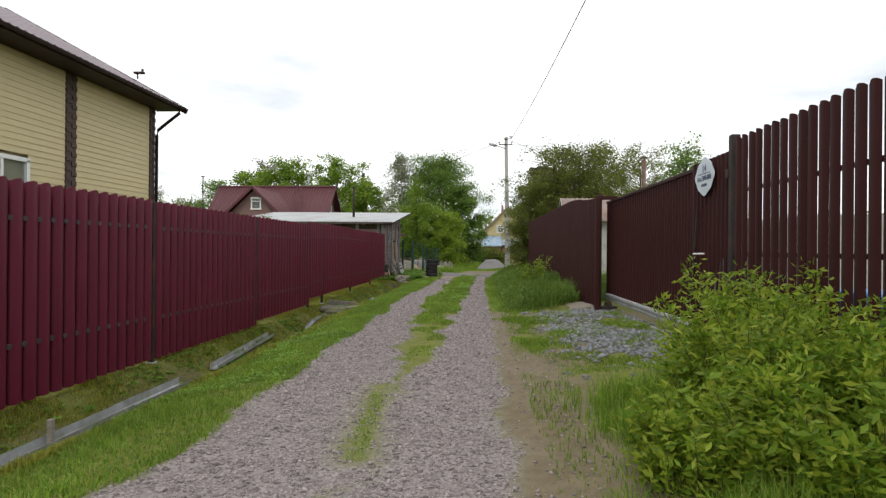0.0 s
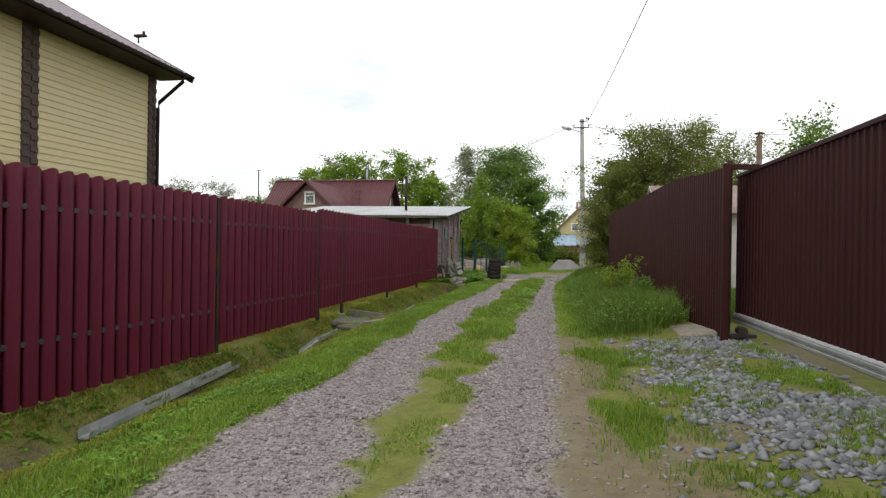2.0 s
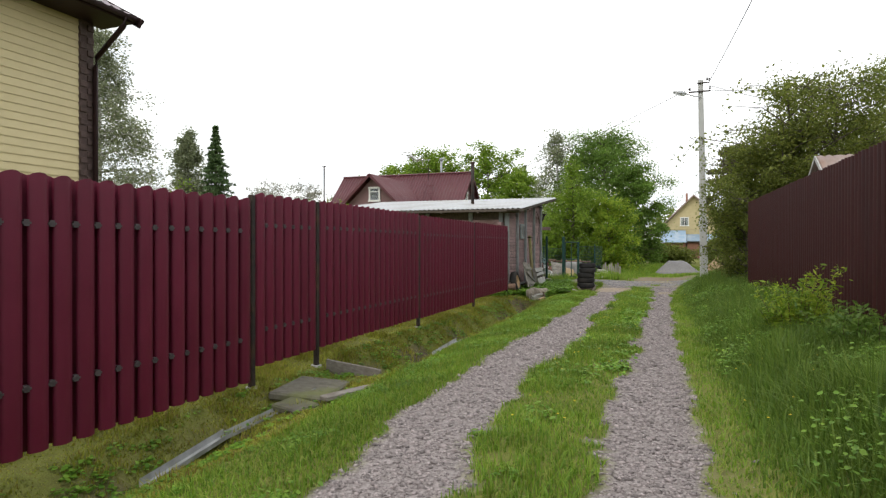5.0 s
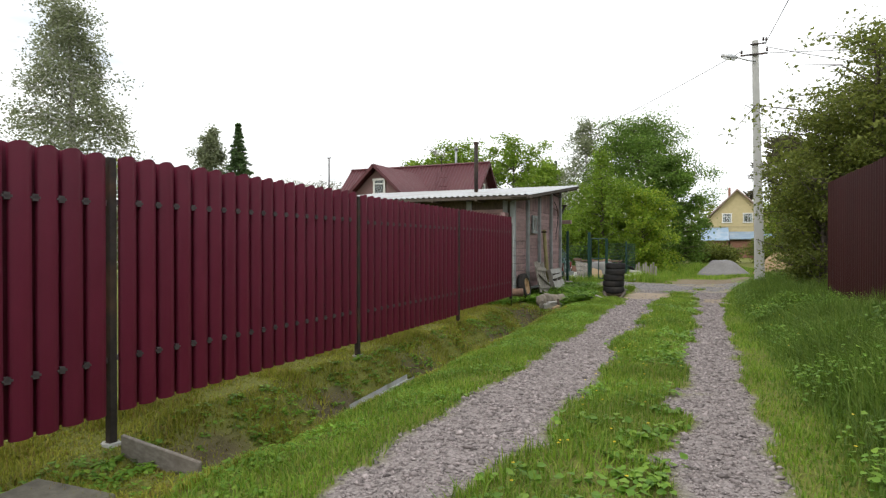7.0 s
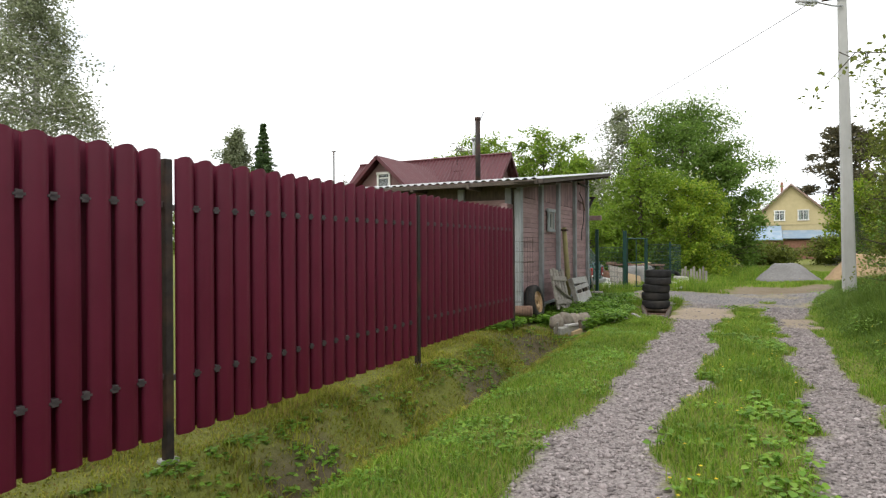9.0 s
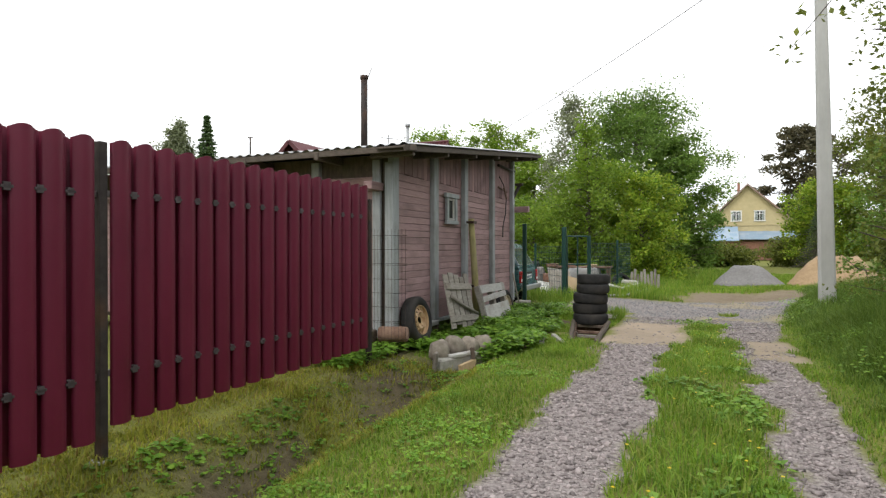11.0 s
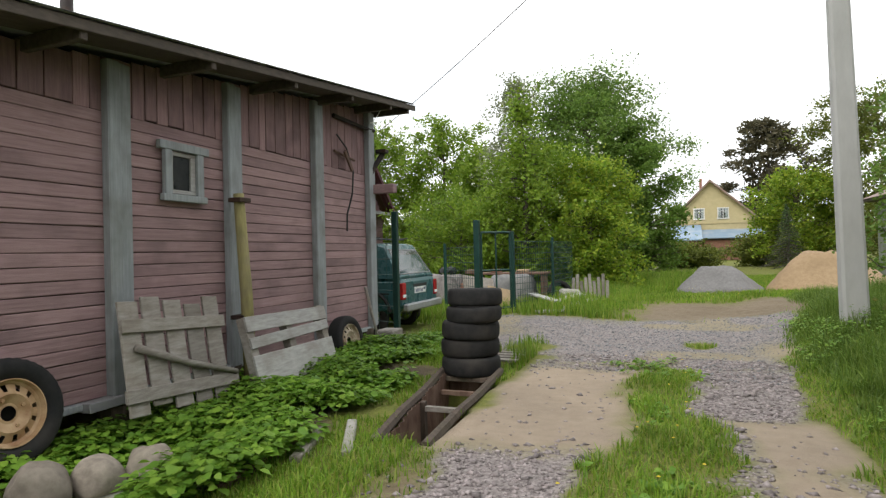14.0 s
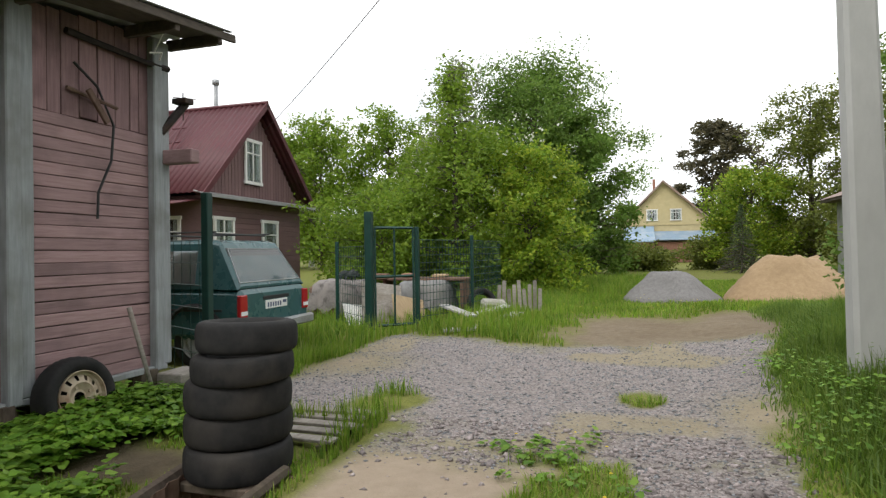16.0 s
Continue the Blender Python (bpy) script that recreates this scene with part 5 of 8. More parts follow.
for (x, y, ln, yw, z, mt, lb) in ((-2.85, 26.7, 0.9, -2, -0.10, M_RUST, "rusty steel channel in the bed edging"), (-2.72, 26.95, 0.55, -14, -0.08, M_GREYWOOD, "grey board in the bed edging"), (-2.52, 27.12, 0.62, -26, -0.07, M_MOSSY, "mossy beam in the bed edging")):
    solo("edging_board", Shape().box((0, 0, 0), (0.07, ln, 0.11), pose(x, y, z, 2, 3, -yw), 0.008), mt, lb, "board", "bed edging", at=(x, y, z - 0.06))

# ---------------- the inspection pit ----------------
pit = thing("inspection_pit", (-2.3, 28.3, -0.72), "narrow open inspection pit lined with rusty sheet metal", "pit")


def pit_edge(side, s):
    return (-2.36 - 0.42 * s if side < 0 else -1.99 - 0.16 * s), 27.15 + 2.5 * s


for side in (-1, 1):
    pts = [pit_edge(side, s) for s in np.linspace(0, 1, 40)]
    s = Shape()
    vs = []
    for i, (x, y) in enumerate(pts):
        d = 0.012 * (1 if i % 2 else -1) - side * 0.05
        vs += [(x + d, y, -0.76), (x + d, y, -0.085 + 0.012 * math.sin(i * 0.6)), (x + d + 0.006 * side, y, -0.76), (x + d + 0.006 * side, y, -0.085 + 0.012 * math.sin(i * 0.6))]
    fs = []
    for i in range(39):
        a, b = i * 4, (i + 1) * 4
        fs += [(a, b, b + 1, a + 1), (a + 3, b + 3, b + 2, a + 2), (a + 1, b + 1, b + 3, a + 3)]
    s.add(vs, fs)
    part("lining_sheet", s, M_RUST, pit, "rusty ribbed lining sheet")
    pa, pb = pit_edge(side, 0.0), pit_edge(side, 1.0)
    mid = [pit_edge(side, q) for q in (0, 0.3, 0.6, 1)]
    part("edge_beam", Shape().tube([(x, y, -0.075 + 0.015 * math.sin(i * 2)) for i, (x, y) in enumerate(mid)], [0.045, 0.04, 0.042, 0.04], 7), M_DARKWOOD, pit)
part("cross_bar", Shape().box((-2.26, 28.35, -0.16), (0.52, 0.045, 0.045), bev=0.004), M_GREYWOOD, pit)
part("cross_bar", Shape().box((-2.32, 29.1, -0.2), (0.58, 0.045, 0.045), bev=0.004), M_RUST, pit)
part("upright", Shape().box((-2.50, 28.35, -0.4), (0.06, 0.06, 0.6), bev=0.004), M_DARKWOOD, pit)
part("end_sheet", Shape().box((-2.44, 29.64, -0.45), (0.7, 0.02, 0.7)), M_RUST, pit)
part("end_sheet", Shape().box((-2.17, 27.16, -0.45), (0.4, 0.02, 0.66)), M_RUST, pit)
part("pit_floor", Shape().box((-2.3, 28.4, -0.75), (0.9, 2.6, 0.03)), M_DARKWOOD, pit)
grate = thing("slatted_cover", (-2.45, 30.5, -0.12), "slatted wooden pit cover lying on the ground", "pallet")
for i in range(5):
    part("slat", Shape().box((0, 0, 0), (0.72 - 0.04 * (i % 2), 0.10, 0.022), pose(-2.45 + 0.02 * (i % 3), 30.17 + i * 0.165, -0.055, 0, 0, brng.uniform(-3, 3)), 0.004), M_GREYWOOD, grate, at=(-2.45, 30.17 + i * 0.165, -0.06))
for x in (-2.74, -2.16):
    part("bearer", Shape().box((x, 30.5, -0.095), (0.06, 0.85, 0.05), bev=0.005), M_DARKWOOD, grate)

# ---------------- ditch edging on the left: old gutters, slab, boards ----------------


def trough(p0, p1, w=0.13, h=0.07):
    """An old gutter lying along p0 p1, open upwards."""
    p0, p1 = Vector(p0), Vector(p1)
    d = (p1 - p0).normalized()
    a = d.cross(Vector((0, 0, 1))).normalized()
    up = Vector((0, 0, 1))
    prof = [(-0.5, 1.0), (-0.46, 0.12), (-0.36, 0.0), (0.36, 0.0), (0.46, 0.12), (0.5, 0.7)]
    s = Shape()
    vs = []
    for off in (0, 0.004):
        for p in (p0, p1):
            vs += [p + a * u * (w - off * 2) + up * (v * h + off) for u, v in prof]
    n = 6
    fs = []
    for i in range(n - 1):
        fs += [(i, i + 1, n + i + 1, n + i), (3 * n + i, 3 * n + i + 1, 2 * n + i + 1, 2 * n + i)]
    return s.add(vs, fs)


def ditch_z(x, y, dz=0.0):
    return (x, y, gz(x, y) + dz)


for (a, b, w) in (((-3.46, 1.3), (-3.52, 2.95), 0.13), ((-3.52, 2.85), (-3.44, 4.35), 0.13), ((-3.44, 4.25), (-3.60, 5.80), 0.17), ((-3.70, 6.80), (-3.83, 9.45), 0.12)):
    solo("old_gutter", trough((a[0], a[1], gz(*a) + 0.04), (b[0], b[1], gz(*b) + 0.04), w, 0.085), M_GUTTER, "bent weathered metal gutter edging the ditch", "gutter", "old gutters in the ditch edge", at=(a[0], a[1], gz(*a)))
solo("wooden_stake", Shape().box((-3.50, 3.36, -0.28), (0.05, 0.045, 0.32), bev=0.006), M_GREYWOOD, "grey wooden stake holding the gutter", "stake", at=(-3.50, 3.36, -0.44))
solo("old_gutter", trough((-3.62, 11.05, gz(-3.62, 11.05) + 0.02), (-3.74, 12.1, gz(-3.74, 12.1) + 0.03), 0.11, 0.06), M_GUTTER, "bent weathered metal gutter edging the ditch", "gutter", "old gutters in the ditch edge", at=(-3.62, 11.05, gz(-3.62, 11.05)))
solo("old_gutter", trough((-3.74, 12.05, gz(-3.74, 12.05) + 0.03), (-3.46, 13.2, -0.19), 0.10, 0.05), M_GUTTER, "bent weathered metal gutter edging the ditch", "gutter", "old gutters in the ditch edge", at=(-3.74, 12.05, gz(-3.74, 12.05)))
slab = thing("slab_bridge", (-3.5, 13.4, -0.24), "weathered slab lying across the ditch at the fence", "slab")
part("slab", Shape().box((0, 0, 0), (0.62, 0.80, 0.09), pose(-3.62, 13.30, -0.19, 0, 3, 8), 0.02), M_DARKSLAB, slab, "cracked grey slab with moss")
part("slab", Shape().box((0, 0, 0), (0.40, 0.30, 0.07), pose(-3.45, 12.75, -0.22, 4, 2, -14), 0.015), M_DARKSLAB, slab, "broken corner of the slab")
part("board", Shape().box((0, 0, 0), (0.12, 0.85, 0.05), pose(-3.02, 13.22, -0.13, 0, 0, -22), 0.01), M_GREYWOOD, slab)
solo("ditch_board", Shape().box((0, 0, 0), (0.80, 0.03, 0.24), pose(-3.62, 14.25, -0.20, 4, 5, -3), 0.006), M_GREYWOOD, "grey board set across the ditch", "board", at=(-3.62, 14.25, -0.34))
solo("edge_board", trough((-3.26, 16.2, -0.30), (-3.34, 17.6, -0.29), 0.10, 0.06), M_GUTTER, "narrow old gutter along the ditch edge", "gutter", at=(-3.26, 16.2, -0.32))
solo("kerb_slab", Shape().box((0, 0, 0), (0.55, 0.85, 0.14), pose(2.14, 11.35, 0.10, 0, -8, 8), 0.03), M_BOULDER, "broken mossy concrete slab at the gate post", "slab", at=(2.12, 11.35, 0.1))

# ---------------- concrete lamp pole and wires ----------------
pole = thing("utility_pole", (1.66, 32.1, gz(1.66, 32.1)), "tall grey concrete utility pole with a street lamp", "pole")
PT = Vector((1.50, 32.1, 7.75))
PB = Vector((1.66, 32.1, -0.3))
s = Shape()
vs = []
for p, w, d in ((PB, 0.145, 0.12), (PT, 0.085, 0.075)):
    for sx, sy in ((-1, -0.7), (-0.75, -1), (0.75, -1), (1, -0.7), (1, 0.7), (0.75, 1), (-0.75, 1), (-1, 0.7)):
        vs.append((p.x + sx * w, p.y + sy * d, p.z))
s.add(vs, [(i, (i + 1) % 8, 8 + (i + 1) % 8, 8 + i) for i in range(8)] + [tuple(range(8, 16))])
part("shaft", s, M_POLE, pole)
part("crossarm", Shape().box((1.46, 32.0, 7.30), (0.75, 0.05, 0.05)).box((1.58, 32.0, 7.62), (0.45, 0.04, 0.04)), M_STEEL_DARK, pole)
for x, z in ((1.12, 7.36), (1.82, 7.36), (1.80, 7.68), (1.72, 7.70)):
    part("insulator", Shape().turn([(0.0, 0), (0.03, 0), (0.04, 0.04), (0.02, 0.06), (0.035, 0.09), (0.0, 0.12)], pose(x, 32.0, z), 10, False), M_STEEL_DARK, pole, smooth=True)
lamp = part("lamp_arm", Shape().tube([(1.50, 31.98, 7.08), (1.30, 31.9, 7.10), (0.95, 31.8, 7.22)], 0.022, 8), M_GALV, pole, smooth=True)
part("lamp_head", Shape().tube([(0.98, 31.8, 7.20), (0.80, 31.76, 7.24), (0.52, 31.70, 7.29)], [0.05, 0.085, 0.05], 10), M_GALV, lamp, "grey street lamp head", True)
part("lens", Shape().tube([(0.92, 31.79, 7.16), (0.58, 31.72, 7.23)], [0.05, 0.045], 10), M_PVC, lamp, "white lamp lens", True)


def wire(name, a, b, sag, label, r=0.0105):
    a, b = Vector(a), Vector(b)
    pts = []
    for i in range(25):
        t = i / 24
        p = a.lerp(b, t)
        p.z -= sag * 4 * t * (1 - t)
        pts.append(p)
    return solo(name, Shape().tube(pts, r, 5), M_STEEL_DARK, label, "cable", at=a)


wire("overhead_cable", (1.78, 32.0, 7.62), (3.0, -20.0, 7.4), 0.9, "thin dark overhead cable along the lane")
wire("overhead_cable", (1.14, 32.0, 7.45), (-11.2, 43.25, 5.2), 0.25, "thin dark cable from the pole to the house gable")
wire("overhead_cable", (1.80, 32.0, 7.5), (9.5, 28.0, 4.6), 0.3, "thin dark cable from the pole to the yard")
wire("overhead_cable", (1.82, 32.0, 7.3), (26.0, 34.0, 7.0), 0.3, "thin dark overhead cable running off beside the lane")


# ---------------- the car by the shed ----------------
CX, CY, CZ = -4.72, 33.58, -0.24
car = thing("parked_car", (CX - 1.8, CY, CZ), "small dark teal three-door off-road car parked behind the shed", "car")


def loft(sections, closed=True):
    """Skin over cross sections with equal numbers of points."""
    s = Shape()
    n = len(sections[0])
    vs = [p for sec in sections for p in sec]
    fs = []
    for i in range(len(sections) - 1):
        for k in range(n if closed else n - 1):
            k2 = (k + 1) % n
            fs.append((i * n + k, i * n + k2, (i + 1) * n + k2, (i + 1) * n + k))
    fs.append(tuple(range(n - 1, -1, -1)))
    fs.append(tuple(range((len(sections) - 1) * n, len(sections) * n)))
    return s.add(vs, fs)


def car_section(x, z0, z1, w0, w1):
    """A rounded cross section of the car at x metres ahead of its tail."""
    X = CX - x
    q = []
    for u, v in ((-1, 0.12), (-1, 0.5), (-0.985, 0.88), (-0.9, 1.0), (0.9, 1.0), (0.985, 0.88), (1, 0.5), (1, 0.12), (0.92, 0.0), (-0.92, 0.0)):
        w = w0 + (w1 - w0) * v
        q.append((X, CY + u * w, CZ + z0 + (z1 - z0) * v))
    return q


body = loft([car_section(-0.03, 0.50, 0.93, 0.80, 0.78), car_section(0.03, 0.42, 1.00, 0.82, 0.80), car_section(0.6, 0.36, 1.01, 0.83, 0.80), car_section(1.8, 0.36, 1.01, 0.83, 0.80), car_section(2.6, 0.38, 0.98, 0.83, 0.79), car_section(3.55, 0.42, 0.92, 0.82, 0.76), car_section(3.68, 0.48, 0.86, 0.78, 0.74)])
body_ob = part("body", body, M_CARPAINT, car, smooth=False)
cabin = loft([[(CX - x, CY + u * w, CZ + z) for u, w, z in ((-1, wl, 1.0), (-1, wr, zt - 0.05), (-0.92, wr, zt), (0.92, wr, zt), (1, wr, zt - 0.05), (1, wl, 1.0))] for x, wl, wr, zt in ((0.02, 0.79, 0.77, 1.03), (0.36, 0.79, 0.66, 1.585), (0.5, 0.79, 0.65, 1.62), (1.75, 0.79, 0.65, 1.62), (2.0, 0.79, 0.66, 1.56), (2.5, 0.78, 0.77, 1.02))])
part("cabin", cabin, M_CARPAINT, car)
rw = [(0.055, -0.70, 1.075), (0.055, 0.70, 1.075), (0.315, 0.58, 1.50), (0.315, -0.58, 1.50)]
g = Shape().add([(CX - x + 0.012, CY + u, CZ + z) for x, u, z in rw] + [(CX - x + 0.004, CY + u, CZ + z) for x, u, z in rw], [(0, 1, 2, 3), (7, 6, 5, 4), (0, 4, 5, 1), (1, 5, 6, 2), (2, 6, 7, 3), (3, 7, 4, 0)])
part("rear_window", g, M_CARGLASS, car, "tailgate window")
# Black rim seal, widened to a full sheet that paints the dark cabin.
gb = Shape().add([(CX - x + 0.003, CY + u * 1.04, CZ + 1.29 + (z - 1.29) * 1.06) for x, u, z in rw], [(0, 1, 2, 3)])
part("window_seal", gb, M_BLACKPLASTIC, car)
edge = [Vector((CX - x + 0.014, CY + u, CZ + z)) for x, u, z in rw]
part("window_trim", Shape().tube(edge + [edge[0]], 0.008, 6), M_GALV, car, "chrome window trim")
for sgn in (-1, 1):
    for x0, x1, zz0 in ((0.62, 1.22, 1.48), (1.30, 2.12, 1.49)):
        q = [(x0, 0.80, 1.06), (x1 + (0.22 if x1 > 2 else 0), 0.80, 1.06), (x1, 0.685, zz0), (x0 + 0.04, 0.685, zz0)]
        s = Shape().add([(CX - x, CY + sgn * (u + 0.004), CZ + z) for x, u, z in q] + [(CX - x, CY + sgn * (u - 0.006), CZ + z) for x, u, z in q], [(0, 1, 2, 3), (7, 6, 5, 4), (0, 4, 5, 1), (1, 5, 6, 2), (2, 6, 7, 3), (3, 7, 4, 0)])
        part("side_window", s, M_CARGLASS, car)
    tl = part("tail_light", Shape().box((CX + 0.02, CY + sgn * 0.735, CZ + 0.78), (0.06, 0.15, 0.29), bev=0.012), M_TAILLIGHT, car, "red tail light")
    part("lamp_divider", Shape().box((CX + 0.052, CY + sgn * 0.735, CZ + 0.70), (0.006, 0.13, 0.05), bev=0.001), M_PVC, tl)
    for wx in (0.62, 2.82):
        wh = part("wheel", tyre_shape(Matrix.Translation((CX - wx, CY + sgn * 0.62, CZ + 0.34)) @ Euler((radians(-90 * sgn), 0, 0)).to_matrix().to_4x4(), 0.34, 0.19, 0.21), M_TYRE, car, smooth=True)
        part("rim", rim_shape(Matrix.Translation((CX - wx, CY + sgn * 0.62, CZ + 0.34)) @ Euler((radians(-90 * sgn), 0, 0)).to_matrix().to_4x4(), 0.215), M_GALV, wh)
        part("wheel_arch", Shape().tube([(CX - wx + 0.44 * math.cos(a), CY + sgn * 0.825, CZ + 0.36 + 0.44 * math.sin(a)) for a in np.linspace(0.15, math.pi - 0.15, 12)], 0.03, 6), M_BLACKPLASTIC, car)
part("bumper", Shape().box((CX + 0.10, CY, CZ + 0.50), (0.10, 1.62, 0.13), bev=0.03), M_GALV, car, "worn metal rear bumper")
part("lamp_bar", Shape().box((CX + 0.022, CY, CZ + 0.86), (0.03, 0.62, 0.05), bev=0.008), M_BLACKPLASTIC, car)
plate = part("number_plate", Shape().box((CX + 0.032, CY, CZ + 0.77), (0.012, 0.52, 0.112), bev=0.004), M_PLATE, car, "white number plate")
for i, w in enumerate((0.04, 0.04, 0.04, 0.04, 0.04, 0.04)):
    part("character_bar", Shape().box((CX + 0.0395, CY - 0.20 + i * 0.058, CZ + 0.765), (0.002, 0.034, 0.06), bev=0.0005), M_INK, plate)
part("character_bar", Shape().box((CX + 0.0395, CY + 0.19, CZ + 0.785), (0.002, 0.09, 0.04), bev=0.0005), M_INK, plate)
part("wiper", Shape().tube([(CX - 0.03, CY + 0.28, CZ + 1.03), (CX - 0.10, CY + 0.36, CZ + 1.16)], 0.008, 5), M_BLACKPLASTIC, car)
part("roof_rack", Shape().tube([(CX - 0.55, CY - 0.62, CZ + 1.70), (CX - 0.55, CY + 0.62, CZ + 1.70)], 0.015, 6).tube([(CX - 1.5, CY - 0.62, CZ + 1.70), (CX - 1.5, CY + 0.62, CZ + 1.70)], 0.015, 6).tube([(CX - 0.45, CY - 0.6, CZ + 1.72), (CX - 1.6, CY - 0.6, CZ + 1.72)], 0.012, 6).tube([(CX - 0.45, CY + 0.6, CZ + 1.72), (CX - 1.6, CY + 0.6, CZ + 1.72)], 0.012, 6), M_BLACKPLASTIC, car)
part("body_rub_strip", Shape().box((CX - 1.8, CY - 0.834, CZ + 0.74), (3.2, 0.012, 0.03), bev=0.003), M_BLACKPLASTIC, car)
part("door_handle", Shape().box((CX - 1.42, CY - 0.826, CZ + 0.92), (0.14, 0.03, 0.03), bev=0.005), M_GALV, car)

# ---------------- green mesh gate and fence behind the yard ----------------
def mesh_panel(name, a, b, z0, z1, label, cat, group="", step_x=0.2, rows=7, r=0.006):
    a, b = Vector(a), Vector(b)
    ob = thing(name, (a.x, a.y, z0), label, cat, group)
    n = max(2, int((b - a).length / step_x))
    for i in range(n + 1):
        p = a.lerp(b, i / n)
        part("wire", Shape().tube([(p.x, p.y, z0), (p.x, p.y, z1)], r, 4, False), M_GREEN_STEEL, ob)
    for k in range(rows):
        z = z0 + (z1 - z0) * k / (rows - 1)
        part("wire", Shape().tube([(a.x, a.y, z), (b.x, b.y, z)], r * 1.2, 4, False), M_GREEN_STEEL, ob)
    return ob


for x, y, w, zt in ((-4.28, 31.68, 0.085, 1.82), (-4.17, 35.5, 0.12, 1.86), (-3.55, 36.1, 0.07, 1.62), (-2.95, 37.6, 0.06, 1.5), (-5.3, 36.6, 0.06, 1.4)):
    solo("green_gate_post", Shape().box((x, y, (zt - 0.3) / 2), (w, w, zt + 0.3), bev=0.008), M_GREEN_STEEL, "dark green square steel post of the yard gate", "gate post", "green steel posts", at=(x, y, -0.3))
leafg = mesh_panel("green_gate_leaf", (-4.10, 35.58, 0), (-3.6, 36.05, 0), -0.02, 1.60, "open dark green steel gate leaf", "gate", "", 0.6, 3, 0.02)
mesh_panel("green_mesh_fence", (-3.52, 36.15, 0), (-2.95, 37.6, 0), -0.05, 1.40, "dark green wire mesh fence panel", "fence", "green mesh fence", 0.09, 12, 0.0045)
mesh_panel("green_mesh_fence", (-2.95, 37.6, 0), (-2.75, 39.4, 0), -0.05, 1.40, "dark green wire mesh fence panel", "fence", "green mesh fence", 0.09, 12, 0.0045)
mesh_panel("green_gate_leaf", (-4.32, 31.75, 0), (-5.3, 32.25, 0), -0.1, 1.35, "open dark green wire gate leaf beside the car", "gate", "", 0.2, 7, 0.005)
mesh_panel("green_mesh_fence", (-4.2, 35.5, 0), (-5.3, 36.6, 0), -0.05, 1.3, "dark green wire mesh fence panel", "fence", "green mesh fence", 0.09, 9, 0.0045)

# ---------------- heap of belongings behind the gate ----------------
def draped(cx, cy, z, sx, sy, drop, seed, n=18):
    """Cloth lying over a box-like heap, falling in folds at its rim."""
    vs, fs = [], []
    for i in range(n + 1):
        for j in range(n + 1):
            u, v = i / n * 2 - 1, j / n * 2 - 1
            r = max(abs(u), abs(v))
            fall = max(0, r - 0.62) / 0.38
            k = 1 - 0.28 * fall
            zz = z - drop * fall ** 1.15 + 0.07 * noise.noise(Vector((u * 2 + seed, v * 2, seed))) + 0.06 * fall * math.sin((u + v * 1.7) * 9 + seed)
            vs.append((cx + u * sx * k + 0.03 * math.sin(v * 8), cy + v * sy * k + 0.03 * math.sin(u * 9), zz))
    for i in range(n):
        for j in range(n):
            a = i * (n + 1) + j
            fs.append((a, a + n + 1, a + n + 2, a + 1))
    return Shape().add(vs, fs)


solo("covered_crate", Shape().box((-5.95, 38.0, 0.15), (1.0, 0.9, 0.7), bev=0.03), M_JUNK, "dark crate under a checked blanket", "crate", at=(-5.95, 38.0, -0.2))
solo("checked_blanket", draped(-5.9, 37.95, 0.62, 0.72, 0.66, 0.62, 3), M_CLOTH, "grey and white checked blanket thrown over a crate", "blanket", smooth=True, at=(-5.9, 37.95, 0.0))
solo("black_bag", draped(-5.75, 38.0, 0.80, 0.26, 0.22, 0.14, 5, 10), M_BLACKPLASTIC, "crumpled black bag on the blanket", "bag", smooth=True, at=(-5.75, 38.0, 0.66))
solo("perforated_board", Shape().box((0, 0, 0), (0.03, 0.85, 0.9), pose(-4.65, 37.2, 0.18, -10, -25, -40), 0.006), M_GREYWOOD, "weathered grey board leaning against the heap", "board", at=(-4.65, 37.2, -0.2))
solo("plywood_sheet", Shape().box((0, 0, 0), (0.02, 0.75, 0.6), pose(-4.15, 37.35, 0.05, -14, -28, -30), 0.004), M_PLY, "tan plywood sheet leaning on the heap", "board", at=(-4.15, 37.35, -0.2))
solo("white_sheet", Shape().box((0, 0, 0), (0.02, 0.6, 0.5), pose(-5.0, 36.9, 0.0, -10, -40, -35), 0.004), M_WHITE, "white board leaning low against the heap", "board", at=(-5.0, 36.9, -0.2))
solo("junk_table", Shape().box((-4.2, 38.6, 0.62), (1.9, 0.7, 0.05), bev=0.006).box((-5.05, 38.6, 0.2), (0.07, 0.6, 0.8)).box((-3.35, 38.6, 0.2), (0.07, 0.6, 0.8)), M_JUNK, "brown rough table with odds and ends", "table", at=(-4.2, 38.6, -0.2))
solo("grey_tarpaulin", draped(-4.1, 38.3, 0.60, 0.75, 0.6, 0.6, 8), M_TARP, "grey tarpaulin draped over the table", "tarpaulin", smooth=True, at=(-4.1, 38.3, 0.0))
for x, y, z, sx, sz, mt in ((-5.15, 38.3, 0.68, 0.35, 0.12, M_JUNK), (-4.6, 38.6, 0.69, 0.25, 0.09, M_BRICK), (-3.9, 38.65, 0.68, 0.3, 0.07, M_PLY), (-5.2, 38.1, 0.1, 0.4, 0.6, M_BRICK)):
    solo("scrap_box", Shape().box((x, y, z), (sx, 0.3, sz), pose(0, 0, 0), 0.02), mt, "brown scrap box in the heap", "box", "scrap boxes", at=(x, y, z - sz / 2))
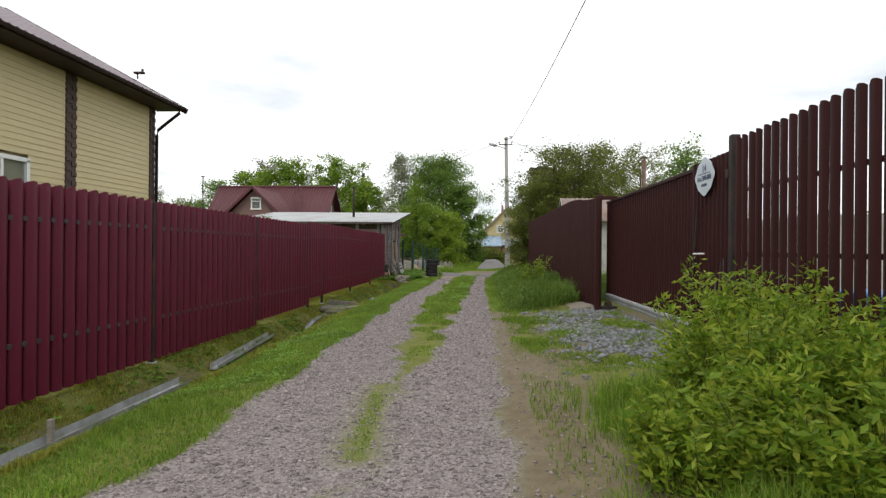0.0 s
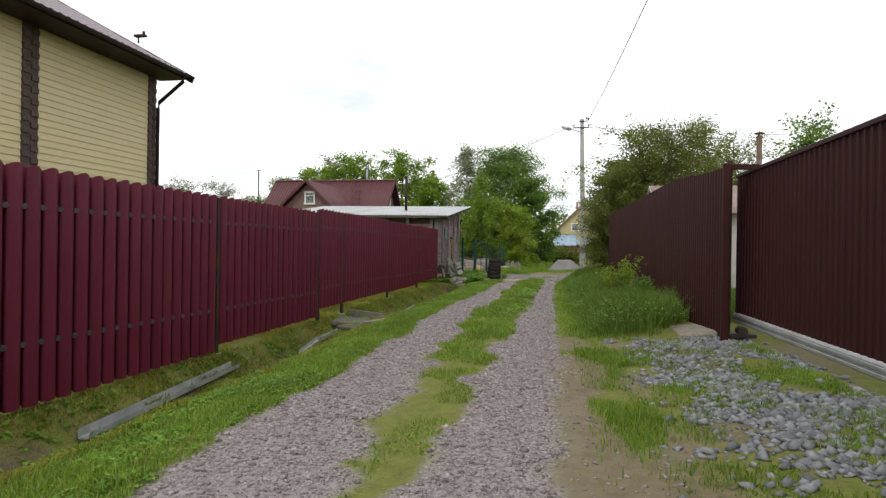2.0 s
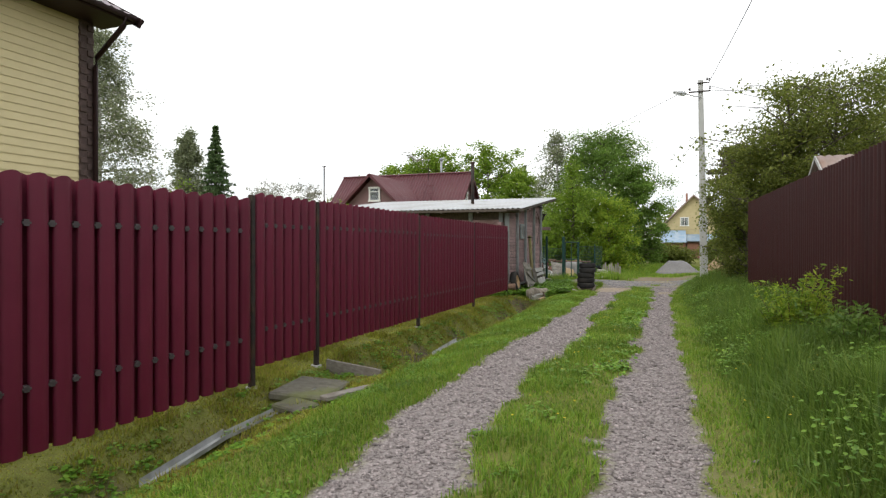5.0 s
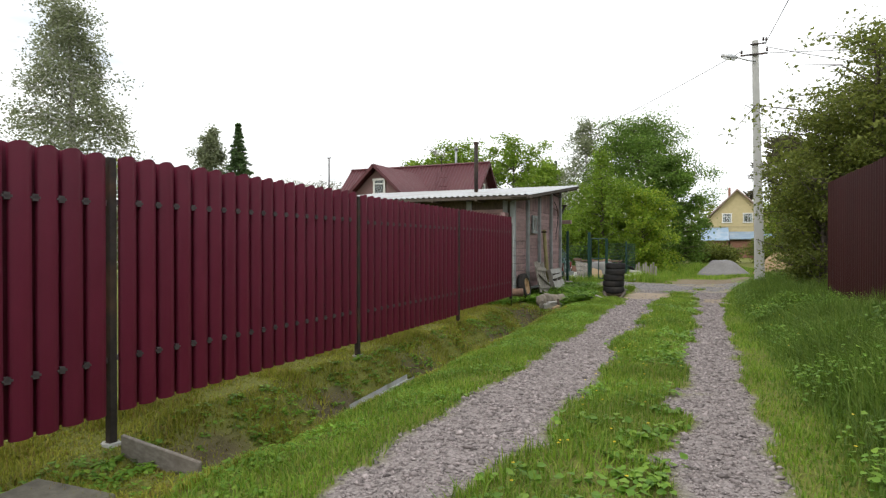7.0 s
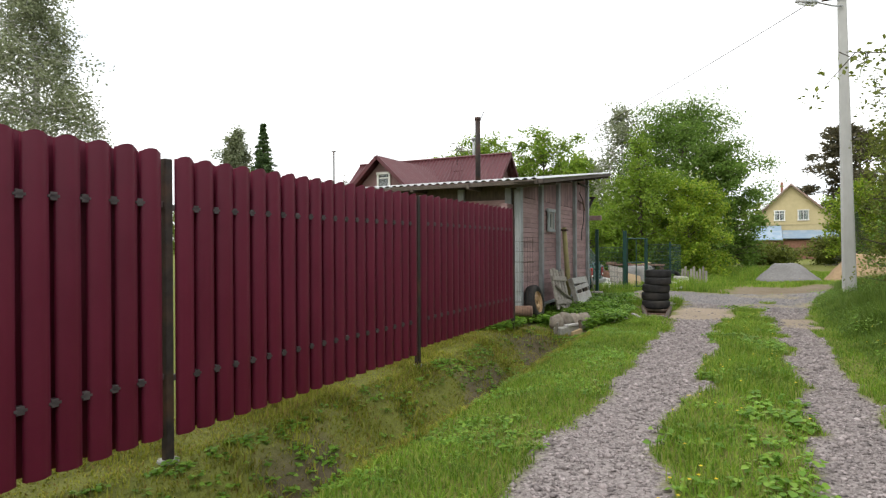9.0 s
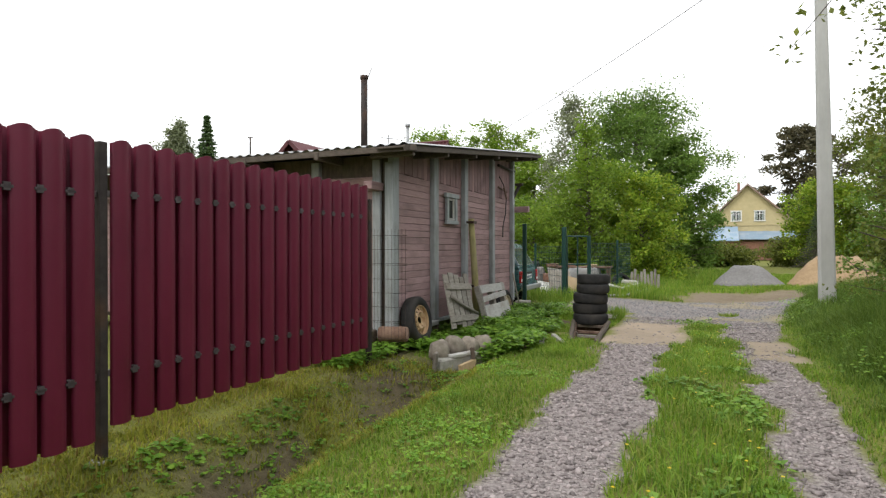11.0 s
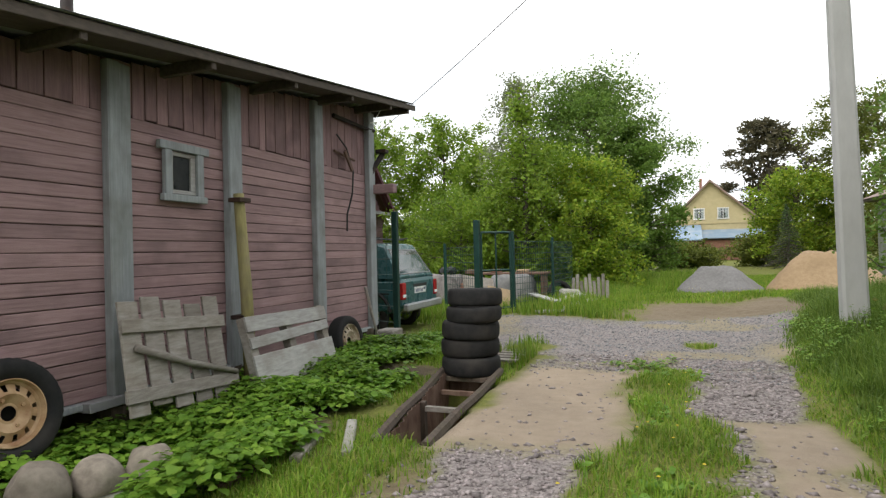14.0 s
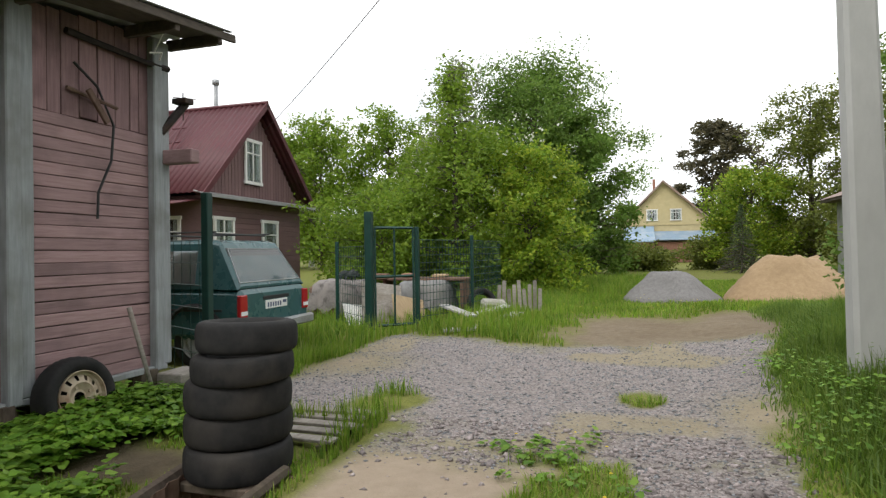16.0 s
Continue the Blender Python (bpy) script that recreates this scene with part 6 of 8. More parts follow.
solo("tyre", tyre_shape(Matrix.Translation((-2.95, 38.3, 0.12)) @ Euler((radians(70), 0, radians(30))).to_matrix().to_4x4(), 0.30, 0.18), M_TYRE, "dark old tyre in the weeds behind the gate", "tyre", smooth=True, at=(-2.95, 38.3, -0.15))
slat_fence = thing("slat_fence", (-2.62, 38.55, -0.06), "low fence of uneven grey wooden slats", "fence")
for i in range(9):
    h = 0.55 + 0.1 * math.sin(i * 2.1)
    part("slat", Shape().box((0, 0, 0), (0.075, 0.02, h), pose(-2.62 + i * 0.10, 38.55 + i * 0.04, h / 2 - 0.06, brng.uniform(-3, 3), brng.uniform(-4, 4), 18), 0.003), M_GREYWOOD, slat_fence, at=(-2.62 + i * 0.10, 38.55 + i * 0.04, -0.06))
for x, y, ln, yw, zz0, tl in ((-2.45, 36.25, 0.85, -12, -0.04, 2), (-2.2, 36.9, 0.9, -25, 0.02, 5), (-2.55, 37.4, 0.8, -40, 0.09, 8), (-3.0, 36.7, 0.9, 50, 0.14, 8), (-2.7, 35.75, 0.6, -60, -0.06, 1)):
    solo("old_plank", Shape().box((0, 0, 0), (0.22, ln, 0.04), pose(x, y, zz0, tl, 2, yw), 0.006), M_WHITEWOOD, "pale grey plank lying in the grass", "plank", "planks by the gate", at=(x, y, zz0 - 0.03))
solo("stone_block", Shape().box((0, 0, 0), (0.5, 0.4, 0.3), pose(-2.6, 37.9, 0.08, 8, 4, 20), 0.05), M_MOSSY, "grey stone block among the weeds", "stone", at=(-2.6, 37.9, -0.1))

# ---------------- the maroon-roofed house behind the shed ----------------
RHX, RHY = -11.4, 43.2
rh = thing("boarded_house", (RHX, RHY, -0.2), "mauve-brown boarded house with a maroon corrugated roof", "house")
part("wall", Shape().box((-15.7, RHY, 1.35), (8.4, 5.3, 3.1), bev=0.01), M_HOUSE_BOARD, rh)
for i in range(17):
    part("board", Shape().box((-11.475, RHY, 0.2 + i * 0.17), (0.03, 5.3, 0.16), bev=0.006), M_HOUSE_BOARD, rh)
part("gable", Shape().add([(-11.5, RHY - 2.65, 2.9), (-11.5, RHY + 2.65, 2.9), (-11.5, RHY, 5.85), (-11.7, RHY - 2.65, 2.9), (-11.7, RHY + 2.65, 2.9), (-11.7, RHY, 5.85)], [(0, 1, 2), (5, 4, 3), (0, 2, 5, 3), (1, 4, 5, 2)]), M_HOUSE_BOARD, rh)
for i in range(32):
    y = RHY - 2.5 + i * 0.161
    h = (2.65 - abs(y - RHY)) * 1.1 - 0.06
    if h > 0.1:
        part("gable_board", Shape().box((-11.485, y, 2.95 + h / 2), (0.025, 0.15, h), bev=0.004), M_HOUSE_BOARD, rh)
part("ledge", Shape().box((0, 0, 0), (0.45, 6.1, 0.04), pose(-11.22, RHY, 2.93, 0, 14), 0.01).box((-11.02, RHY, 2.86), (0.04, 6.1, 0.10)), M_TRIM_GREY, rh, "light grey metal ledge under the gable")


def ribbed(p0, u, v, nu, amp, per):
    """A corrugated sheet from p0 along u (ribs repeat) and v."""
    p0, u, v = Vector(p0), Vector(u), Vector(v)
    nrm = u.cross(v).normalized()
    if nrm.z < 0:
        nrm = -nrm
    L = u.length
    s = Shape()
    vs = []
    for i in range(nu + 1):
        p = p0 + u * (i / nu) + nrm * amp * math.sin(2 * math.pi * (L * i / nu) / per)
        vs += [p, p + v, p - nrm * 0.02, p + v - nrm * 0.02]
    fs = []
    for i in range(nu):
        a = i * 4
        fs += [(a, a + 1, a + 5, a + 4), (a + 2, a + 6, a + 7, a + 3), (a, a + 4, a + 6, a + 2), (a + 1, a + 3, a + 7, a + 5)]
    fs += [(0, 2, 3, 1), (nu * 4, nu * 4 + 1, nu * 4 + 3, nu * 4 + 2)]
    return s.add(vs, fs)


for sgn in (-1, 1):
    part("roof", ribbed((-20.3, RHY, 6.08), (9.25, 0, 0), (0, sgn * 3.05, -3.14), 220, 0.022, 0.2), M_RED_ROOF, rh, "maroon corrugated roof", True)
    part("barge_board", Shape().box((0, 0, 0), (0.04, 4.4, 0.16), Matrix.Translation((-11.04, RHY + sgn * 1.53, 4.44)) @ Euler((radians(-45.8 * sgn), 0, 0)).to_matrix().to_4x4()), M_RED_ROOF, rh)
part("ridge_cap", Shape().tube([(-20.3, RHY, 6.10), (-11.03, RHY, 6.10)], 0.06, 8), M_RED_ROOF, rh)
# cross wing that looks along the lane
DX, DY = -15.3, 37.7
part("wing_wall", Shape().add([(DX - 2.1, DY, 0), (DX + 2.1, DY, 0), (DX + 2.1, DY, 3.3), (DX, DY, 5.3), (DX - 2.1, DY, 3.3), (DX - 2.1, RHY, 0), (DX + 2.1, RHY, 0), (DX + 2.1, RHY, 3.3), (DX, RHY, 5.3), (DX - 2.1, RHY, 3.3)], [(0, 1, 2, 3, 4), (1, 6, 7, 2), (5, 0, 4, 9), (9, 8, 7, 6, 5)]), M_HOUSE_BOARD, rh)
for sgn in (-1, 1):
    part("wing_roof", ribbed((DX, DY - 0.4, 5.50), (0, 5.8, 0), (sgn * 2.5, 0, -2.38), 140, 0.022, 0.2), M_RED_ROOF, rh, "maroon corrugated wing roof", True)
    part("wing_barge_board", Shape().box((0, 0, 0), (3.45, 0.04, 0.16), Matrix.Translation((DX + sgn * 1.25, DY - 0.41, 4.24)) @ Euler((0, radians(43.6 * sgn), 0)).to_matrix().to_4x4()), M_RED_ROOF, rh)
part("roof_ladder", Shape().tube([(-13.6, 41.0, 4.1), (-14.0, 42.5, 5.75)], 0.03, 6).tube([(-13.1, 41.0, 4.1), (-13.5, 42.5, 5.75)], 0.03, 6).tube([(-13.5, 41.5, 4.65), (-13.0, 41.5, 4.65)], 0.025, 6).tube([(-13.7, 42.0, 5.2), (-13.2, 42.0, 5.2)], 0.025, 6), M_RED_ROOF, rh)
part("antenna", Shape().tube([(-13.8, 42.6, 5.6), (-13.8, 42.6, 6.5)], 0.02, 5).tube([(-14.2, 42.6, 6.4), (-13.3, 42.6, 6.25)], 0.015, 5), M_STEEL_DARK, rh)
part("flue", Shape().tube([(-13.3, 43.6, 5.6), (-13.3, 43.6, 7.0)], 0.07, 10).tube([(-13.3, 43.6, 7.0), (-13.3, 43.6, 7.15)], 0.12, 10), M_GALV, rh, "grey metal flue", True)


def casement(parent, c, w, h, face, mat_frame, bars=1, curtain=True):
    """A window with casing, bars, panes and a curtain; face: 'x' looks along +x, 'y' along -y."""
    def bx(s, du, dz, su, sz, dep, out):
        if face == "x":
            s.box((c[0] + out, c[1] + du, c[2] + dz), (dep, su, sz))
        else:
            s.box((c[0] + du, c[1] - out, c[2] + dz), (su, dep, sz))
        return s
    s = Shape()
    bx(s, 0, h / 2, w + 0.16, 0.10, 0.06, 0.04)
    bx(s, 0, -h / 2, w + 0.16, 0.10, 0.07, 0.045)
    bx(s, -w / 2, 0, 0.09, h, 0.06, 0.04)
    bx(s, w / 2, 0, 0.09, h, 0.06, 0.04)
    for b in range(bars):
        bx(s, -w / 2 + w * (b + 1) / (bars + 1), 0, 0.045, h, 0.045, 0.035)
    bx(s, 0, h * 0.2, w, 0.04, 0.045, 0.035)
    wo = part("window", s, mat_frame, parent, "white-framed window")
    part("pane", bx(Shape(), 0, 0, w - 0.05, h - 0.05, 0.01, 0.022), M_GLASS, wo)
    # Sheet close behind the pane, painted dark in place of an unlit room.
    part("backing", bx(Shape(), 0, 0, w - 0.02, h - 0.02, 0.008, 0.008), M_DARK, wo)
    if curtain:
        part("curtain", bx(bx(Shape(), -w * 0.33, 0, w * 0.24, h - 0.06, 0.006, 0.0135), w * 0.33, 0, w * 0.24, h - 0.06, 0.006, 0.0135), M_CURTAIN, wo)


casement(rh, (-11.46, RHY - 0.25, 4.15), 0.8, 1.35, "x", M_WHITE)
casement(rh, (-11.45, RHY - 1.75, 1.55), 0.85, 1.45, "x", M_WHITE)
casement(rh, (-11.45, RHY + 0.65, 1.55), 0.85, 1.45, "x", M_WHITE, 0)
casement(rh, (DX + 0.15, DY - 0.01, 4.35), 0.62, 0.75, "y", M_WHITE, 0, False)
casement(rh, (-12.6, RHY - 2.66, 1.6), 0.8, 1.35, "y", M_WHITE)
casement(rh, (-14.6, RHY - 2.66, 1.6), 0.8, 1.35, "y", M_WHITE)
part("porch_roof", ribbed((-14.8, 39.2, 2.55), (3.4, 0, 0), (0, 1.4, 0.25), 60, 0.02, 0.2), M_RED_ROOF, rh, "", True)
part("porch_post", Shape().box((-11.6, 39.3, 1.15), (0.09, 0.09, 2.7)), M_HOUSE_BOARD, rh)
solo("roof_mast", Shape().tube([(-20.5, 41.0, 0.0), (-20.5, 41.0, 6.6)], 0.04, 6).box((-20.5, 41.0, 6.6), (0.3, 0.05, 0.05)), M_STEEL_DARK, "thin grey mast beyond the fence", "mast", at=(-20.5, 41.0, -0.2))

# ---------------- the yellow gabled house at the end ----------------
YHX, YHY = 4.2, 88.0
yh = thing("yellow_house", (YHX, YHY, 0.0), "pale yellow gabled house with a light blue porch roof", "house")
part("wall", Shape().box((YHX + 0.3, YHY + 4.5, 1.54), (8.3, 9.0, 4.1), bev=0.01), M_YELLOW_HOUSE, yh)
part("gable", Shape().add([(YHX - 3.9, YHY, 3.6), (YHX + 4.5, YHY, 3.6), (YHX, YHY, 7.75), (YHX - 3.9, YHY + 9, 3.6), (YHX + 4.5, YHY + 9, 3.6), (YHX, YHY + 9, 7.75)], [(0, 1, 2), (5, 4, 3), (0, 2, 5, 3), (1, 4, 5, 2)]), M_YELLOW_HOUSE, yh)
part("belt_board", Shape().box((YHX + 0.3, YHY - 0.03, 3.55), (8.3, 0.05, 0.10)), M_YELLOW_HOUSE, yh)
for sgn, ex in ((-1, -4.1), (1, 5.1)):
    dz = -4.15 if sgn < 0 else -4.7
    part("roof", Shape().add([(YHX, YHY - 0.5, 7.95), (YHX, YHY + 9.3, 7.95), (YHX + ex, YHY + 9.3, 7.95 + dz), (YHX + ex, YHY - 0.5, 7.95 + dz), (YHX, YHY - 0.5, 7.75), (YHX, YHY + 9.3, 7.75), (YHX + ex, YHY + 9.3, 7.75 + dz), (YHX + ex, YHY - 0.5, 7.75 + dz)], [(0, 1, 2, 3), (7, 6, 5, 4), (0, 3, 7, 4), (3, 2, 6, 7), (0, 4, 5, 1)]), M_RUSTROOF, yh)
part("chimney", Shape().tube([(YHX - 0.7, YHY + 2, 7.2), (YHX - 0.7, YHY + 2, 8.3)], 0.14, 8), M_BRICK, yh)
casement(yh, (YHX - 1.05, YHY - 0.02, 4.55), 0.95, 1.05, "y", M_WHITE)
casement(yh, (YHX + 1.15, YHY - 0.02, 4.55), 0.95, 1.05, "y", M_WHITE)
part("porch_roof", Shape().add([(YHX - 3.8, YHY, 3.45), (YHX - 0.9, YHY, 3.45), (YHX - 0.9, YHY - 2.6, 1.95), (YHX - 3.9, YHY - 2.6, 1.95), (YHX - 3.8, YHY, 3.38), (YHX - 0.9, YHY, 3.38), (YHX - 0.9, YHY - 2.6, 1.88), (YHX - 3.9, YHY - 2.6, 1.88)], [(0, 3, 2, 1), (4, 5, 6, 7), (3, 7, 6, 2), (0, 4, 7, 3), (1, 2, 6, 5)]), M_BLUE_ROOF, yh, "light blue sheet porch roof")
part("porch_roof", Shape().add([(YHX - 0.85, YHY, 2.95), (YHX + 4.7, YHY, 2.95), (YHX + 4.7, YHY - 2.2, 2.1), (YHX - 0.85, YHY - 2.2, 2.1), (YHX - 0.85, YHY, 2.88), (YHX + 4.7, YHY, 2.88), (YHX + 4.7, YHY - 2.2, 2.03), (YHX - 0.85, YHY - 2.2, 2.03)], [(0, 3, 2, 1), (4, 5, 6, 7), (3, 7, 6, 2), (0, 4, 7, 3), (1, 2, 6, 5)]), M_BLUE_ROOF, yh, "light blue sheet porch roof")
part("porch", Shape().box((YHX - 2.3, YHY - 1.2, 0.9), (2.6, 2.0, 1.8)), M_BRICK, yh, "dark red-brown porch")
part("porch_wall", Shape().box((YHX + 1.8, YHY - 1.0, 0.9), (5.2, 1.6, 1.9)), M_BRICK, yh)

# ---------------- small outbuilding and pipe behind the brown fence ----------------
ob2 = thing("outbuilding", (3.6, 23.4, 0.0), "small outbuilding with a rusted gable roof behind the brown fence", "outbuilding")
part("wall", Shape().box((5.9, 23.5, 1.35), (4.4, 2.3, 2.7)), M_WHITEWOOD, ob2)
part("gable", Shape().add([(3.72, 22.35, 2.6), (3.72, 24.65, 2.6), (3.72, 23.5, 3.42), (3.9, 22.35, 2.6), (3.9, 24.65, 2.6), (3.9, 23.5, 3.42)], [(1, 0, 2), (3, 4, 5), (0, 3, 5, 2), (4, 1, 2, 5)]), M_DARKWOOD, ob2)
for sgn in (-1, 1):
    part("roof", ribbed((3.45, 23.5, 3.52), (4.9, 0, 0), (0, sgn * 1.5, -1.02), 60, 0.02, 0.2), M_RUSTROOF, ob2, "rusted pale roof sheet", True)
    part("barge_board", Shape().box((0, 0, 0), (0.03, 1.85, 0.09), Matrix.Translation((3.42, 23.5 + sgn * 0.76, 2.97)) @ Euler((radians(-34 * sgn), 0, 0)).to_matrix().to_4x4()), M_WHITEWOOD, ob2)
part("flue", Shape().tube([(6.55, 22.45, 1.5), (6.55, 22.45, 4.98)], 0.08, 10).tube([(6.55, 22.45, 4.98), (6.55, 22.45, 5.02)], 0.02, 6).turn([(0.0, 0.06), (0.16, 0.0), (0.16, -0.01), (0.0, 0.03)], pose(6.55, 22.45, 5.05), 14), M_RUST, ob2, "rusty flue with a rain cap", True)
yard = thing("yard_house", (5.0, 10.0, 0.0), "pale house wall glimpsed behind the sliding gate", "house")
part("wall", Shape().box((8.3, 13.2, 1.05), (3.2, 4.5, 2.1)), M_WHITEWOOD, yard)
solo("blue_trough", Shape().box((4.0, 3.1, 0.86), (0.5, 4.4, 0.16), bev=0.02).box((4.0, 3.1, 0.4), (0.4, 4.2, 0.8), bev=0.02), M_BLUE, "blue plastic tub seen through the picket gaps", "tub", at=(4.0, 3.1, 0.0))


veranda = thing("veranda_house", (7.6, 48.0, 0.0), "old grey-green wooden veranda with pale arched windows", "house")
part("wall", Shape().box((10.2, 50.0, 1.35), (5.0, 4.0, 3.1), bev=0.01), M_VERANDA, veranda)
part("eaves_board", Shape().box((10.2, 49.9, 2.90), (5.9, 4.9, 0.10), bev=0.01), M_ROOFEDGE, veranda)
part("roof", Shape().add([(7.2, 47.4, 2.96), (13.2, 47.4, 2.96), (13.2, 52.4, 2.96), (7.2, 52.4, 2.96), (9.2, 49.4, 3.9), (11.2, 49.4, 3.9), (11.2, 50.4, 3.9), (9.2, 50.4, 3.9)], [(3, 2, 1, 0), (0, 1, 5, 4), (1, 2, 6, 5), (2, 3, 7, 6), (3, 0, 4, 7), (4, 5, 6, 7)]), M_RUSTROOF, veranda, "rusted hipped roof")
for k in range(5):
    xc = 8.05 + k * 0.95
    arch = [(xc + 0.36 * math.cos(a), 47.97, 2.05 + 0.36 * math.sin(a)) for a in np.linspace(0, math.pi, 11)]
    frame_bars = Shape().tube([(xc + 0.36, 47.97, 0.25)] + arch + [(xc - 0.36, 47.97, 0.25), (xc + 0.36, 47.97, 0.25)], 0.045, 6).tube([(xc, 47.97, 0.25), (xc, 47.97, 2.4)], 0.03, 6).tube([(xc - 0.36, 47.97, 1.6), (xc + 0.36, 47.97, 1.6)], 0.03, 6)
    wv = part("window", frame_bars, M_WHITEWOOD, veranda, "pale arched window frame")
    part("pane", Shape().box((xc, 47.99, 1.2), (0.70, 0.01, 1.85), bev=0.001), M_DULLGLASS, wv)


# ---------------- heaps of sand and screenings ----------------
def heap(name, c, rx, ry, h, material, label, seed, ridge=0.0, top=0.75):
    n = 44
    vs, fs = [(c[0], c[1], c[2] + h * top)], []
    rings = 16
    for r in range(1, rings + 1):
        q = r / rings
        for k in range(n):
            w = 2 * math.pi * k / n
            x, y = c[0] + math.cos(w) * rx * q, c[1] + math.sin(w) * ry * q
            hh = h * min(top, (1 - q) * 1.15 + 0.02)
            wob = noise.noise(Vector((x * 1.1 + seed, y * 1.1, seed))) * 0.22 * h * (1 - q * 0.6) + noise.noise(Vector((x * 4, y * 4, seed))) * 0.05 * h
            vs.append((x + 0.12 * rx * q * noise.noise(Vector((w * 1.5, seed, 0))), y, c[2] + (hh + wob if r < rings else -0.15)))
    for k in range(n):
        fs.append((0, 1 + k, 1 + (k + 1) % n))
        for r in range(rings - 1):
            a, b = 1 + r * n, 1 + (r + 1) * n
            fs.append((a + k, b + k, b + (k + 1) % n, a + (k + 1) % n))
    return solo(name, Shape().add(vs, fs), material, label, "heap", smooth=True, at=c)


heap("gravel_mound", (1.02, 42.4, -0.12), 1.25, 1.1, 0.95, M_SCREEN, "heap of grey stone screenings on the grass", 2, top=0.72)
heap("sand_mound", (3.75, 42.7, -0.12), 1.65, 1.5, 1.45, M_SAND, "heap of yellow-brown sand on the grass", 5, top=0.73)


# ---------------- plants: tools ----------------
R = np.random.RandomState(5)


def blades(x, y, h, width, lean=0.35, rs=R):
    """Grass blades as arrays: five corners and three triangles each."""
    n = len(x)
    z = ground_z(x, y) - 0.01
    a = rs.uniform(0, 2 * np.pi, n)
    dx, dy = np.cos(a), np.sin(a)
    b = a + rs.uniform(-0.6, 0.6, n) + np.pi / 2
    l = np.abs(rs.normal(0, lean, n)) * h
    lx, ly = np.cos(b) * l, np.sin(b) * l
    w = width * rs.uniform(0.7, 1.3, n) / 2
    V = np.empty((n, 5, 3))
    for i, (t, k, s) in enumerate(((0, 0, -1), (0, 0, 1), (0.55, 0.35, -0.8), (0.55, 0.35, 0.8), (1, 1, 0))):
        V[:, i, 0] = x + dx * w * s + lx * k
        V[:, i, 1] = y + dy * w * s + ly * k
        V[:, i, 2] = z + h * t * (1 - 0.25 * (k == 1) * np.minimum(1, l / np.maximum(h, 1e-4)))
    base = np.arange(n)[:, None, None] * 5
    F = (base + np.array([[0, 1, 3], [0, 3, 2], [2, 3, 4]])[None]).reshape(-1, 3)
    return V.reshape(-1, 3), F


def leaves(c, size, rs, up=0.3, fold=0.25, long=1.7):
    """Folded leaves at the points c: four corners and two triangles each."""
    n = len(c)
    d = rs.normal(0, 1, (n, 3))
    d[:, 2] = d[:, 2] * 0.6 + up
    d /= np.linalg.norm(d, axis=1)[:, None]
    r = rs.normal(0, 1, (n, 3))
    s = np.cross(d, r)
    s /= np.linalg.norm(s, axis=1)[:, None] + 1e-6
    nn = np.cross(d, s)
    size = np.broadcast_to(size, (n,)) * rs.uniform(0.65, 1.3, n)
    L, W = (size * long)[:, None], (size * 0.5)[:, None]
    V = np.empty((n, 4, 3))
    V[:, 0] = c
    V[:, 1] = c + d * L * 0.5 + s * W + nn * W * fold
    V[:, 2] = c + d * L
    V[:, 3] = c + d * L * 0.5 - s * W + nn * W * fold
    base = np.arange(n)[:, None, None] * 4
    F = (base + np.array([[0, 1, 2], [0, 2, 3]])[None]).reshape(-1, 3)
    return V.reshape(-1, 3), F


def stuff(name, V, F, material, label, category):
    return tagged(new(name, np_mesh(name, V, F, material)), label, category, kind="stuff")


def field(x0, x1, y0, y1, n, keep, rs=R):
    x, y = rs.uniform(x0, x1, n), rs.uniform(y0, y1, n)
    k = rs.uniform(0, 1, n) < keep(x, y)
    return x[k], y[k]


def bare(x, y):
    g, d, s = covers(x, y)
    return np.clip(1.0 - np.maximum(np.maximum(g, d * 0.8), s) * 1.15, 0, 1) * (1 - pit_mask(x, y))


# short bright grass of the strip beside the track, and the middle ridge
def k_strip(x, y):
    return bare(x, y) * step(-3.1, -2.85, x)


x1, y1 = field(-3.1, -1.5, 0.5, 27.2, 150000, k_strip)
keep = (R.uniform(0, 1, len(x1)) < np.clip(1.25 - y1 / 45, 0.3, 1))
x1, y1 = x1[keep], y1[keep]
h1 = (0.030 + 0.045 * vnoise(x1, y1, 0.6, 21)) * R.uniform(0.6, 1.5, len(x1))
V1, F1 = blades(x1, y1, h1, 0.008, 0.7)
x2, y2 = field(-1.45, 0.2, 2.0, 31.9, 120000, lambda x, y: bare(x, y) * step(0.55, 0.85, bare(x, y)) * step(0.30, 0.5, vnoise(x, y, 0.4, 22) + 0.35 * step(7, 14, y)))
h2 = (0.03 + 0.075 * vnoise(x2, y2, 0.5, 23) * step(5, 13, y2)) * R.uniform(0.6, 1.5, len(x2))
V2, F2 = blades(x2, y2, h2, 0.008, 0.7)
stuff("grass_strip", V1, F1, L_GRASS, "short bright green grass beside the gravel tracks", "grass")
stuff("grass_ridge", V2, F2, L_GRASS, "green grass ridge between the gravel wheel tracks", "grass")
# mossy bank below the fence
x3, y3 = field(-4.9, -2.9, 1.0, 25.3, 190000, lambda x, y: bare(x, y) * (0.65 + 0.35 * step(0.35, 0.6, vnoise(x, y, 0.8, 24))))
h3 = (0.015 + 0.075 * vnoise(x3, y3, 0.3, 25) ** 1.5) * R.uniform(0.6, 1.6, len(x3))
V3, F3 = blades(x3, y3, h3, 0.010, 0.7)
stuff("mossy_grass", V3, F3, L_MOSS, "short yellowish mossy grass along the fence foot", "grass")


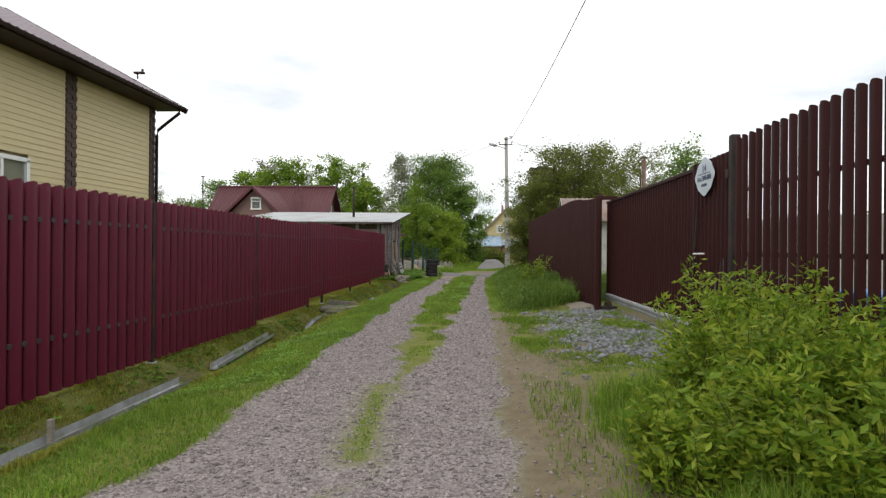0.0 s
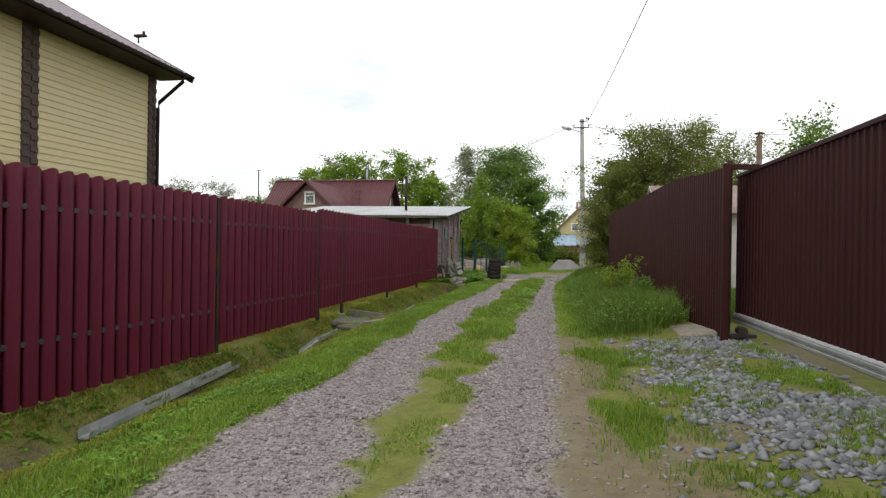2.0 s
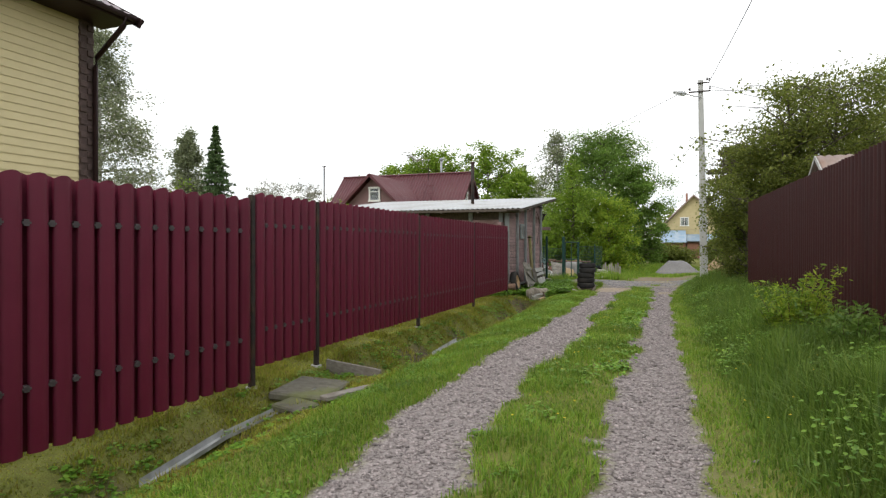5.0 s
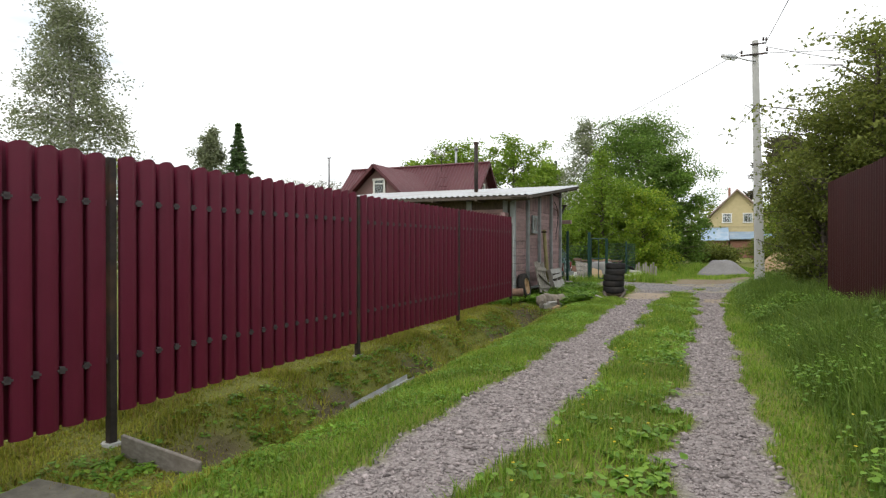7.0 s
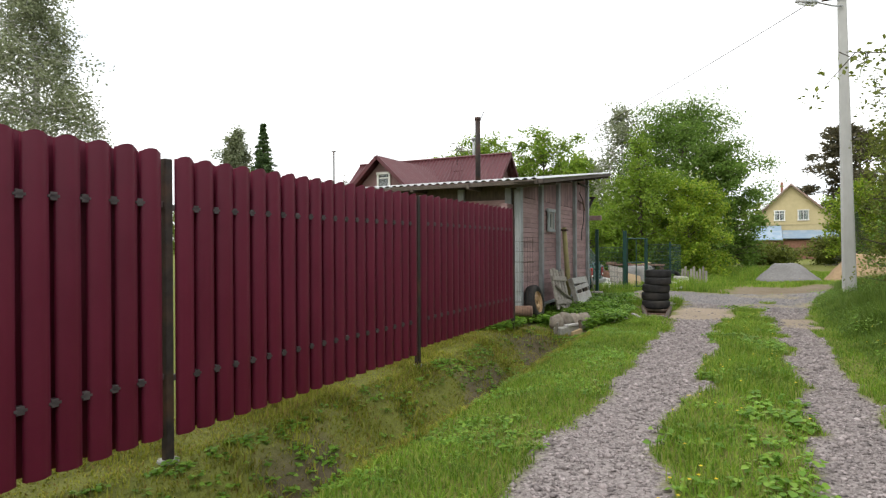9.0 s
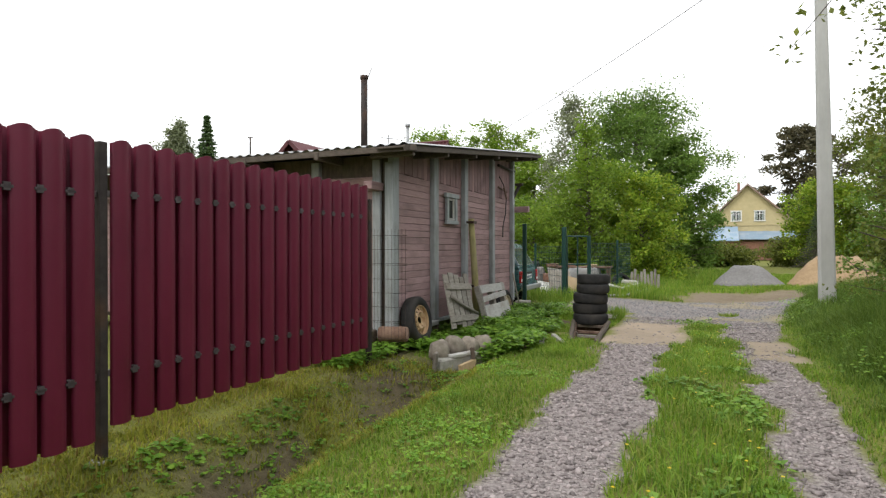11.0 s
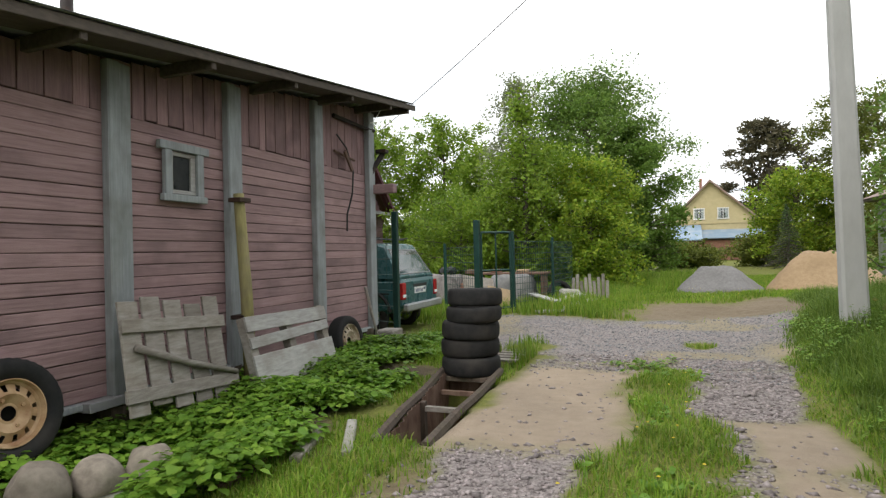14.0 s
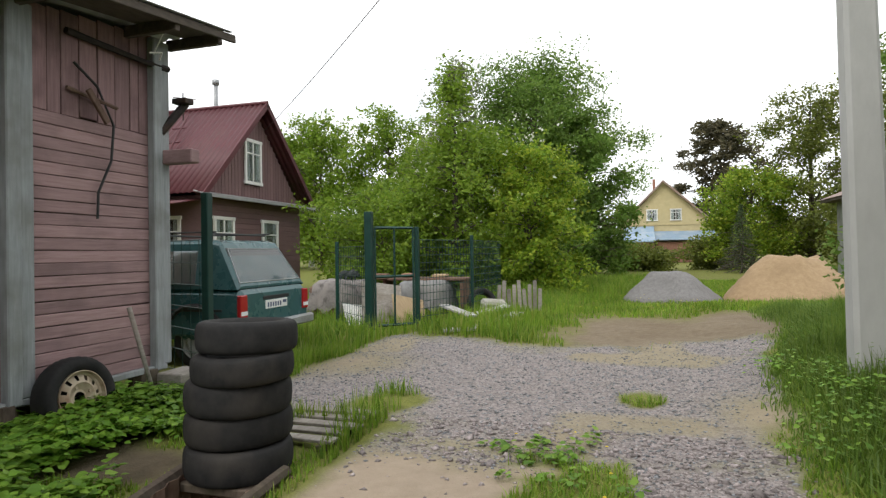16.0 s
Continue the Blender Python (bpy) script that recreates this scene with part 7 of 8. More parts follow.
# tall grass on the right verge
def k_right(x, y):
    return step(0.42, 0.85, x + 0.15 * (vnoise(x, y, 0.6, 26) - 0.5) - np.interp(y, [9, 12, 26, 31, 33, 36], [0.5, 0.0, 0.05, 0.2, 0.55, 1.4])) * step(10.7, 11.7, y - 1.5 * step(1.5, 2.4, x))


x4, y4 = field(0.45, 4.2, 9.5, 38.5, 210000, k_right)
dens = np.clip(1.3 - np.abs(y4 - 16) / 40, 0.5, 1)
kk = R.uniform(0, 1, len(x4)) < dens
x4, y4 = x4[kk], y4[kk]
edge = step(0.5, 1.4, x4 - np.interp(y4, [9, 12, 26, 31, 33, 36], [0.4, 0.0, 0.05, 0.2, 0.5, 1.3]))
h4 = (0.07 + 0.38 * edge * vnoise(x4, y4, 0.8, 27) + 0.12 * edge) * R.uniform(0.5, 1.35, len(x4))
V4, F4 = blades(x4, y4, h4, 0.011, 0.62)
stuff("tall_grass", V4, F4, L_TALL, "tall lush grass on the verge below the brown fence", "grass")
x8, y8 = field(0.2, 1.3, 9.0, 34.5, 60000, lambda x, y: bare(x, y) * step(0.55, 0.8, bare(x, y)))
h8 = (0.03 + 0.05 * vnoise(x8, y8, 0.5, 50)) * R.uniform(0.6, 1.5, len(x8))
V8, F8 = blades(x8, y8, h8, 0.008, 0.7)
stuff("verge_edge_grass", V8, F8, L_GRASS, "short grass between the right track and the verge", "grass")
# grass at the near right, thin over the earth
x5, y5 = field(0.5, 2.7, 0.0, 10.6, 90000, lambda x, y: bare(x, y) * step(0.42, 0.60, vnoise(x, y, 0.5, 28) + 0.12 + 0.3 * step(5.0, 3.0, y)) * (1 - 0.5 * crushed(x, y)))
h5 = (0.03 + 0.05 * vnoise(x5, y5, 0.5, 29) + 0.32 * step(5.0, 3.4, y5) * step(0.65, 1.2, x5) * vnoise(x5, y5, 0.4, 30)) * R.uniform(0.6, 1.5, len(x5))
V5, F5 = blades(x5, y5, h5, 0.008, 0.45)
stuff("thin_grass", V5, F5, L_GRASS, "thin grass tufts over bare earth by the gate", "grass")
# garden side, yard edges and the field beyond
x6, y6 = field(-4.3, -2.0, 25.6, 34.0, 40000, lambda x, y: bare(x, y) * step(0.55, 0.85, bare(x, y)) * step(0.3, 0.5, vnoise(x, y, 0.5, 31)))
h6 = (0.06 + 0.20 * vnoise(x6, y6, 0.5, 32) * step(29.8, 30.6, y6)) * R.uniform(0.5, 1.4, len(x6))
V6, F6 = blades(x6, y6, h6, 0.009)
x7, y7 = field(-9.0, 6.0, 34.2, 52.0, 120000, lambda x, y: bare(x, y) * (1 - 0.8 * step(-6, -4.8, x) * step(-3.5, -4.6, x) * step(38, 36, y) * 0.5) * step(0.4, 0.9, bare(x, y)))
h7 = (0.06 + 0.34 * vnoise(x7, y7, 1.2, 33) * step(-0.8, -2.2, x7 + 0.8 * (vnoise(x7, y7, 1.5, 34) - 0.5) - 0.6 * step(40, 44, y7) * 6) + 0.08 * vnoise(x7, y7, 0.6, 35)) * R.uniform(0.5, 1.4, len(x7))
V7, F7 = blades(x7, y7, h7, 0.016)
stuff("yard_grass", np.concatenate([V6, V7]), np.concatenate([F6, F7 + len(V6)]), L_GRASS, "uneven green grass round the yard and the heaps", "grass")


# ---------------- stones ----------------
def stones(x, y, size, rs, flat=0.55):
    """Little broken stones: six corners, eight faces."""
    n = len(x)
    z = ground_z(x, y)
    o = np.array([[1, 0, 0], [-1, 0, 0], [0, 1, 0], [0, -1, 0], [0, 0, 1], [0, 0, -1]], float)
    V = o[None] + rs.normal(0, 0.28, (n, 6, 3))
    a = rs.uniform(0, 2 * np.pi, n)
    ca, sa = np.cos(a)[:, None], np.sin(a)[:, None]
    X, Y = V[:, :, 0] * ca - V[:, :, 1] * sa, V[:, :, 0] * sa + V[:, :, 1] * ca
    s = size[:, None]
    W = np.stack([x[:, None] + X * s, y[:, None] + Y * s * 0.75, z[:, None] + V[:, :, 2] * s * flat + s * 0.12], 2)
    f = np.array([[0, 2, 4], [2, 1, 4], [1, 3, 4], [3, 0, 4], [2, 0, 5], [1, 2, 5], [3, 1, 5], [0, 3, 5]])
    return W.reshape(-1, 3), (np.arange(n)[:, None, None] * 6 + f[None]).reshape(-1, 3)


def k_gravel(x, y):
    g, d, s = covers(x, y)
    return g * np.clip(1.25 - y / 40, 0.45, 1) + 0.10 * d


x, y = field(-2.3, 1.0, 0.3, 31.0, 190000, k_gravel)
V, F = stones(x, y, np.clip(R.gamma(3.4, 0.0030, len(x)), 0.004, 0.03) * np.clip(0.9 + y / 60, 0.9, 1.3), R)
stuff("gravel", V, F, M_STONE, "pinkish grey crushed gravel of the wheel tracks", "gravel")
x, y = field(-4.2, 1.9, 29.8, 36.0, 30000, lambda x, y: covers(x, y)[0])
V, F = stones(x, y, np.clip(R.gamma(3.5, 0.0023, len(x)), 0.004, 0.02), R)
stuff("yard_gravel", V, F, M_STONE_GREY, "grey gravel spread over the yard", "gravel")
x, y = field(0.9, 2.95, 4.6, 11.0, 16000, lambda x, y: crushed(x, y) * (0.35 + 0.5 * step(0.4, 0.6, vnoise(x, y, 0.35, 14))) + 0.03)
V, F = stones(x, y, np.clip(R.gamma(3.0, 0.0098, len(x)), 0.008, 0.06), R)
stuff("crushed_stone", V, F, M_STONE_GREY, "coarse blue-grey crushed stone before the sliding gate", "stones")


# ---------------- broad-leaved weeds, flowers ----------------
def weeds(name, x, y, h, size, material, label, per=7, rs=R):
    """Low plants: each a whorl of broad leaves on short stalks."""
    n = len(x)
    z = ground_z(x, y)
    c = np.repeat(np.stack([x, y, z], 1), per, 0)
    a = rs.uniform(0, 2 * np.pi, n * per)
    rad = np.repeat(h, per) * rs.uniform(0.15, 1.0, n * per)
    c[:, 0] += np.cos(a) * rad * 0.8
    c[:, 1] += np.sin(a) * rad * 0.8
    c[:, 2] += np.repeat(h, per) * rs.uniform(0.35, 1.05, n * per)
    d = np.stack([np.cos(a), np.sin(a), rs.uniform(-0.25, 0.35, n * per)], 1)
    s = np.stack([-np.sin(a), np.cos(a), rs.normal(0, 0.25, n * per)], 1)
    L = (np.repeat(size, per) * rs.uniform(0.7, 1.3, n * per))[:, None]
    W = L * 0.55
    up = np.array([0, 0, 1.0])[None]
    pts = [c, c + d * L * 0.25 + s * W * 0.8 + up * L * 0.10, c + d * L * 0.62 + s * W * 0.95 + up * L * 0.05, c + d * L * 1.15 - up * L * 0.16, c + d * L * 0.62 - s * W * 0.95 + up * L * 0.05, c + d * L * 0.25 - s * W * 0.8 + up * L * 0.10]
    V = np.stack(pts, 1).reshape(-1, 3)
    f = np.array([[0, 1, 2], [0, 2, 3], [0, 3, 4], [0, 4, 5]])
    F = (np.arange(n * per)[:, None, None] * 6 + f[None]).reshape(-1, 3)
    return stuff(name, V, F, material, label, "weeds")


x, y = field(-4.35, -2.75, 25.9, 31.2, 3400, lambda x, y: (1 - pit_mask(x, y)) * step(-2.62 - 0.12 * (y - 27), -2.85 - 0.12 * (y - 27), x) * step(0.22, 0.5, vnoise(x, y, 0.6, 41) + 0.25 * step(-3.2, -3.8, x)))
weeds("garden_weeds", x, y, 0.05 + 0.22 * vnoise(x, y, 0.4, 42), np.full(len(x), 0.05), L_WEED, "lush broad-leaved weeds in the bed along the shed", 9)
x, y = field(-4.9, -4.2, 24.2, 26.2, 400, lambda x, y: 0.8 + 0 * x)
weeds("corner_weeds", x, y, 0.10 + 0.12 * vnoise(x, y, 0.5, 43), np.full(len(x), 0.05), L_WEED, "broad-leaved weeds at the end of the fence", 8)
x, y = field(-1.3, -0.2, 11.0, 30.8, 1400, lambda x, y: bare(x, y) * step(0.45, 0.6, vnoise(x, y, 0.5, 44)))
weeds("ridge_weeds", x, y, 0.03 + 0.05 * vnoise(x, y, 0.5, 45), np.full(len(x), 0.04), L_WEED, "small broad-leaved weeds in the grass ridge", 7)
x, y = field(-3.1, -1.85, 4.0, 26.5, 4200, lambda x, y: bare(x, y) * step(0.42, 0.6, vnoise(x, y, 0.45, 49)))
weeds("strip_clover", x, y, 0.025 + 0.03 * vnoise(x, y, 0.5, 51), np.full(len(x), 0.022), L_WEED, "small clover and plantain in the grass strip", 7)
x, y = field(0.7, 3.9, 10.8, 34.0, 3800, lambda x, y: k_right(x, y) * step(0.42, 0.58, vnoise(x, y, 0.9, 46)))
weeds("verge_weeds", x, y, 0.12 + 0.34 * vnoise(x, y, 0.9, 47) * step(0.5, 1.2, x), np.full(len(x), 0.030), L_WEED, "broad-leaved weeds in the tall verge grass", 12)
x, y = field(-4.15, -3.2, 2.0, 25.2, 3200, lambda x, y: 0.25 + 0.75 * step(0.48, 0.62, vnoise(x, y, 0.5, 48)))
weeds("ditch_weeds", x, y, np.full(len(x), 0.035), np.full(len(x), 0.032), L_WEED, "small creeping weeds in the ditch", 6)


def flower_dots(x, y, h, r):
    n = len(x)
    z = ground_z(x, y) + h
    V = np.empty((n, 7, 3))
    V[:, 0] = np.stack([x, y, z + r * 0.5], 1)
    for k in range(6):
        V[:, k + 1] = np.stack([x + r * np.cos(k * np.pi / 3), y + r * np.sin(k * np.pi / 3), z], 1)
    f = np.array([[0, k + 1, (k + 1) % 6 + 1] for k in range(6)])
    return V.reshape(-1, 3), (np.arange(n)[:, None, None] * 7 + f[None]).reshape(-1, 3)


xa, ya = field(-1.25, -0.2, 12, 31, 150, lambda x, y: bare(x, y))
xb, yb = field(0.6, 1.8, 12, 26, 90, lambda x, y: step(0.4, 0.8, x))
xc, yc = field(-4, 2.0, 36, 42, 70, lambda x, y: bare(x, y))
V, F = flower_dots(np.concatenate([xa, xb, xc]), np.concatenate([ya, yb, yc]), np.concatenate([np.full(len(xa), 0.12), np.full(len(xb), 0.2), np.full(len(xc), 0.2)]), 0.011)
stuff("dandelions", V, F, L_FLOWER, "yellow dandelion heads in the grass", "flowers")


# ---------------- trees and shrubs ----------------
def bar(pts, radii, V, F, n=5):
    """Adds a tapered limb to the lists."""
    k0 = sum(len(v) for v in V)
    pts = np.asarray(pts, float)
    ring = []
    for i in range(len(pts)):
        d = pts[min(i + 1, len(pts) - 1)] - pts[max(i - 1, 0)]
        d = d / (np.linalg.norm(d) + 1e-9)
        a = np.cross(d, [0, 0, 1.0] if abs(d[2]) < 0.9 else [1.0, 0, 0])
        a /= np.linalg.norm(a) + 1e-9
        b = np.cross(d, a)
        w = 2 * np.pi * np.arange(n) / n
        ring.append(pts[i] + radii[i] * (np.cos(w)[:, None] * a + np.sin(w)[:, None] * b))
    V.append(np.concatenate(ring))
    f = []
    for i in range(len(pts) - 1):
        for k in range(n):
            f.append((k0 + i * n + k, k0 + (i + 1) * n + k, k0 + (i + 1) * n + (k + 1) % n, k0 + i * n + (k + 1) % n))
    F.append(np.array(f))


def tree(base, H, rad, z0, n_leaf, size, material, label, seed, bark=None, shape="round", limbs=46, name="tree", sigma=0.07, up=0.35, group="", droop=0.0, long=1.7, lean=(0, 0)):
    """A broad-leaved tree: tapered trunk, limbs with side shoots, and clumps of leaves with gaps between them."""
    rs = np.random.RandomState(seed)
    bark = bark or M_BARK
    bx, by, bz = base[0], base[1], gz(base[0], base[1]) if len(base) < 3 else base[2]
    ob = thing(name, (bx, by, bz), label, name.replace("_", " "), group)
    TV, TF, tips = [], [], []
    r0 = 0.018 * H + 0.02
    lx, ly = lean
    tp = [(lx * q + 0.12 * q * rs.normal(), ly * q + 0.12 * q * rs.normal(), H * 0.92 * q) for q in (0, 0.25, 0.5, 0.75, 1)]
    bar([(0, 0, -0.15)] + tp[1:], [r0 * 1.25, r0 * 0.85, r0 * 0.6, r0 * 0.35, r0 * 0.08], TV, TF, 8)
    tp = np.array(tp)
    for i in range(limbs):
        q = (i + 0.5) / limbs
        hh = z0 + (H - z0) * q
        if shape == "cone":
            prof = (1 - q) ** 0.8 * 0.98 + 0.10
        elif shape == "column":
            prof = np.sin(np.pi * min(1, q * 0.86 + 0.14)) ** 0.55 * (1 - 0.45 * q)
        elif shape == "egg":
            prof = np.sin(np.pi * (0.30 + 0.62 * q)) ** 0.6
        else:
            prof = np.sin(np.pi * (0.12 + 0.78 * q)) ** 0.6
        az = i * 2.399 + rs.normal(0, 0.35)
        L = rad * prof * rs.uniform(0.68, 1.10)
        hs = max(0.06 * H, hh - L * rs.uniform(0.35, 0.7))
        t = min(1, hs / (H * 0.92))
        s0 = np.array([np.interp(t, [0, 0.25, 0.5, 0.75, 1], tp[:, k]) for k in range(3)])
        cx = np.interp(t, [0, 0.25, 0.5, 0.75, 1], tp[:, 0])
        cy = np.interp(t, [0, 0.25, 0.5, 0.75, 1], tp[:, 1])
        e = np.array([cx + np.cos(az) * L, cy + np.sin(az) * L, hh * 0.97 + rs.normal(0, 0.02 * H) - droop * L])
        m = (s0 + e) / 2 + np.array([0, 0, 0.12 * L]) + rs.normal(0, 0.05 * L, 3)
        rl = r0 * 0.30 * (1 - 0.6 * q) + 0.006
        bar([s0, m, e], [rl, rl * 0.6, rl * 0.2], TV, TF, 4)
        for k in range(5):
            w = rs.uniform(0.35, 1.05)
            p = (s0 * (1 - w) ** 2 + 2 * m * w * (1 - w) + e * w * w)
            p2 = p + rs.normal(0, 1, 3) * np.array([1, 1, 0.7]) * (0.10 * rad + 0.10)
            p2[2] -= droop * 0.3 * rad * rs.uniform(0, 1)
            bar([p, p2], [rl * 0.3 + 0.002, 0.003], TV, TF, 3)
            tips.append(p2)
            tips.append((p + p2) / 2)
    tips = np.array(tips)
    wts = rs.gamma(2.2, 1, len(tips)) * (1 - 0.55 * np.clip((tips[:, 2] / H - 0.85) / 0.15, 0, 1))
    pick = rs.choice(len(tips), n_leaf, p=wts / wts.sum())
    off = np.clip(rs.normal(0, 1, (n_leaf, 3)), -1.7, 1.7) * np.array([1, 1, 0.75 + droop]) * (sigma * rad + 0.04)
    c = tips[pick] + off
    c[:, 2] = np.maximum(c[:, 2], 0.05)
    LV, LF = leaves(c, size, rs, up - droop * 1.5, 0.25, long)
    o = new("trunk", np_mesh("trunk", np.concatenate(TV), np.concatenate(TF), bark, True))
    o.parent = ob
    o = new("crown", np_mesh("crown", LV, LF, material))
    o.parent = ob
    return ob


def spruce(base, H, rad, n_leaf, label, seed, material=None, pine=False):
    """A conifer with whorls of drooping boughs, or a pine with clumps on bare limbs."""
    rs = np.random.RandomState(seed)
    ob = thing("pine_tree" if pine else "spruce_tree", (base[0], base[1], gz(*base)), label, "tree")
    TV, TF, c = [], [], []
    bar([(0, 0, -0.2), (0.1, 0, H * 0.5), (0, 0, H)], [0.016 * H, 0.010 * H, 0.01], TV, TF, 7)
    n = 60 if pine else 192
    for i in range(n):
        q = (i + 0.5) / n
        if pine:
            hh = H * (0.30 + 0.70 * q)
            L = rad * (np.sin(np.pi * (0.2 + 0.72 * q)) ** 0.7) * rs.uniform(0.3, 1.15)
            rise = rs.uniform(-0.05, 0.35)
        else:
            q = (i // 6 + 0.5) / (n // 6)
            hh = H * (0.06 + 0.94 * q) + rs.normal(0, 0.004 * H)
            L = rad * (1 - q) ** 1.1 * rs.uniform(0.6, 1.2) + 0.02 * rad
            rise = rs.uniform(-0.32, -0.1)
        az = i * (2.399 if pine else 1.18) + rs.normal(0, 0.3)
        d = np.array([np.cos(az), np.sin(az), rise])
        e = np.array([0, 0, hh]) + d * L
        bar([(0, 0, hh), e], [0.004 * H * (1 - q) + 0.01, 0.006], TV, TF, 4)
        m = max(4, n_leaf // n)
        if pine:
            for _ in range(3):
                w0 = rs.uniform(0.55, 1.02)
                ctr = np.array([0, 0, hh]) * (1 - w0) + e * w0 + rs.normal(0, 0.06 * rad, 3)
                c.append(ctr + rs.normal(0, 1, (m // 3, 3)) * np.array([1, 1, 0.4]) * 0.085 * rad)
        else:
            w = rs.uniform(0.1, 1.0, m)[:, None]
            side = np.array([-np.sin(az), np.cos(az), 0])
            c.append(np.array([0, 0, hh]) + d * L * w + side * rs.normal(0, 0.13, (m, 1)) * L * (1.1 - w) * 2 + np.array([0, 0, -1.0]) * np.abs(rs.normal(0, 0.05 * L + 0.02, (m, 1))))
    c = np.concatenate(c)
    LV, LF = leaves(c, H * (0.016 if pine else 0.0075), rs, 0.2 if pine else -0.25, 0.2, 2.6)
    o = new("trunk", np_mesh("trunk", np.concatenate(TV), np.concatenate(TF), M_BARK, True))
    o.parent = ob
    o = new("crown", np_mesh("crown", LV, LF, material or (L_PINE if pine else L_SPRUCE)))
    o.parent = ob
    return ob


def shrub(base, H, rad, stems, per, size, material, label, seed, name="shrub", ex=1.0, ey=1.0):
    """A bush of many arching stems with leaves set along them."""
    rs = np.random.RandomState(seed)
    ob = thing(name, (base[0], base[1], gz(*base)), label, "shrub")
    TV, TF, c = [], [], []
    for i in range(stems):
        a, q = rs.uniform(0, 2 * np.pi), math.sqrt(rs.uniform(0, 1))
        b0 = np.array([np.cos(a) * q * rad * 0.75 * ex, np.sin(a) * q * rad * 0.75 * ey, 0])
        b0[2] = gz(base[0] + b0[0], base[1] + b0[1]) - gz(*base)
        L = H * rs.uniform(0.45, 1.08) * (1 - 0.35 * q * q)
        out = np.array([np.cos(a) * ex, np.sin(a) * ey, 0]) * rs.uniform(0.0, 0.42) * L + rs.normal(0, 0.07, 3) * L
        e = b0 + np.array([0, 0, L]) + out * np.array([1, 1, 0.2])
        m = (b0 + e) / 2 - out * 0.2
        bar([b0, m, e], [0.006, 0.004, 0.0015], TV, TF, 4)
        w = rs.beta(1.6, 1.0, per)[:, None]
        p = b0 * (1 - w) ** 2 + 2 * m * w * (1 - w) + e * w * w
        c.append(p + rs.normal(0, 0.022 + 0.012 * H, (per, 3)))
    c = np.concatenate(c)
    c[:, 2] = np.maximum(c[:, 2], 0.01)
    LV, LF = leaves(c, size * 0.72, rs, 0.35, 0.22, 2.9)
    o = new("stem_cluster", np_mesh("stem_cluster", np.concatenate(TV), np.concatenate(TF), M_TWIG, True))
    o.parent = ob
    o = new("foliage", np_mesh("foliage", LV, LF, material))
    o.parent = ob
    return ob


# the bush at the start of the walk, and lower growth about it
shrub((2.02, 2.75), 1.02, 0.75, 150, 125, 0.031, L_SHRUB, "dense yellow-green leafy bush by the brown fence", 1, ey=1.3)
shrub((1.95, 1.7), 0.80, 0.8, 150, 115, 0.032, L_SHRUB, "dense yellow-green leafy bush by the brown fence", 2)
shrub((1.35, 2.0), 0.52, 0.5, 100, 85, 0.030, L_SHRUB, "low green leafy bush at the track edge", 3)
shrub((2.3, 3.6), 1.18, 0.34, 40, 120, 0.031, L_SHRUB, "slim yellow-green bush by the wicket", 4)
shrub((2.25, 1.75), 1.12, 0.26, 26, 110, 0.031, L_SHRUB, "slim yellow-green bush against the brown fence", 8)
shrub((1.68, 16.3), 1.05, 0.34, 46, 60, 0.036, L_SHRUB, "yellow-green sapling bush in the verge", 5)
shrub((2.05, 15.5), 0.6, 0.5, 70, 50, 0.04, L_TREE, "dark green nettle clump below the fence", 6)
shrub((2.0, 19.0), 0.6, 0.6, 70, 50, 0.04, L_TREE, "dark green nettle clump below the fence", 7)
# trees and bushes past the end of the brown fence
tree((2.5, 27.0), 4.4, 1.6, 0.5, 22000, 0.04, L_TREE_OLIVE, "olive green bushy tree at the end of the fence", 11, limbs=40)
tree((3.0, 28.8), 3.4, 1.3, 0.3, 20000, 0.038, L_TREE_OLIVE, "olive green bushy tree beside the lane", 12, limbs=40)
tree((3.9, 30.6), 3.9, 1.4, 0.25, 16000, 0.04, L_TREE_OLIVE, "olive green bushy tree beside the lane", 13, limbs=36)
tree((4.2, 34.6), 4.2, 1.7, 0.2, 16000, 0.05, L_TREE, "green bush behind the pole", 14, limbs=30)
tree((5.0, 28.0), 6.7, 2.7, 1.5, 52000, 0.05, L_TREE_OLIVE, "wide olive green tree behind the brown fence", 15, limbs=70)
tree((3.6, 27.6), 6.4, 2.5, 3.2, 2300, 0.075, L_TREE_OLIVE, "thin branchy alder reaching towards the pole", 18, limbs=26, sigma=0.05)
tree((9.0, 24.5), 5.8, 2.0, 1.0, 8000, 0.07, L_TREE, "young green tree behind the outbuilding", 16, shape="cone")
tree((3.1, 26.9), 5.0, 1.7, 1.0, 20000, 0.045, L_TREE_OLIVE, "olive green tree by the outbuilding", 17)
# the leafy group behind the gate
tree((-3.9, 54.5), 10.5, 4.2, 0.8, 72000, 0.085, L_TREE, "tall dense green tree behind the green gate", 21, shape="egg", limbs=130, sigma=0.08, group="trees behind the gate")
tree((-1.9, 53.0), 7.6, 2.3, 0.4, 24000, 0.10, L_TREE, "dense green tree beside the tall one", 22, shape="egg", limbs=60, group="trees behind the gate")
tree((-7.3, 53.5), 10.7, 2.6, 2.0, 12000, 0.095, L_BIRCH, "slim birch with thin young leaves behind the gate", 23, M_BIRCHBARK, "column", 60, group="trees behind the gate", droop=0.25)
tree((-4.9, 45.0), 5.2, 3.0, 0.2, 30000, 0.078, L_TREE_LIGHT, "bright green blossoming tree behind the mesh fence", 24, limbs=70, group="trees behind the gate")
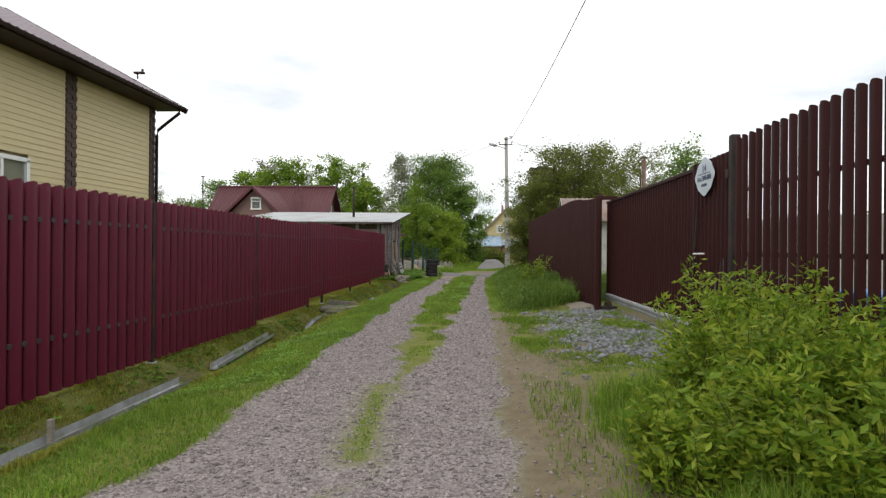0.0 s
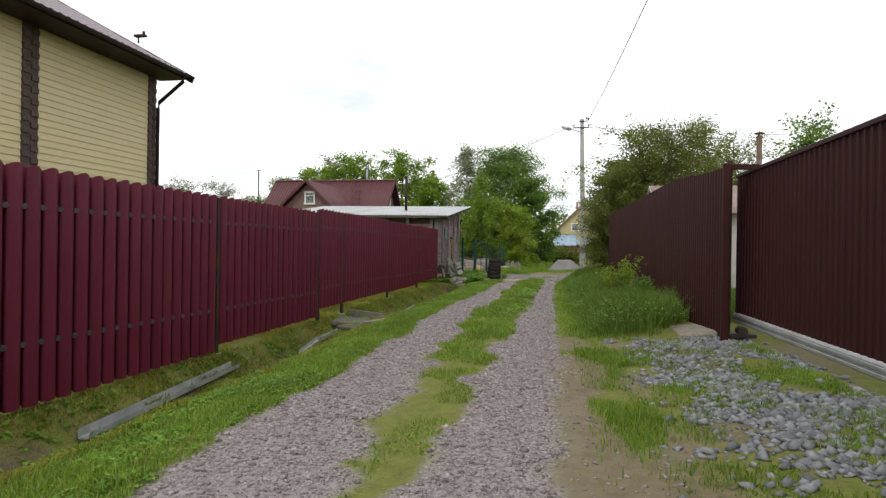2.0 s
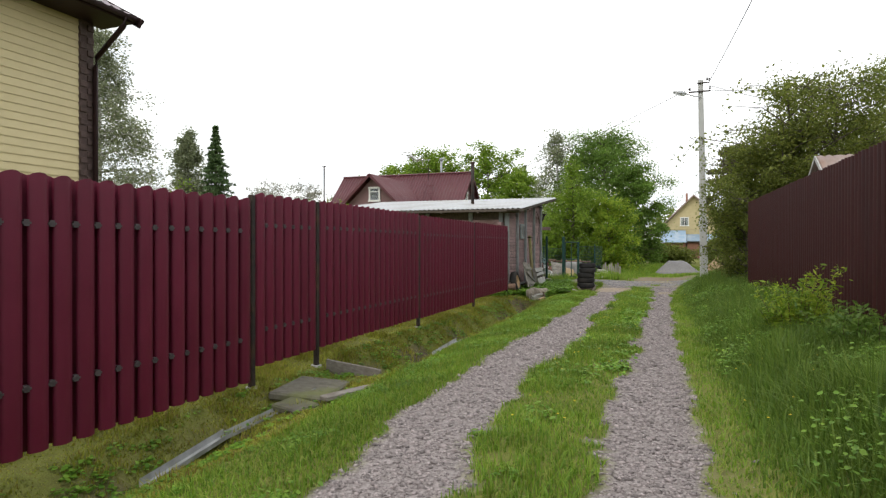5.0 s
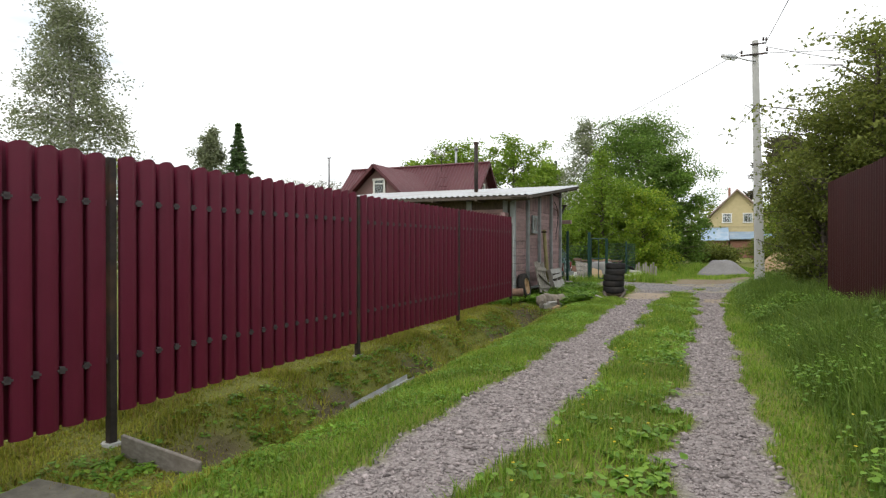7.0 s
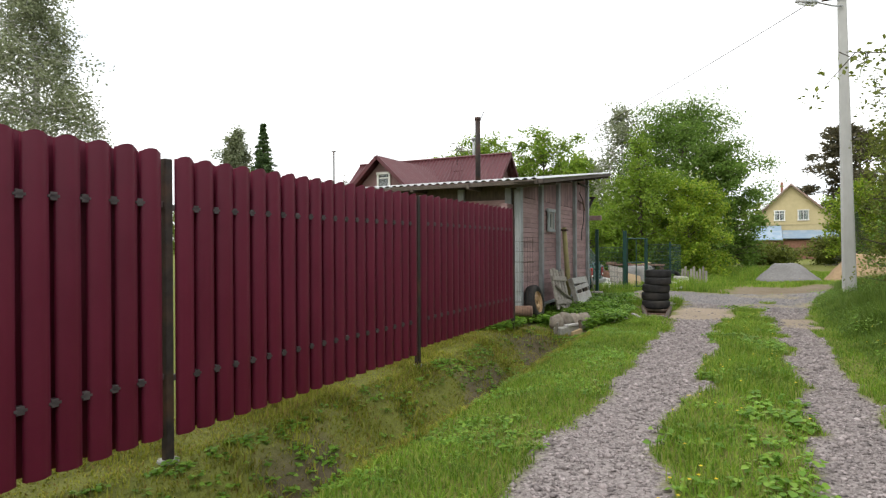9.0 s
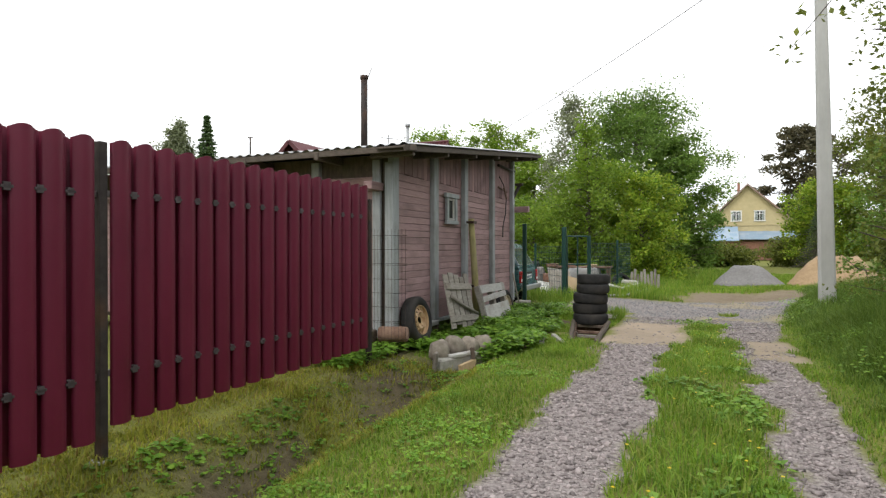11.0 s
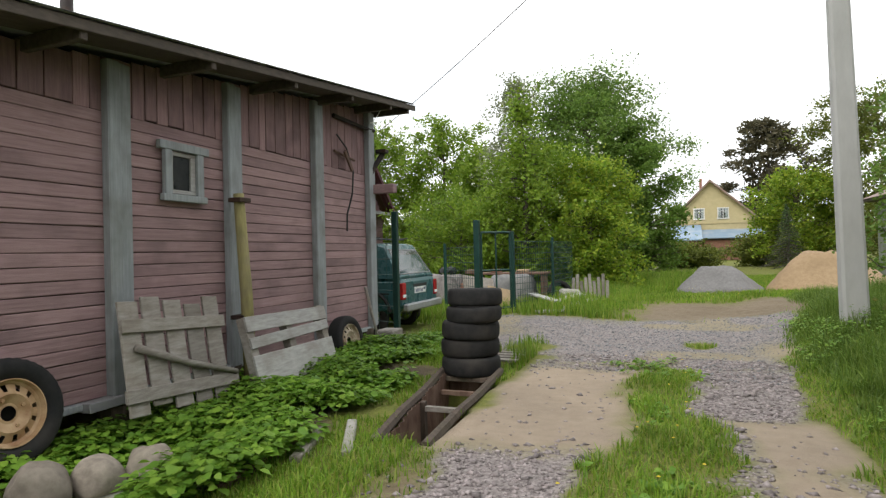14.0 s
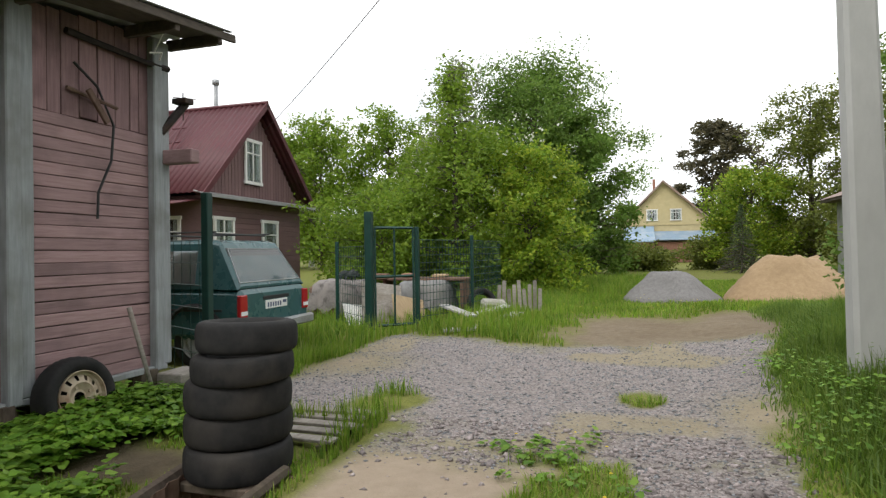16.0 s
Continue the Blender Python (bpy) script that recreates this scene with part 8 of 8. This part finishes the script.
tree((-4.8, 43.2), 7.0, 1.25, 0.6, 5200, 0.075, L_TREE_LIGHT, "airy light green rowan with a thin top behind the mesh fence", 28, shape="column", limbs=46, sigma=0.10, group="trees behind the gate", droop=0.2, long=2.2)
tree((-2.7, 44.0), 4.5, 1.9, 0.2, 19000, 0.075, L_SHRUB, "bright yellow-green tree behind the mesh fence", 25, limbs=50, group="trees behind the gate")
tree((-7.0, 43.0), 3.2, 2.3, 0.1, 16000, 0.075, L_TREE_LIGHT, "bright green bushes beside the boarded house", 26, limbs=50)
tree((-8.3, 47.5), 3.8, 2.4, 0.1, 14000, 0.085, L_TREE, "green bushes behind the heap", 27, limbs=50)
rs9 = np.random.RandomState(9)
bc = np.stack([rs9.normal(-4.6, 1.6, 170), rs9.normal(44.2, 1.0, 170), rs9.uniform(1.6, 5.2, 170)], 1)
V, F = leaves(np.repeat(bc, 5, 0) + rs9.normal(0, 0.035, (850, 3)), 0.05, rs9)
stuff("blossom", V, F, L_BLOOM, "small white blossom clusters on the bright tree", "blossom")
# behind the boarded house
for i, (x, y, h, r) in enumerate(((-28.5, 72, 11.5, 3.6), (-23.5, 70, 12.6, 4.0), (-18.0, 71, 12.8, 4.2), (-13.5, 68, 9.5, 3.2))):
    tree((x, y), h, r, 1.5, 16000, 0.17, L_TREE_LIGHT, "bright green maple behind the boarded house", 30 + i, limbs=55, sigma=0.085, group="trees behind the house")
for i, (x, y, h, r, m) in enumerate(((-35, 75, 10.5, 3.2, L_TREE), (-30, 80, 14.0, 2.8, L_PALE), (-58, 86, 12.0, 4.0, L_PALE), (-50, 84, 11.0, 3.4, L_PALE), (-66, 72, 10, 4, L_PALE), (-42, 80, 8.5, 3.5, L_TREE_OLIVE))):
    tree((x, y), h, r, 1.5, 7000, 0.16, m, "far pale tree with thin spring leaves", 40 + i, M_BIRCHBARK, "round", 50, sigma=0.09, group="far trees")
tree((-25.0, 28.2), 12.6, 4.0, 1.5, 38000, 0.075, L_BIRCH, "tall birch with thin hanging young leaves", 50, M_BIRCHBARK, "cone", 120, droop=0.3, sigma=0.05, name="birch_tree")
tree((-74.6, 86.0), 21.4, 4.4, 3.0, 15000, 0.26, L_BIRCH, "tall grey-green birch beside the dark spruce", 57, M_BIRCHBARK, "column", 80, droop=0.3, sigma=0.08, name="birch_tree")
tree((-12.0, 19.9), 3.3, 0.8, 1.8, 350, 0.05, L_TREE_LIGHT, "bare branchy young tree behind the fence", 51, limbs=16)
tree((-9.6, 23.2), 2.9, 0.7, 1.4, 900, 0.05, L_TREE_LIGHT, "young yellow-green sapling before the shed", 52, limbs=14)
spruce((-69.8, 87.0), 21.7, 6.6, 24000, "tall dark spruce beyond the houses", 53)
spruce((-26, 128), 18.5, 4.0, 5000, "far dark spruce behind the trees", 54)
# right of the yellow house
spruce((10.8, 97.0), 14.9, 4.8, 7000, "brownish old pine beside the yellow house", 55, pine=True)
spruce((5.9, 60.0), 3.6, 1.5, 6000, "small dark spruce behind the sand heap", 56)
for i, (x, y, h, r, m, n) in enumerate(((7.2, 64, 6.0, 2.6, L_SHRUB, 14000), (10.4, 64.5, 10.4, 3.2, L_TREE_OLIVE, 17000), (13.5, 60, 11.5, 3.6, L_TREE_OLIVE, 18000), (17.5, 64, 13.0, 4.0, L_TREE_OLIVE, 16000), (10.8, 57, 4.2, 2.6, L_TREE_OLIVE, 9000), (5.6, 66, 2.0, 1.9, L_TREE_OLIVE, 8000), (1.2, 64, 1.5, 2.0, L_TREE_OLIVE, 8000), (-1.6, 60, 3.2, 1.6, L_TREE, 7000), (14.5, 50, 5.0, 2.8, L_TREE, 9000), (8.5, 46, 2.6, 1.8, L_TREE_OLIVE, 7000))):
    tree((x, y), h, r, 0.3 if h < 6 else 1.0, n, 0.11, m, "leafy green growth between the lane and the far house", 60 + i, limbs=50, sigma=0.085, group="growth by the far house")
tree((7.0, 3.5), 5.2, 1.2, 1.5, 5000, 0.05, L_PINE, "dark tree top above the brown fence", 75)

# far woods that close the view
rsw = np.random.RandomState(77)
ang = rsw.uniform(-1.9, 1.9, 900)
dist = rsw.uniform(125, 175, 900)
ht = rsw.uniform(5, 11, 900)
cc = np.stack([np.sin(ang) * dist, np.cos(ang) * dist + 15, np.zeros(900)], 1)
cl = np.repeat(cc, 60, 0)
kk = rsw.uniform(0, 1, len(cl))
cl[:, 2] = np.repeat(ht, 60) * kk
cl[:, :2] += rsw.normal(0, 1, (len(cl), 2)) * (2.6 * np.sqrt(1.05 - kk))[:, None]
V, F = leaves(cl, 0.75, rsw, 0.3)
stuff("far_woods", V, F, L_TREE_OLIVE, "far green woods round the village", "woods")
